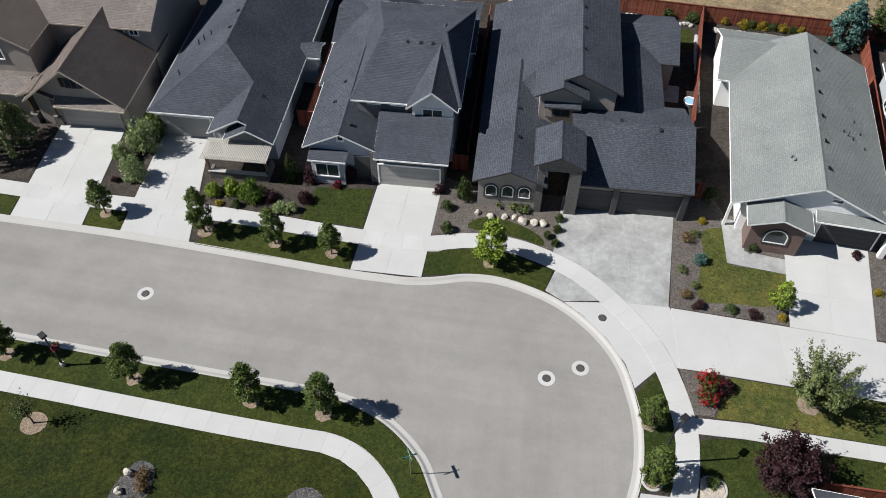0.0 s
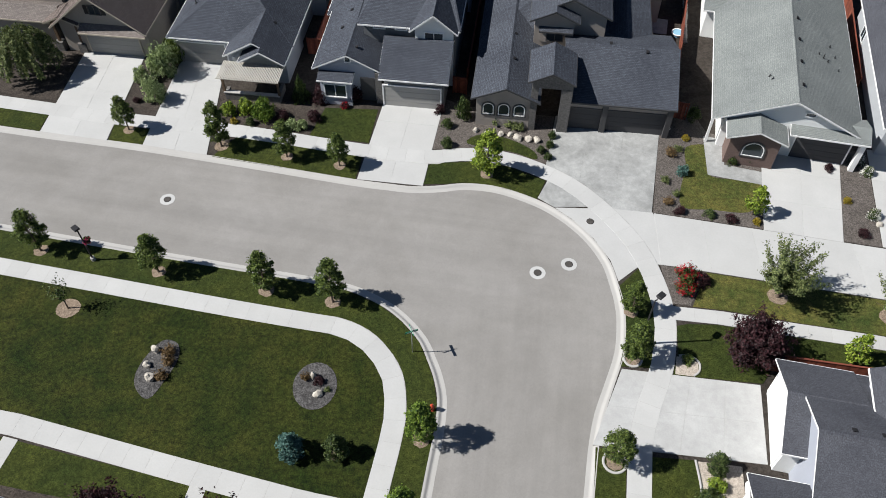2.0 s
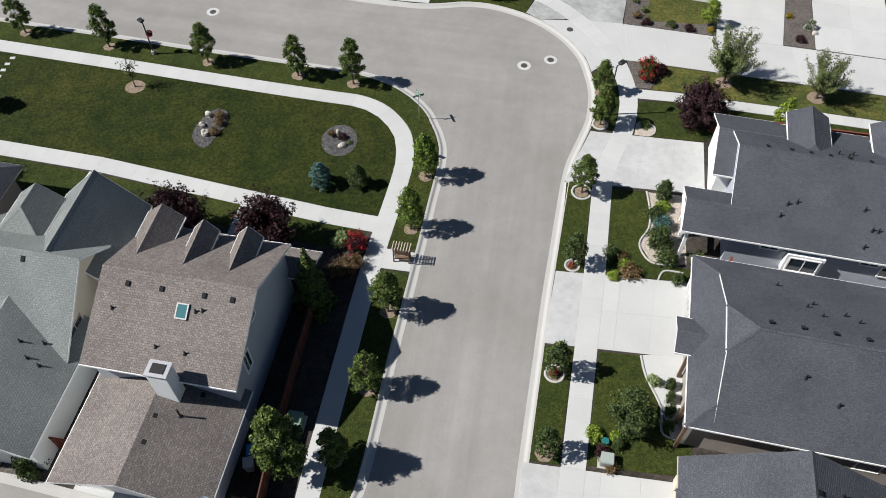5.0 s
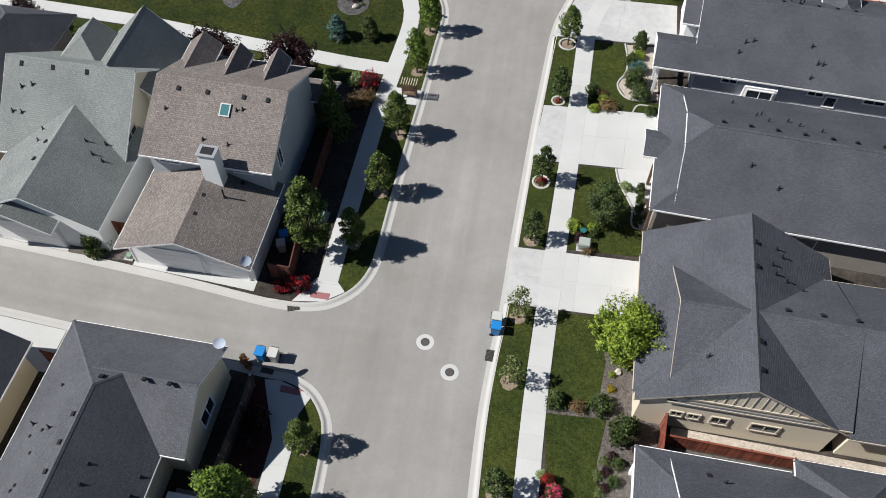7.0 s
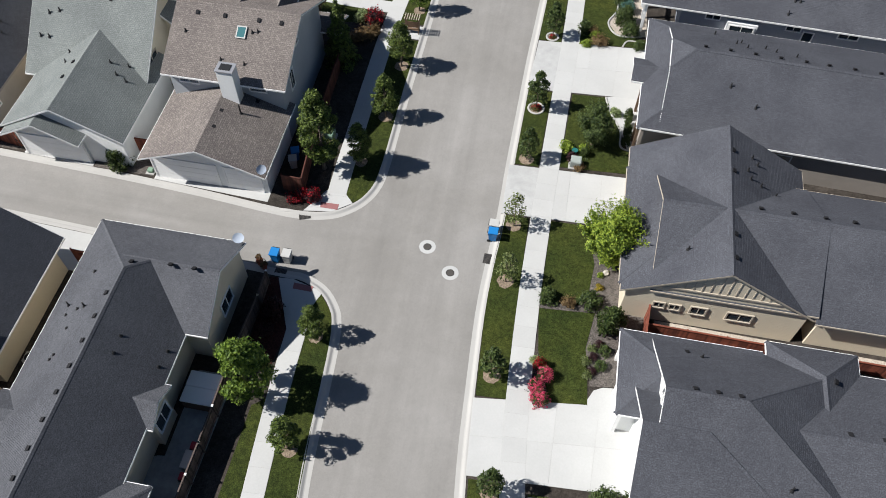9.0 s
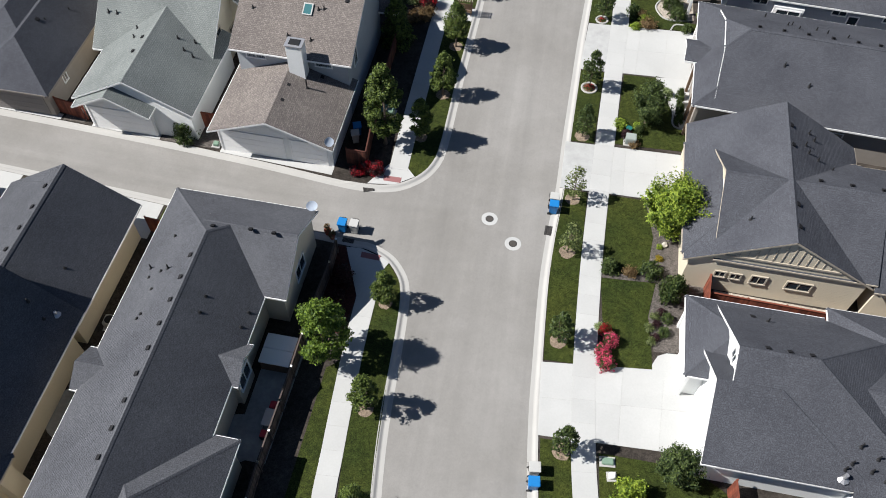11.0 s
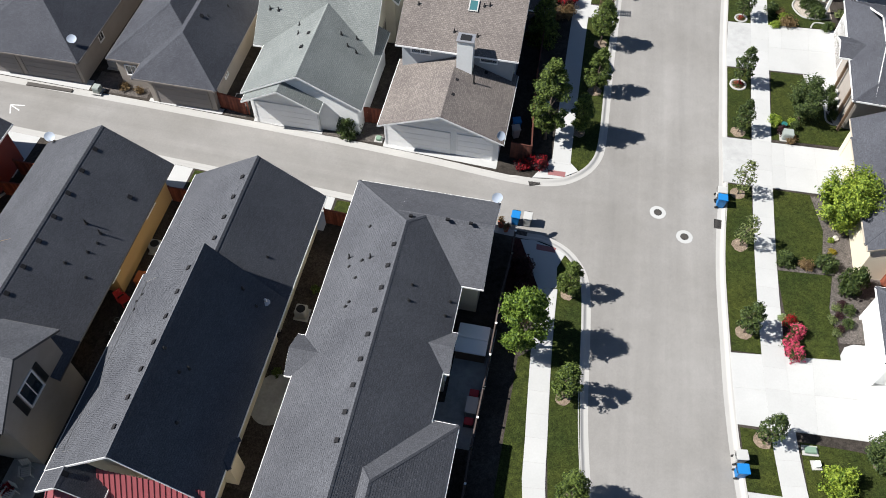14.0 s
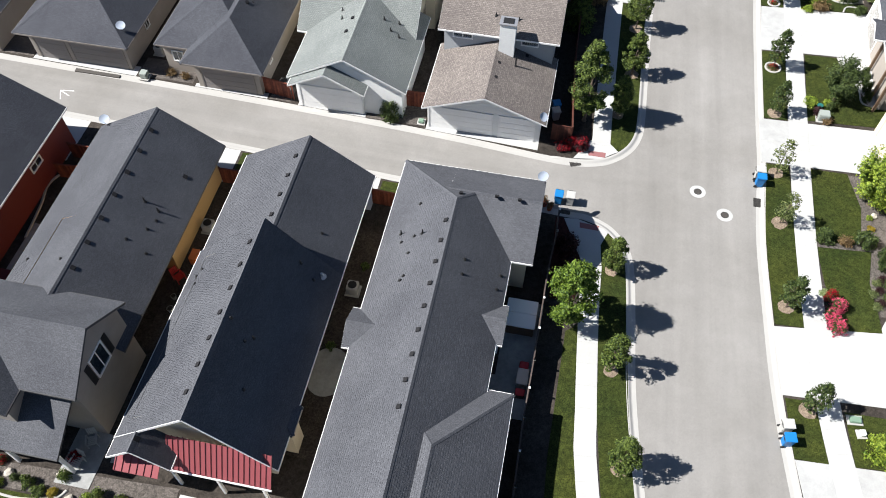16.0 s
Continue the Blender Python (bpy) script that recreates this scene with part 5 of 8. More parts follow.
for v in (8.8, 10.6, 12.0):
    E1.post(15.8, v, 0.04, 3.05, 0.22, WHITE)
for u, w in ((21.4, 1.1), (28.0, 1.1), (32.4, 1.5)):
    E1.window(u, 8.92, 2.55, w, 0.4, "s")
E1.window(29.3, 8.92, 1.9, 0.75, 0.9, "s", bars=0)
E1.box("bay", 22.6, 25.1, 8.45, 8.92, 0.7, 2.6, WHITE, "white box bay around a side window")
E1.window(23.85, 8.45, 1.65, 1.9, 1.3, "s")
for u in (20.3, 21.9, 23.2, 24.5, 25.8, 27.2, 28.6, 30.0):
    E1.vent(u, 15.0, 6.0, 0, -0.5)
E1.swing(15.5, 8.5, -2.1)
for u, v in ((25.2, 15.6), (25.8, 15.3), (26.2, 15.8), (22.0, 11.2), (22.6, 11.4), (21.6, 10.4), (27.0, 11.6), (27.6, 10.4), (28.0, 10.4), (27.2, 9.3)):
    E1.pipe(u, v, 3.2 + 0.5 * min(v - 8.5, 20.6 - v), 0.35)

E2 = House(28, 0, BLOCK, ROOF_DARK, TAUPE, WHITE, "single-storey taupe house with charcoal hip-and-gable roof")
E2.mass(17.3, 44, -6.1, 6.3, 3.42, 0.595, "u", "j", "g", wall=BLUE_GREY, shift=-1.1)
E2.mass(15.75, 40, -6.15, 6.35, 3.4, 0.575, "u", "h", "g", shift=-1.0)
E2.mass(14.9, 18.4, -1.45, 1.2, 3.5, 0.4, "u", walls=False)
for u in (19.6, 21.4, 23.2, 25.0, 26.8, 28.4, 30.2, 32.0):
    E2.vent(u, -0.3, 6.84, 0, -0.5)
for u, v in ((20.8, 4.2), (22.2, 2.2), (22.6, 2.6), (22.9, 1.4), (24.3, 1.9), (25.0, 1.4), (26.4, 0.9), (21.8, -2.9), (23.8, -3.9)):
    E2.pipe(u, v, 3.42 + (0.5 * (6.3 - v) if v > -1 else 0.72 * (v + 6.1)), 0.35)
E2.garage(16.2, 3.6, 4.7, "w", DOOR_WHITE)
for v in (-1.1, -4.4, -6.0):
    E2.post(15.9, v, 0.04, 3.1, 0.2, BROWN_WOOD)
for u in (20.5, 25.0, 28.5):
    E2.window(u, 5.88, 2.0, 1.3, 1.1, "n")
for u in (22.5, 26.5):
    E2.window(u, -5.68, 2.0, 1.3, 1.1, "s")
E2.swing(15.7, 0.0, -2.1)

E3 = House(26, -14.5, BLOCK, ROOF_DARK, BEIGE, TRIM_TAN, "single-storey beige house with crossing charcoal gable roofs")
E3.mass(15.2, 27.3, -20.4, -8.0, 3.2, 0.575, "v", gable_over=0.15)
E3.mass(17.0, 27.4, -20.33, -10.07, 3.6, 0.575, "u", "g", "f")
E3.mass(27.3, 44, -20.62, -9.78, 3.2, 0.617, "u", "f", "g")
E3.mass(15.1, 30, -19.9, -9.9, 3.17, 0.56, "u", "h", "f", walls=False, bare=((0, 1),), shift=-0.2)
E3.garage(15.66, -11.3, 4.7, "w", DOOR_WHITE)
E3.window(17.42, -15.2, 5.3, 1.2, 0.8, "w")
for u, w in ((17.9, 0.6), (18.9, 0.6), (20.4, 0.9), (23.0, 1.5)):
    E3.window(u, -20.27, 2.0, w, 0.5 if w < 0.8 else 0.75, "s", TRIM_TAN)
for i in range(18):
    u = 16.9 + 8.8 * i / 17
    zt = 3.5 + 0.575 * (5.6 - abs(u - 21.25))
    if zt > 4.95:
        p = E3.spot(u, -20.25, 0)
        bm = bmesh.new()
        box(bm, p.x - 0.03, p.x + 0.03, p.y - 0.03, p.y, 4.24, zt - 0.45)
        part("batten", bm, TRIM_TAN, E3.ob)
E3.box("trim_board", 17.6, 24.9, -20.31, -20.24, 4.08, 4.24, TRIM_TAN)
for u, v in ((21.5, -10.2), (21.5, -12.0), (21.5, -17.2), (21.5, -19.0)):
    E3.vent(u, v, 3.2 + 0.575 * 5.85, -0.57)
for u in (23.2, 25.2, 27.2, 29.0):
    E3.vent(u, -14.6, 6.28, 0, -0.59)
for u, v in ((23.0, -9.8), (23.4, -10.2), (22.6, -11.2), (22.8, -11.8), (23.6, -11.9), (18.9, -18.0), (24.8, -12.0)):
    E3.pipe(u, v, 3.2 + 0.575 * (27.3 - u if u > 21.2 else u - 15.2), 0.35)

E4 = House(25, -28.7, BLOCK, ROOF_DARK, PALE_WALL, WHITE, "single-storey white house with charcoal hip-and-gable roof")
E4.mass(17.3, 29.6, -34.2, -23.4, 3.2, 0.78, "u", "g", "h", inset=(0, 7.95))
E4.mass(15.4, 24, -28.9, -23.2, 3.18, 0.5, "u", "h", "f")
E4.mass(16.4, 26.0, -34.22, -26.6, 3.2, 0.79, "u", "g", "h", inset=(0, 6.0))
E4.mass(24.2, 29.62, -28.6, -22.42, 3.22, 0.6, "v", "f", "h")
E4.mass(24.6, 44, -34.6, -23.75, 3.2, 0.465, "u", "f", "g")
E4.garage(16.84, -31.4, 4.9, "w", DOOR_WHITE)
for v in (-23.7, -26.2, -28.6):
    E4.post(15.75, v, 0.04, 3.05, 0.24, WHITE)
E4.window(17.72, -28.2, 5.2, 0.7, 0.8, "w")
for u in (19.8, 21.0, 22.2):
    E4.vent(u - 0.9, -28.5, 7.19, 0, -0.78)
for u, v in ((20.0, -25.0), (24.0, -33.3), (24.3, -33.0), (25.4, -33.2), (25.6, -32.6), (26.2, -33.5), (24.6, -32.2)):
    E4.pipe(u, v, 3.2 + 0.78 * min(v + 34.2, -23.4 - v), 0.4)
E4.pipe(24.0, -33.7, 3.6, 0.5, 0.12)
for u in (27.6, 29.4, 31.2):
    E4.vent(u, -28.8, 5.52, 0, -0.465)
E4.vent(27.6, -25.2, 4.55, -0.6)
E4.vent(19.2, -24.6, 4.12, 0, -0.78)
E5 = House(24, -42, BLOCK, ROOF_DARK, BEIGE, WHITE, "single-storey beige house with charcoal roof beyond the fence")
E5.mass(15.8, 44, -50, -38.6, 3.2, 0.55, "u", "h", "g")

# north row
N1 = House(-39, 54, NORTH, ROOF_UMBER, TAUPE, TRIM_TAN, "two-storey taupe house with dark brown shingle roofs")
N1.mass(-41.6, -32.6, 46.75, 57.5, 3.2, 0.79, "v", wall=TAUPE, gable_over=1.0)
N1.mass(-50, -32.3, 54.2, 66, 5.9, 0.5, "u", "h", "g", roof=ROOF_BROWN, wall=TAUPE)
N1.mass(-49, -41.6, 50.2, 60, 5.9, 0.55, "v", "g", "h")
N1.mass(-52, -41.8, 47.8, 51, 3.0, 0.4, "u", roof=ROOF_BROWN)
N1.mass(-42.5, -39.2, 47.35, 49.6, 3.2, 0.45, "v", walls=False)
N1.shed(-39.1, -32.8, 46.85, 47.8, 2.8, 3.3, ROOF_BROWN)
N1.garage(-36.45, 47.72, 4.9, "s", DOOR_GREY)
N1.window(-37.2, 47.73, 4.75, 0.95, 0.8, "s", TRIM_DARK)
for u in (-38.0, -36.4):
    N1.box("shutter", u - 0.16, u + 0.16, 47.66, 47.74, 4.3, 5.2, BLACK)
N1.window(-45.3, 50.6, 5.0, 1.6, 1.1, "s")
for u in (-35.5, -34.2):
    N1.window(u, 54.6, 5.3, 0.7, 0.6, "s")
for u in (-41.9, -39.7):
    N1.box("stone_base", u - 0.36, u + 0.36, 47.5, 48.2, 0.04, 1.0, STONE, "stacked stone porch pier base")
    N1.post(u, 47.85, 1.0, 3.1, 0.22, BROWN_WOOD)
N2 = House(-25, 56, NORTH, ROOF_BLUE, GREY_WALL, WHITE, "single-storey grey house with slate-blue hipped shingle roof")
N2.mass(-30.7, -19.2, 46.8, 76, 3.2, 0.57, "v", "h", "g", over=0.7)
N2.mass(-24.9, -19.23, 44.8, 52, 3.22, 0.57, "v", gable_over=0.9)
N2.mass(-23.4, -19.26, 44.15, 50, 3.225, 0.57, "v", gable_over=1.5)
N2.mass(-20.8, -18.0, 55.6, 58.0, 3.2, 0.45, "u", "h", "g")
N2.garage(-28.1, 47.52, 4.6, "s", DOOR_GREY)
for v in (55, 57.5, 60, 62.5, 65):
    N2.vent(-25.4, v, 6.25, 0.57)
for u, v in ((-28.4, 54.6), (-28.0, 55.0), (-27.4, 55.4), (-28.9, 50.6)):
    N2.pipe(u, v, 3.2 + 0.57 * (u + 30.7), 0.5)
N2.vent(-21.0, 48.6, 4.2, -0.57)
N3 = House(-10.5, 53, NORTH, ROOF_BLUE, BLUE_GREY, WHITE, "two-storey blue-grey house with slate-blue shingle roofs")
N3.mass(-16.8, -10.6, 44.0, 58, 3.35, 0.52, "v")
N3.mass(-13.3, -4.5, 47.3, 61.2, 5.8, 0.30, "u", "h", "h", wall=DARK_GREY_WALL, bare=((3, 0),), inset=(1.7, 2.0))
N3.mass(-8.75, -4.65, 46.75, 56, 5.82, 0.84, "v", wall=PALE_WALL)
N3.mass(-11.0, -5.0, 43.5, 50.5, 3.2, 0.5, "u", wall=DARK_GREY_WALL)
N3.mass(-17.2, -8, 52, 64, 3.2, 0.5, "v", "h", "g")
N3.mass(-17.4, -4.2, 58, 66, 3.3, 0.3, "u", "g", "g")
N3.garage(-8.2, 43.88, 4.9, "s", DOOR_GREY)
N3.window(-6.7, 47.13, 5.1, 1.5, 0.9, "s")
for u in (-11.5, -9.6):
    N3.window(u, 47.68, 5.45, 0.9, 0.28, "s", bars=0)
N3.window(-14.8, 43.42, 1.6, 1.8, 1.25, "s")
N3.box("front_door", -12.75, -11.5, 44.33, 44.41, 0.04, 2.5, TRIM_DARK)
N3.window(-13.7, 44.38, 4.3, 0.4, 0.5, "s", bars=0)
N3.mass(-16.3, -13.2, 43.2, 45, 2.75, 0.25, "u", over=0.22)
N3.post(-11.1, 44.3, 0.04, 3.3, 0.55, STONE)
for u, v in ((-9.5, 53.0), (-8.4, 53.0), (-7.4, 53.0)):
    N3.vent(u, v, 7.5, 0, 0.30)
for u, v in ((-15.0, 48.6), (-14.6, 51.0), (-13.1, 45.6)):
    N3.vent(u, v, 3.35 + 0.52 * min(u + 16.8, -10.6 - u), 0.52)
N4 = House(5, 53, NORTH, ROOF_BLUE, TAUPE, TRIM_DARK, "two-storey taupe house with slate-blue shingle roofs and stone portico")
N4.mass(-2.95, 2.75, 42.0, 56, 3.2, 0.45, "v")
N4.mass(-3.0, 9, 50, 66, 3.22, 0.36, "v", "h", "g")
N4.mass(1.3, 8.2, 50.0, 68, 6.15, 0.5, "v")
N4.mass(1.28, 5.5, 49.1, 53, 6.13, 0.5, "v")
N4.mass(2.1, 5.0, 49.0, 51.6, 5.25, 0.32, "u", walls=False)
N4.mass(1.6, 5.4, 42.0, 46.2, 5.35, 0.52, "v", walls=False)
N4.mass(4.4, 13.9, 42.6, 52.6, 3.2, 0.44, "u", wall=TAUPE)
N4.mass(7.5, 12.2, 50, 60, 3.2, 0.4, "v")
N4.mass(7.5, 13.9, 58.6, 66, 3.2, 0.4, "u")
N4.box("bay", 2.2, 4.9, 49.4, 51.4, 3.9, 5.3, TAUPE)
N4.window(3.5, 49.38, 4.65, 1.3, 1.0, "s", TRIM_DARK)
for u in (-1.5, -0.2, 1.1):
    N4.arched(u, 42.42, 2.1, 0.95, 0.75, "s", TRIM_DARK)
N4.box("pier", 1.95, 2.5, 42.3, 42.9, 0.04, 4.6, STONE, "rough grey stone portico pier")
N4.box("pier", 4.35, 5.25, 42.3, 42.9, 0.04, 4.6, STONE, "rough grey stone portico pier")
bm = bmesh.new()
ring = [(1.95, 4.6), (5.25, 4.6), (5.25, 5.42), (3.5, 6.2), (1.95, 5.42)]
face = [[bm.verts.new(N4.spot(u, v, z)) for u, z in ring] for v in (42.32, 42.6)]
bm.faces.new(face[0])
bm.faces.new(face[1][::-1])
for i in range(5):
    bm.faces.new((face[0][i], face[0][(i + 1) % 5], face[1][(i + 1) % 5], face[1][i]))
bmesh.ops.recalc_face_normals(bm, faces=bm.faces)
part("portico_front", bm, STONE, N4.ob, "stone-faced gable above the entrance arch")
N4.garage(10.9, 43.02, 4.9, "s", DOOR_DARK)
N4.garage(6.6, 43.02, 2.6, "s", DOOR_DARK)
for u in (8.15, 13.45):
    N4.post(u, 42.9, 0.04, 3.0, 0.45, TRIM_DARK)
for u, v in ((0.3, 46.2), (0.2, 49.6), (8.2, 48.0), (11.2, 47.2)):
    N4.vent(u, v, 4.3 if u < 2 else 5.25, -0.4 if u < 2 else 0.0, 0 if u < 2 else 0.2)
for v in (53.5, 56.5, 59.5):
    N4.vent(5.0, v, 7.72, -0.5)
N5 = House(18.2, 52, NORTH5, ROOF_SAGE, PALE_WALL, WHITE, "single-storey white house with pale sage-grey shingle roof")
N5.mass(12.4, 24.1, 43.5, 63.0, 3.2, 0.47, "v", over=1.05, gable_over=0.42)
N5.mass(11.4, 18, 58.4, 66.1, 3.2, 0.45, "u")
N5.mass(13.6, 18.3, 41.6, 46, 3.1, 0.4, "v", wall=BRICK)
N5.mass(18.5, 24.6, 43.0, 46, 3.15, 0.34, "u", walls=False)
N5.garage(21.4, 43.92, 4.2, "s", DOOR_DARK)
N5.arched(16.0, 42.02, 1.75, 1.7, 0.6, "s", TRIM_DARK)
N5.window(19.6, 43.93, 4.6, 0.7, 0.25, "s", bars=0)
N5.window(13.45, 56.5, 1.8, 1.2, 1.8, "w")
for v in (46, 49, 52, 55, 58, 60.5):
    N5.vent(18.75, v, 5.75, -0.47)
for u, v in ((20.6, 51.6), (21.0, 51.4), (21.4, 51.2), (21.8, 53.6), (22.2, 52.4), (22.4, 50.8), (16.6, 47.0), (16.4, 47.4)):
    N5.pipe(u, v, 3.2 + 0.47 * min(u - 12.4, 24.1 - u), 0.45 if v == 51.4 else 0.2, 0.04)
N5.post(12.6, 44.2, 0.04, 3.0, 0.2, WHITE)
N5.post(24.2, 43.4, 0.04, 3.0, 0.4, WHITE)
N6 = House(31, 52, NORTH5, ROOF_DARK, GREY_WALL, WHITE, "single-storey grey house with charcoal shingle roof")
N6.mass(25.8, 37, 45.3, 64, 3.2, 0.5, "v")
N6.garage(30.4, 45.7, 4.9, "s", DOOR_WHITE)
N6.dish(26.2, 47.5, 3.3, 90)
N6.window(26.2, 60, 1.8, 1.2, 1.2, "w")


# ---- fences ----
def fence(pts, h=1.75, label="red-stained cedar board fence", material=CEDAR, cap=0.12, knobs=False):
    """A board fence through the points pts, with posts, two rails and upright boards."""
    rng = random.Random(len(pts) * 7 + int(abs(pts[0][0]) * 10))
    root = thing("fence", (*pts[0], YARD_Z), 0, label, "fence")
    boards = bmesh.new()
    x0, y0 = pts[0]
    for a, b in zip(pts, pts[1:]):
        a, b = Vector(a) - Vector((x0, y0)), Vector(b) - Vector((x0, y0))
        n = (b - a).length
        turn = Matrix.Translation((a.x, a.y, 0)) @ Matrix.Rotation(math.atan2((b - a).y, (b - a).x), 4, "Z")
        for i in range(int(n / 0.15)):
            t = h + rng.uniform(-0.015, 0.015)
            x = i * 0.15
            box(boards, x, x + 0.142, -0.012 + rng.uniform(-0.004, 0.004), 0.012, 0.03, t, m=turn)
        for z in (0.35, h - 0.3):
            bm = bmesh.new()
            box(bm, 0, n, 0.014, 0.055, z, z + 0.09, m=turn)
            part("rail", bm, material, root)
        bm = bmesh.new()
        box(bm, 0, n, 0.01 - cap / 2, 0.01 + cap / 2, h + 0.005, h + 0.04, m=turn)
        part("cap_rail", bm, material, root)
        k = max(1, round(n / 2.4))
        for i in range(k + 1):
            bm = bmesh.new()
            box(bm, n * i / k - 0.045, n * i / k + 0.045, 0.015, 0.105, 0, h + 0.09, m=turn)
            post = part("post", bm, material, root)
            if knobs:
                bm = bmesh.new()
                box(bm, n * i / k - 0.065, n * i / k + 0.065, -0.005, 0.125, h + 0.09, h + 0.13, m=turn)
                part("post_cap", bm, WHITE, post, "small white post cap")
    tagged(part("boarding", boards, material, root), kind="stuff")
    return root


fence([(-60, 85.5), (-30, 79.5), (19.8, 69.0), (27.0, 67.3), (42.0, 64.0), (62, 59.5)], 1.8)
fence([(27.0, 67.3), (22.6, 51.3), (20.7, 44.6)])
fence([(42.0, 64.0), (40.5, 58.5), (37.2, 46.0)])
fence([uv(-3.75, 47.5, NORTH), uv(-3.6, 68, NORTH)])
fence([uv(-3.7, 46.2, NORTH), uv(-4.9, 46.3, NORTH)])
fence([uv(-18.0, 50, NORTH), uv(-17.9, 70, NORTH)])
fence([uv(-18.9, 50, NORTH), uv(-17.3, 50, NORTH)])
fence([uv(-31.7, 52, NORTH), uv(-31.6, 72, NORTH)])
fence([uv(14.0, 45.5, NORTH), uv(15.3, 45.2, NORTH)])
fence([uv(18.2, 21.75), uv(44, 21.8)], 1.95)
fence([uv(19.0, 7.85), uv(19.2, 6.5)])
fence([uv(19.2, -6.6), uv(19.1, -8.0)])
fence([uv(17.4, -20.1), uv(17.2, -22.8)])
fence([uv(17.4, -21.5), uv(40, -21.9)], 1.4)
fence([uv(18.8, -34.2), uv(19.1, -37.6)])
fence([(-11.9, -12.35), (-10.4, -12.7), (-10.1, -9.5), (-9.4, -4.0), (-8.5, 1.6)], 1.7, "red-stained cedar fence, its colour darkened for shade", CEDAR_SHADED, 0.09)
fence([(-12.0, -20.6), (-12.3, -22.5), (-13.1, -25.7), (-14.4, -32.5), (-15.2, -36.3), (-15.9, -40.5), (-17, -46)], 1.6, "weathered brown cedar fence with white post caps", CEDAR_GREY, 0.09, True)
fence([(-36.8, -17.15), (-35.2, -17.45)], 1.6)
fence([(-25.4, -18.95), (-23.5, -19.4)], 1.6)
fence([(-48.7, -14.85), (-46.6, -15.3)], 1.6)
fence([(-35.0, -7.45), (-32.6, -8.3)], 1.6)
fence([(-23.6, -8.75), (-21.6, -9.1)], 1.6)


# ---- plants ----
def leaf_mesh(key, pts, out, size, material, seed):
    """Leaf quads at pts that face roughly along out."""
    rng = np.random.default_rng(seed)
    n = len(pts)
    d = out + rng.normal(0, 0.75, (n, 3))
    d[:, 2] += 0.35
    d /= np.linalg.norm(d, axis=1)[:, None] + 1e-9
    a = np.cross(d, rng.normal(0, 1, (n, 3)))
    a /= np.linalg.norm(a, axis=1)[:, None] + 1e-9
    b = np.cross(d, a)
    s = size * rng.uniform(0.6, 1.3, (n, 1))
    v = np.stack([pts - a * s, pts - b * s * 0.55 + d * s * 0.18, pts + a * s, pts + b * s * 0.55 + d * s * 0.18], 1).reshape(-1, 3)
    f = [(4 * i, 4 * i + 1, 4 * i + 2, 4 * i + 3) for i in range(n)]
    return mesh_from(v.tolist(), f, material, key)


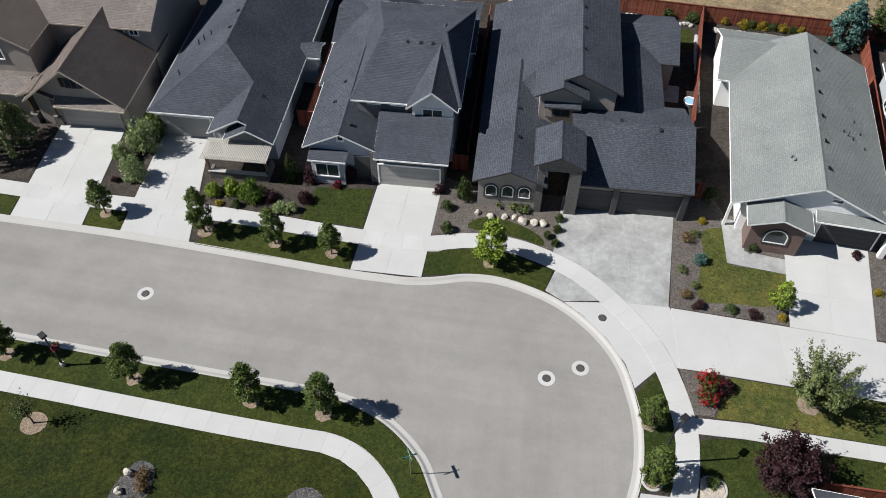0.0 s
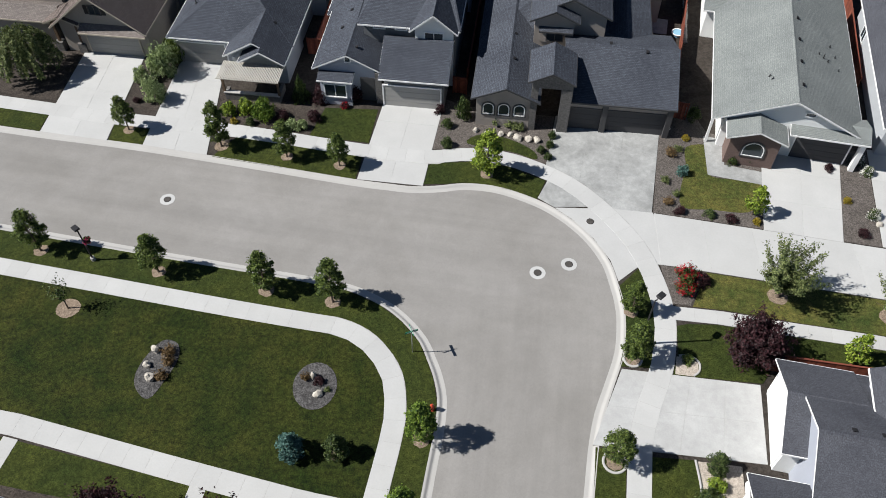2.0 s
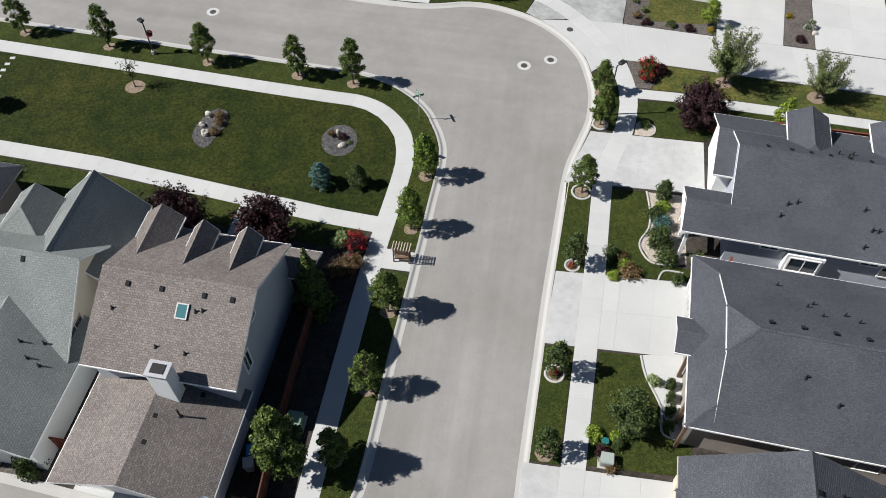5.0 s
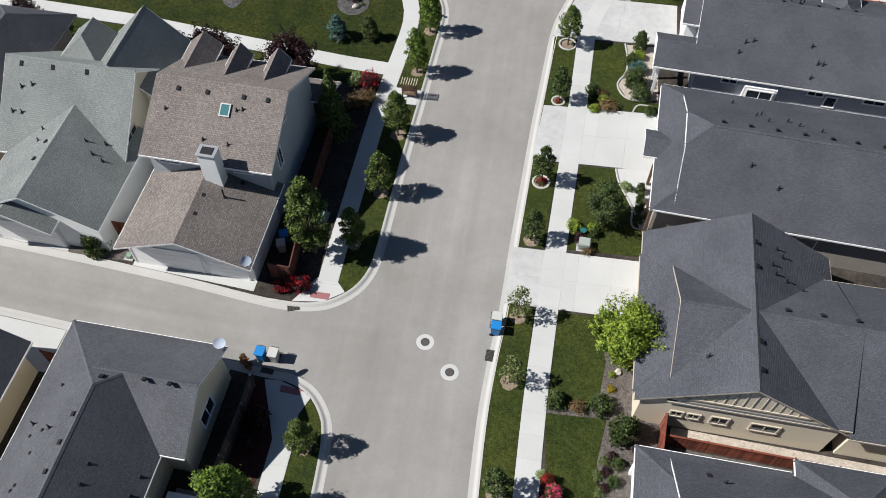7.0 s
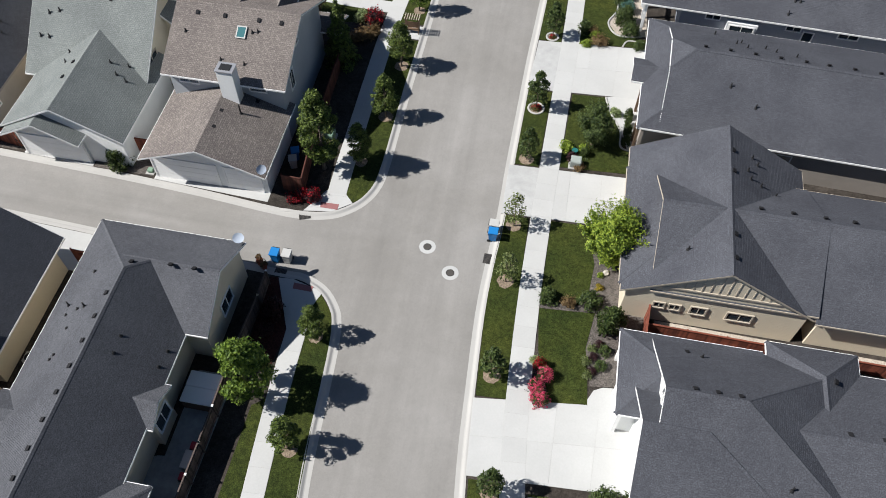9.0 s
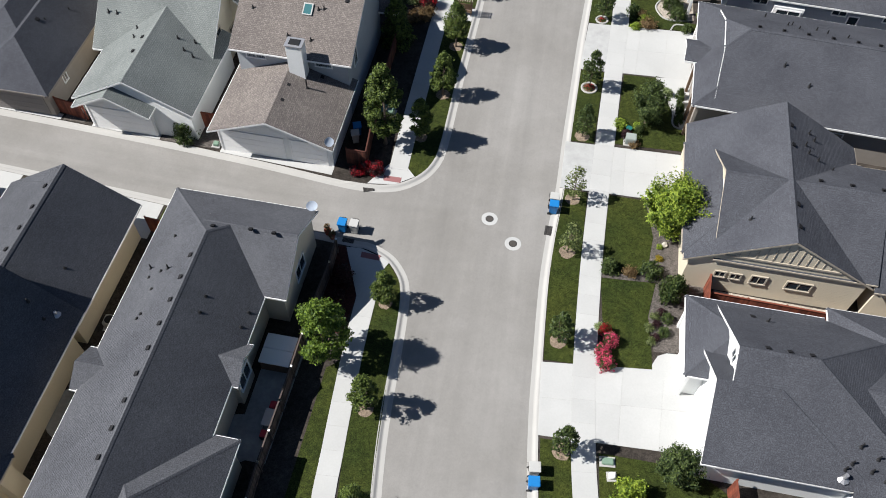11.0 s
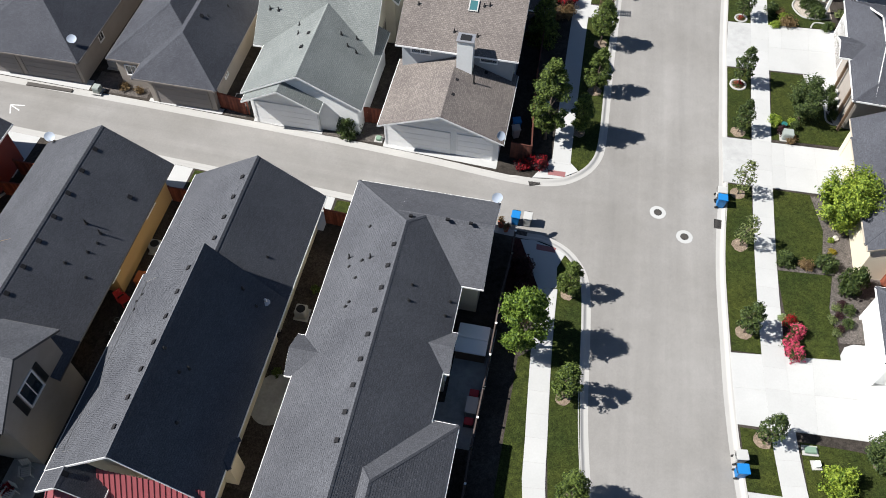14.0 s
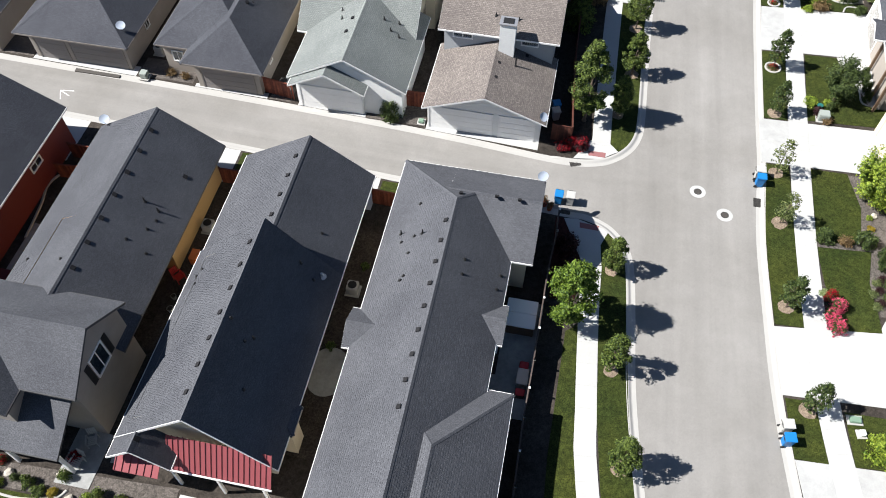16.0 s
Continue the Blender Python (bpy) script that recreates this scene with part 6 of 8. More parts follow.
def crown_points(shape, r, h, n, seed):
    """Leaf places and outward ways for a crown of radius r and height h that starts at z = 0."""
    rng = np.random.default_rng(seed)
    if shape == "cone":
        z = 1 - np.sqrt(rng.uniform(0.0, 1, n))
        a = rng.uniform(0, math.tau, n)
        tier = 0.82 + 0.18 * np.cos(z * 26 + rng.normal(0, 0.3, n))
        lump = 1 + 0.14 * np.sin(5 * a + 9 * z) + 0.08 * np.sin(9 * a - 14 * z)
        rr = r * (1 - z) ** 0.85 * tier * lump * rng.uniform(0.55, 1.0, n) ** 0.5 + 0.02
        p = np.stack([rr * np.cos(a), rr * np.sin(a), z * h], 1)
        o = np.stack([np.cos(a), np.sin(a), 0.5 + 0 * a], 1)
        return p, o
    if shape == "burst":
        p, o = crown_points("vase", r * 1.08, h * 1.05, n // 2, seed)
        q, w = crown_points("ball", r * 0.92, h * 0.95, n - n // 2, seed + 1)
        return np.concatenate([p, q]), np.concatenate([o, w])
    if shape == "weep":
        k = 130
        a, rr0 = rng.uniform(0, math.tau, k), np.sqrt(rng.uniform(0, 1, k)) * r
        which, t = rng.integers(0, k, n), rng.uniform(0, 1, n)
        rad = rr0[which] * (0.75 + 0.3 * t)
        top = h * (1 - 0.45 * (rr0[which] / r) ** 2)
        p = np.stack([rad * np.cos(a[which]), rad * np.sin(a[which]), top * (1 - 0.75 * t)], 1) + rng.normal(0, 0.07, (n, 3))
        return p, np.stack([np.cos(a[which]), np.sin(a[which]), 0.3 + 0 * t], 1)
    if shape == "vase":
        k = 70
        a, lean = rng.uniform(0, math.tau, k), np.sqrt(rng.uniform(0.02, 1, k))
        length = rng.uniform(0.7, 1.1, k)
        which, t = rng.integers(0, k, n), rng.uniform(0.15, 1, n) ** 0.7
        rad = r * lean[which] * t ** 1.2 * length[which]
        z = h * t * length[which] * (1 - 0.45 * lean[which] ** 2)
        p = np.stack([rad * np.cos(a[which]), rad * np.sin(a[which]), z], 1) + rng.normal(0, 0.06 + 0.02 * r, (n, 3))
        return p, np.stack([np.cos(a[which]), np.sin(a[which]), 0.5 + 0 * t], 1)
    k = 84 if shape == "oval" else 34
    c, rad = [], []
    for i in range(k):
        z = rng.uniform(0.06, 0.97)
        if shape == "oval":
            w = 0.84 * math.sin(math.pi * min(1, z ** 0.62)) ** 0.8
        else:
            w = 0.70 * math.sqrt(max(0.02, 1 - (2 * z - 1) ** 2)) if shape == "ball" else 0.74 * math.sqrt(max(0.02, 1 - z * z))
        ang, q = rng.uniform(0, math.tau), math.sqrt(rng.uniform(0.15, 1)) * w
        c.append((q * r * math.cos(ang), q * r * math.sin(ang), z * h))
        rad.append(rng.uniform(0.12, 0.25) * r if shape == "oval" else rng.uniform(0.15, 0.30) * r * 1.2)
    c, rad = np.array(c), np.array(rad)
    w = rng.integers(0, k, n)
    d = rng.normal(0, 1, (n, 3))
    d /= np.linalg.norm(d, axis=1)[:, None]
    p = c[w] + d * (rad[w] * rng.uniform(0.3, 1.0, n) ** 0.5 * (1 + 0.7 * rng.uniform(0, 1, n) ** 5))[:, None] * np.array([1, 1, 0.9])
    p[:, 2] = np.maximum(p[:, 2], 0.02)
    return p, d


def limb(bm, a, b, r0, r1, n=7):
    a, b = Vector(a), Vector(b)
    m = (b - a).to_track_quat("Z", "Y").to_matrix().to_4x4()
    cone(bm, r0, r1, 0, (b - a).length, n, m=Matrix.Translation(a) @ m)


def tree(label, r, h, clear, shape, material, n, leaf, seed, trunk=0.07, stake=False):
    """A tree at the origin: tapered trunk with limbs, and a crown of leaves. Returns it for copying."""
    rng = random.Random(seed)
    root = thing("tree", (0, 0, 0), 0, label, "tree")
    bm = bmesh.new()
    lean = Vector((rng.uniform(-0.06, 0.06), rng.uniform(-0.06, 0.06), 0))
    top = Vector((0, 0, clear + (h - clear) * 0.7)) + lean * h
    fork = Vector((0, 0, clear)) + lean * clear
    cone(bm, trunk * 1.7, trunk * 1.05, -0.05, 0.18, 9)
    limb(bm, (0, 0, 0.15), fork, trunk * 1.05, trunk * 0.85, 9)
    limb(bm, fork, top, trunk * 0.85, trunk * 0.2)
    for i in range(9):
        t = rng.uniform(0.0, 0.75)
        a = fork.lerp(top, t)
        ang = i * 2.4 + rng.uniform(-0.4, 0.4)
        reach = r * rng.uniform(0.5, 0.85) * (1 - 0.5 * t)
        b = a + Vector((math.cos(ang) * reach, math.sin(ang) * reach, reach * rng.uniform(0.4, 0.9)))
        limb(bm, a, b, trunk * 0.42 * (1 - 0.5 * t), trunk * 0.1, 5)
        limb(bm, a.lerp(b, 0.55), a.lerp(b, 0.6) + Vector((math.cos(ang + 1) * reach * 0.4, math.sin(ang + 1) * reach * 0.4, reach * 0.35)), trunk * 0.18, trunk * 0.06, 4)
    part("trunk", bm, BARK, root)
    p, o = crown_points(shape, r, h - clear + 0.25, n, seed)
    p[:, 2] += clear - 0.25
    crown = new("crown", leaf_mesh("crown", p, o, leaf, material, seed))
    crown.parent = root
    return root


def put_trees(first, rows, rng):
    """The first tree goes to the first row; copies go to the others. Rows: x, y, size."""
    for i, (x, y, s) in enumerate(rows):
        m = Matrix.Translation((x, y, LAWN_Z - 0.01)) @ Matrix.Rotation(rng.uniform(0, 6.28), 4, "Z") @ Matrix.Diagonal((s, s, s * rng.uniform(0.94, 1.06), 1))
        if i == 0:
            first.matrix_basis = m
        else:
            copy_thing(first, m)


rng = random.Random(4)
STREET = "young green maple street tree in a mulch ring"
kinds = [tree(STREET, 1.22, 4.7, 1.1, "oval", LEAF, 6600, 0.080, 11 + i) for i in range(3)]
for k in kinds:
    tagged(k, group="street trees along the kerb")
STREET_ROWS = [(-37.7, 30.9, 0.95), (-29.6, 28.9, 1.0), (-20.4, 26.8, 0.95), (-12.3, 25.05, 1.05), (-7.45, 23.95, 1.02), (-3.6, 1.0, 1.07), (-4.65, -4.85, 1.05), (-6.35, -9.6, 0.9),
               (-26.1, 42.0, 0.9), (-17.9, 39.9, 1.08), (-12.3, 38.6, 0.92), (-7.9, 37.5, 0.88), (-8.45, -24.65, 0.9), (-9.3, -32.3, 0.92), (-9.5, -38.8, 0.95), (13.6, 22.8, 0.85), (13.1, 19.0, 0.95), (10.8, 11.7, 0.98)]
for i, k in enumerate(kinds):
    put_trees(k, STREET_ROWS[i::3], rng)
fresh = tree("young yellow-green maple street tree in a mulch ring", 1.22, 4.7, 1.0, "oval", LEAF_FRESH, 6000, 0.082, 17)
tagged(fresh, group="street trees along the kerb")
FRESH_ROWS = [(-1.15, 13.35, 0.98), (-2.2, 8.15, 0.97)]
put_trees(fresh, FRESH_ROWS, rng)
slim = tree("slender young street tree with thin grey-green leaves", 0.95, 3.7, 0.9, "oval", LEAF_DEEP, 1500, 0.10, 31, 0.05)
tagged(slim, group="street trees along the kerb")
put_trees(slim, [(9.4, 4.8, 1.0), (7.4, -3.8, 1.08), (6.3, -9.2, 0.95), (3.0, -27.4, 1.0), (2.6, -34.9, 0.95)], rng)
thin = tree("sparse young street tree with few leaves", 0.9, 3.6, 0.9, "oval", LEAF_WILLOW, 620, 0.09, 33, 0.045)
put_trees(thin, [(5.0, -15.55, 1.05), (4.2, -20.3, 0.95)], rng)
lean_tree = tree("nearly bare young tree on the lawn", 1.0, 3.9, 1.0, "vase", LEAF_DEEP, 260, 0.09, 35, 0.05)
put_trees(lean_tree, [(-26.1, 23.65, 1.0)], rng)
put_trees(tree("dense bright green maple beside the pavement", 1.45, 5.0, 0.9, "oval", LEAF_LIME, 4200, 0.11, 37, 0.09), [(4.1, 36.4, 1.0)], rng)
put_trees(tree("tall green tree between fence and pavement", 1.75, 8.1, 1.5, "oval", LEAF, 12000, 0.10, 39, 0.13), [(-9.1, -10.2, 1.0)], rng)
put_trees(tree("leafy green maple between fence and pavement", 1.95, 6.8, 1.4, "oval", LEAF_FRESH, 12000, 0.10, 40, 0.12), [(-11.9, -28.8, 1.0)], rng)
put_trees(tree("broad yellow-green maple in a front garden", 2.1, 4.9, 0.8, "burst", LEAF_LIME, 24000, 0.085, 41, 0.13), [(11.2, -18.45, 1.12)], rng)
put_trees(tree("dark green ornamental tree in a front garden", 1.6, 4.3, 0.5, "burst", LEAF_DEEP, 8000, 0.09, 43, 0.1), [(11.5, -7.6, 1.0), (9.0, -36.4, 0.9)], rng)
put_trees(tree("airy willow with upswept grey-green branches", 2.6, 5.6, 0.6, "vase", LEAF_WILLOW, 9500, 0.09, 45, 0.12), [(24.3, 24.0, 1.0), (31.7, 22.1, 0.85)], rng)
put_trees(tree("purple-leaved plum tree on the lawn", 2.35, 4.5, 0.5, "burst", LEAF_PURPLE, 13000, 0.105, 47, 0.12), [(20.9, 18.9, 0.98), (-18.9, 7.4, 1.1), (-12.3, 6.4, 1.12), (-36.0, 13.4, 0.7), (43.5, 18.0, 0.8)], rng)
put_trees(tree("small leaning lime-green tree", 0.95, 3.0, 0.8, "oval", LEAF_LIME, 1500, 0.10, 49, 0.05), [(24.5, 31.8, 1.0), (27.7, 18.5, 1.0)], rng)
put_trees(tree("weeping willow with hanging foliage", 3.0, 4.6, 0.9, "weep", LEAF_WILLOW, 13000, 0.10, 51, 0.14), [(-36.5, 49.6, 1.05)], rng)
put_trees(tree("small silvery blue spruce in the lawn", 1.05, 2.5, 0.1, "oval", LEAF_BLUE, 4000, 0.08, 53, 0.07), [(-9.2, 12.5, 1.0), (-37.9, 21.2, 1.3), (40.0, 63.0, 1.9)], rng)
put_trees(tree("small rounded dark green spruce", 1.0, 2.6, 0.1, "oval", LEAF_DEEP, 4000, 0.08, 55, 0.07), [(-6.4, 12.4, 0.95), (16.9, 11.2, 0.85)], rng)
put_trees(tree("tall ragged evergreen against the house", 1.5, 6.6, 0.3, "cone", LEAF, 6000, 0.11, 57, 0.12), [(-8.6, 1.6, 1.0)], rng)
put_trees(tree("green broadleaf tree behind the fence", 2.0, 4.5, 0.8, "ball", LEAF_DEEP, 4500, 0.13, 59, 0.1), [(44.2, 64.2, 1.0)], rng)

SHRUBS = {}


def shrub(x, y, r, h, material, label, shape="dome", blossom=None, name="shrub", density=1.0):
    """A shrub of small leaves, with blossom as a part where it flowers."""
    big = r > 1.0
    key = (material.name, shape, blossom.name if blossom else "", int(x * 7) % 2, big)
    if key not in SHRUBS:
        n = int((2600 if big else 1200) * density)
        seed = len(SHRUBS) + 200
        p, o = crown_points(shape, 1.0, 1.0, n, seed)
        foliage = leaf_mesh("foliage", p, o, 0.07 if big else 0.1, material, seed)
        flowers = None
        if blossom:
            q, o = crown_points(shape, 1.06, 1.07, 800, seed + 1)
            flowers = leaf_mesh("blossom", q, o, 0.085, blossom, seed + 1)
        SHRUBS[key] = (foliage, flowers)
    foliage, flowers = SHRUBS[key]
    root = thing(name, (x, y, LAWN_Z - 0.02), (x * 77 + y * 31) % 360, label, "flowering shrub" if blossom else "shrub")
    root.scale = (r, r, h)
    ob = new("foliage", foliage)
    ob.parent = root
    if flowers:
        fl = new("blossom", flowers)
        fl.parent = root
    return root


GREEN_BUSH, DARK_BUSH = "rounded green garden shrub in the bed", "low dark green shrub in the bed"
for x, y, r, h in ((-24.4, 49.2, 1.65, 2.8), (-24.6, 45.8, 1.25, 2.0), (-26.2, 48.2, 0.9, 1.5)):
    shrub(x, y, r, h, LEAF_SILVER, "large grey-green shrub between two driveways", "ball")
for x, y, r, h in ((-23.8, 51.3, 1.15, 2.3),):
    shrub(x, y, r, h, LEAF, GREEN_BUSH, "ball")
for x, y, r, h in ((-17.9, 44.0, 0.8, 1.1), (-16.4, 44.2, 0.9, 1.2)):
    shrub(x, y, r, h, LEAF_LIME, "yellow-green spreading garden shrub")
shrub(-14.75, 43.5, 1.15, 1.9, LEAF_FRESH, "upright yellow-green shrub before the patio wall", "oval")
shrub(-11.8, 45.8, 0.9, 2.6, LEAF_DEEP, "small dark blue-green conifer in the bed", "cone")
for x, y, r, h in ((2.4, 43.2, 0.75, 2.0), (0.9, 39.7, 0.6, 0.8), (7.0, -21.7, 0.8, 0.9), (10.8, -8.8, 0.5, 0.7), (16.2, 5.2, 0.95, 1.0), (16.7, 3.4, 0.6, 0.7), (22.2, 42.8, 0.7, 1.0), (9.8, 40.6, 0.42, 0.6), (9.5, 39.5, 0.42, 0.6), (8.7, 38.9, 0.42, 0.6), (9.2, 38.1, 0.42, 0.6), (24.2, 37.3, 0.5, 0.6), (21.1, 31.7, 0.55, 0.5), (10.4, -25.7, 0.5, 0.6), (10.0, -26.8, 0.5, 0.6), (12.2, 5.7, 0.75, 0.9), (-24.5, -9.95, 1.15, 1.6), (15.2, -10.4, 0.5, 0.6), (26.2, 67.2, 0.9, 0.9), (24.1, 68.2, 0.9, 1.0)):
    shrub(x, y, r, h, LEAF_DEEP, GREEN_BUSH)
for x, y, r, h in ((15.9, 6.8, 1.15, 1.5), (16.0, 9.2, 0.8, 1.0), (26.0, 37.8, 0.95, 1.2), (9.8, -22.0, 0.95, 1.0), (1.0, 42.1, 0.6, 0.7), (-15.9, 42.6, 0.5, 0.6)):
    shrub(x, y, r, h, LEAF_DEEP, DARK_BUSH)
shrub(10.9, -24.0, 1.15, 2.4, LEAF_DEEP, "dense blue-green upright juniper", "oval")
for x, y, r, h in ((13.1, 4.7, 0.6, 0.6), (12.2, 3.8, 0.55, 0.5), (9.5, -8.0, 0.65, 0.6), (10.8, -8.2, 0.5, 0.5), (10.8, -19.8, 0.3, 0.3), (16.7, 10.0, 0.7, 0.7), (6.3, -37.6, 1.2, 1.6)):
    shrub(x, y, r, h, LEAF_LIME, "bright lime-green low shrub")
for x, y, r, h in ((10.6, -20.8, 0.35, 0.3), (-17.3, 42.8, 0.42, 0.4), (24.6, 30.9, 0.4, 0.45), (21.0, 40.2, 0.42, 0.45), (31.1, 66.3, 0.7, 0.8), (32.9, 66.0, 0.7, 0.8), (34.9, 65.6, 0.75, 0.8), (36.5, 65.2, 0.6, 0.7), (29.4, 66.9, 0.6, 0.8), (32.3, 33.0, 0.4, 0.4)):
    shrub(x, y, r, h, LEAF_GOLD, "golden-leaved mounded shrub in the bed")
for x, y, r, h in ((31.9, 66.1, 0.6, 0.7), (33.9, 65.8, 0.6, 0.7), (35.8, 65.4, 0.6, 0.6)):
    shrub(x, y, r, h, LEAF_DEEP, DARK_BUSH)
for x, y, r, h in ((13.3, 4.0, 0.95, 0.8), (13.0, 5.5, 0.5, 0.6), (8.4, -22.1, 0.65, 0.7), (19.4, 38.4, 0.6, 0.7), (18.2, 33.1, 0.55, 0.55), (-6.2, 4.6, 1.1, 1.2), (-7.4, 4.2, 0.9, 1.0), (-18.2, 19.9, 0.6, 0.7), (-18.1, 19.1, 0.55, 0.6), (-18.35, 18.0, 0.55, 0.6), (-8.8, 17.8, 0.4, 0.6), (10.2, -10.2, 0.55, 0.6), (-41.9, -5.9, 0.5, 0.5), (-43.2, -5.5, 0.6, 0.5)):
    shrub(x, y, r, h, LEAF_RUST, "straw-brown tufted clump of ornamental grass", "vase", density=0.8)
for x, y, r, h in ((5.1, 42.5, 0.8, 0.8), (6.4, 42.0, 0.8, 0.8), (7.1, 41.7, 0.7, 0.7), (9.6, -25.5, 0.45, 0.4), (9.1, -26.4, 0.45, 0.4), (9.1, -27.4, 0.45, 0.4), (18.4, 35.4, 0.5, 0.5), (19.0, 33.9, 0.45, 0.5), (20.1, 38.9, 0.5, 0.5), (18.4, 5.2, 0.8, 0.7), (-7.3, 16.9, 0.3, 0.3)):
    shrub(x, y, r, h, LEAF_WILLOW, "spiky green tufted grass clump", "vase", density=0.8)
for x, y, r, h in ((18.9, 32.1, 0.55, 0.5), (22.7, 31.2, 0.6, 0.5), (10.1, -25.2, 0.38, 0.35), (9.6, -26.1, 0.38, 0.35), (9.4, -27.1, 0.38, 0.35), (9.8, -9.2, 0.6, 0.6), (-7.0, 45.7, 1.0, 1.2), (-9.9, 45.6, 1.1, 1.3), (-10.4, 43.1, 0.75, 0.9), (-13.2, 43.3, 0.75, 0.7), (-26.2, 45.6, 0.42, 0.45), (0.4, 43.9, 0.6, 0.7), (31.9, 36.5, 0.5, 0.5), (32.4, 29.6, 0.6, 0.5), (-7.9, 17.5, 0.45, 0.4)):
    shrub(x, y, r, h, LEAF_PURPLE, "dark burgundy barberry shrub in the bed")
for x, y, r, h in ((19.9, 36.2, 0.6, 0.8), (16.3, 8.2, 0.95, 0.9)):
    shrub(x, y, r, h, LEAF_BLUE, "globe-shaped silvery blue spruce shrub", "ball")
for x, y, r, h in ((-12.3, 42.1, 0.75, 0.8), (-11.4, 41.95, 0.72, 0.8), (-7.2, 6.9, 0.9, 0.9), (13.7, -4.4, 0.6, 0.6)):
    shrub(x, y, r, h, LEAF_SILVER, "pale silvery-green mounded shrub in the bed")
for i, (x, y) in enumerate(((14.7, -4.8), (14.55, -5.7), (14.35, -6.6), (14.1, -7.6))):
    shrub(x, y, 0.45, 0.9, LEAF_DEEP, "clipped dark green hedge ball in a row")
for x, y, r, h in ((18.0, 25.6, 0.95, 1.3), (17.7, 24.5, 0.85, 1.1)):
    shrub(x, y, r, h, LEAF_DEEP, "tall rose bush dotted with bright red flowers", "vase", PETAL_RED, density=0.9)
for x, y, r, h, petals in ((-6.0, 6.4, 1.05, 1.2, PETAL_RED), (-9.7, -13.2, 0.75, 0.8, PETAL_RED), (-10.4, -13.1, 0.7, 0.8, PETAL_RED), (-11.1, -13.3, 0.6, 0.6, PETAL_RED), (-7.9, 44.6, 0.45, 0.5, PETAL_RED), (-41.8, -38.7, 0.5, 0.6, PETAL_RED)):
    shrub(x, y, r, h, LEAF_PURPLE, "red-flowering rose bush in full bloom", "ball", petals)
for x, y, r, petals in ((6.1, -26.7, 0.5, PETAL_RED), (6.35, -27.5, 0.72, PETAL_PINK), (5.75, -28.3, 0.7, PETAL_PINK), (5.9, -29.15, 0.75, PETAL_PINK)):
    shrub(x, y, r, 0.9, LEAF_DEEP, "pink-flowering rose bush in full bloom", "dome", petals, density=0.6)
for x, y in ((34.6, 37.3), (33.8, 31.4), (34.9, 36.0)):
    shrub(x, y, 0.6, 0.7, LEAF_DEEP, "white-flowering shrub in gravel", "dome", PETAL_WHITE)
for u, v, r in ((-34.0, -46.9, 0.5), (-31.6, -47.6, 0.6), (-29.6, -47.9, 0.6), (-26.0, -47.9, 0.45), (-24.6, -47.6, 0.45), (-36.0, -47.6, 0.5), (-40.5, -48.0, 0.6)):
    shrub(*uv(u, v), r, 0.7, LEAF, GREEN_BUSH)
for u, v in ((-21.2, -35.5), (-20.6, -29.0), (-31.0, -30.0), (-31.2, -34.5)):
    shrub(*uv(u, v), 0.4, 0.5, LEAF, GREEN_BUSH)

# mulch rings and edging
RING = layered("pale_bark_chips", (0.20, 0.155, 0.115), [(1.2, grey(0.8), grey(1.15)), (8.0, grey(0.65), grey(1.35)), (20.0, grey(0.6), grey(1.4))], bump=0.6)
for i, (x, y, s) in enumerate(STREET_ROWS + FRESH_ROWS + [(9.4, 4.8, 1), (7.4, -3.8, 1), (6.3, -9.2, 1), (3.0, -27.4, 1), (2.6, -34.9, 1), (5.0, -15.55, 1), (4.2, -20.3, 1), (-26.1, 23.65, 1.5), (4.1, 36.4, 1.0), (24.3, 24.0, 1.3), (31.7, 22.1, 1.3), (-9.2, 12.5, 0.9), (-6.4, 12.4, 0.8)]):
    r = random.Random(i)
    pts = [(x + (0.55 * s + r.uniform(-0.06, 0.06)) * math.cos(a * math.tau / 18), y + (0.55 * s + r.uniform(-0.06, 0.06)) * math.sin(a * math.tau / 18)) for a in range(18)]
    plate("mulch_ring", pts, 0.0, LAWN_Z + 0.015, RING, label="ring of pale bark chips around a tree", category="mulch")


def edging(line, label="pale concrete lawn edging strip", w=0.13, closed=False):
    line = closed_curve(line, 5) if closed else smooth_line(line, 5)
    if closed:
        line = line + [line[0]]
    bm = bmesh.new()
    sweep(bm, line, [(-w / 2, 0.0), (-w / 2, 0.13), (-w / 4, 0.15), (w / 4, 0.15), (w / 2, 0.13), (w / 2, 0.0)])
    bmesh.ops.recalc_face_normals(bm, faces=bm.faces)
    tagged(part("edging", bm, KERB, None), label, "edging", kind="structure")


edging([(15.8, 11.75), (15.75, 9.8), (15.4, 8.2), (14.5, 6.8), (14.8, 5.4), (15.7, 4.85), (17.2, 4.9)])
edging([(13.2, -2.5), (13.3, -4), (13.9, -6.2), (13.75, -8.0), (15.4, -8.5)])
edging([(16.25, 19.2), (17.0, 19.15), (17.5, 18.65), (17.4, 18.0), (16.9, 17.6)])
bed([(16.1, 19.15), (16.95, 19.1), (17.45, 18.6), (17.35, 18.0), (16.9, 17.6), (15.75, 17.8)], PALE_GRAVEL, "small corner bed of pale gravel", z=0.072)
shrub(16.7, 18.8, 0.5, 0.6, LEAF, GREEN_BUSH)
edging([(15.3, 3.5), (15.9, 4.3), (17.2, 4.1)])
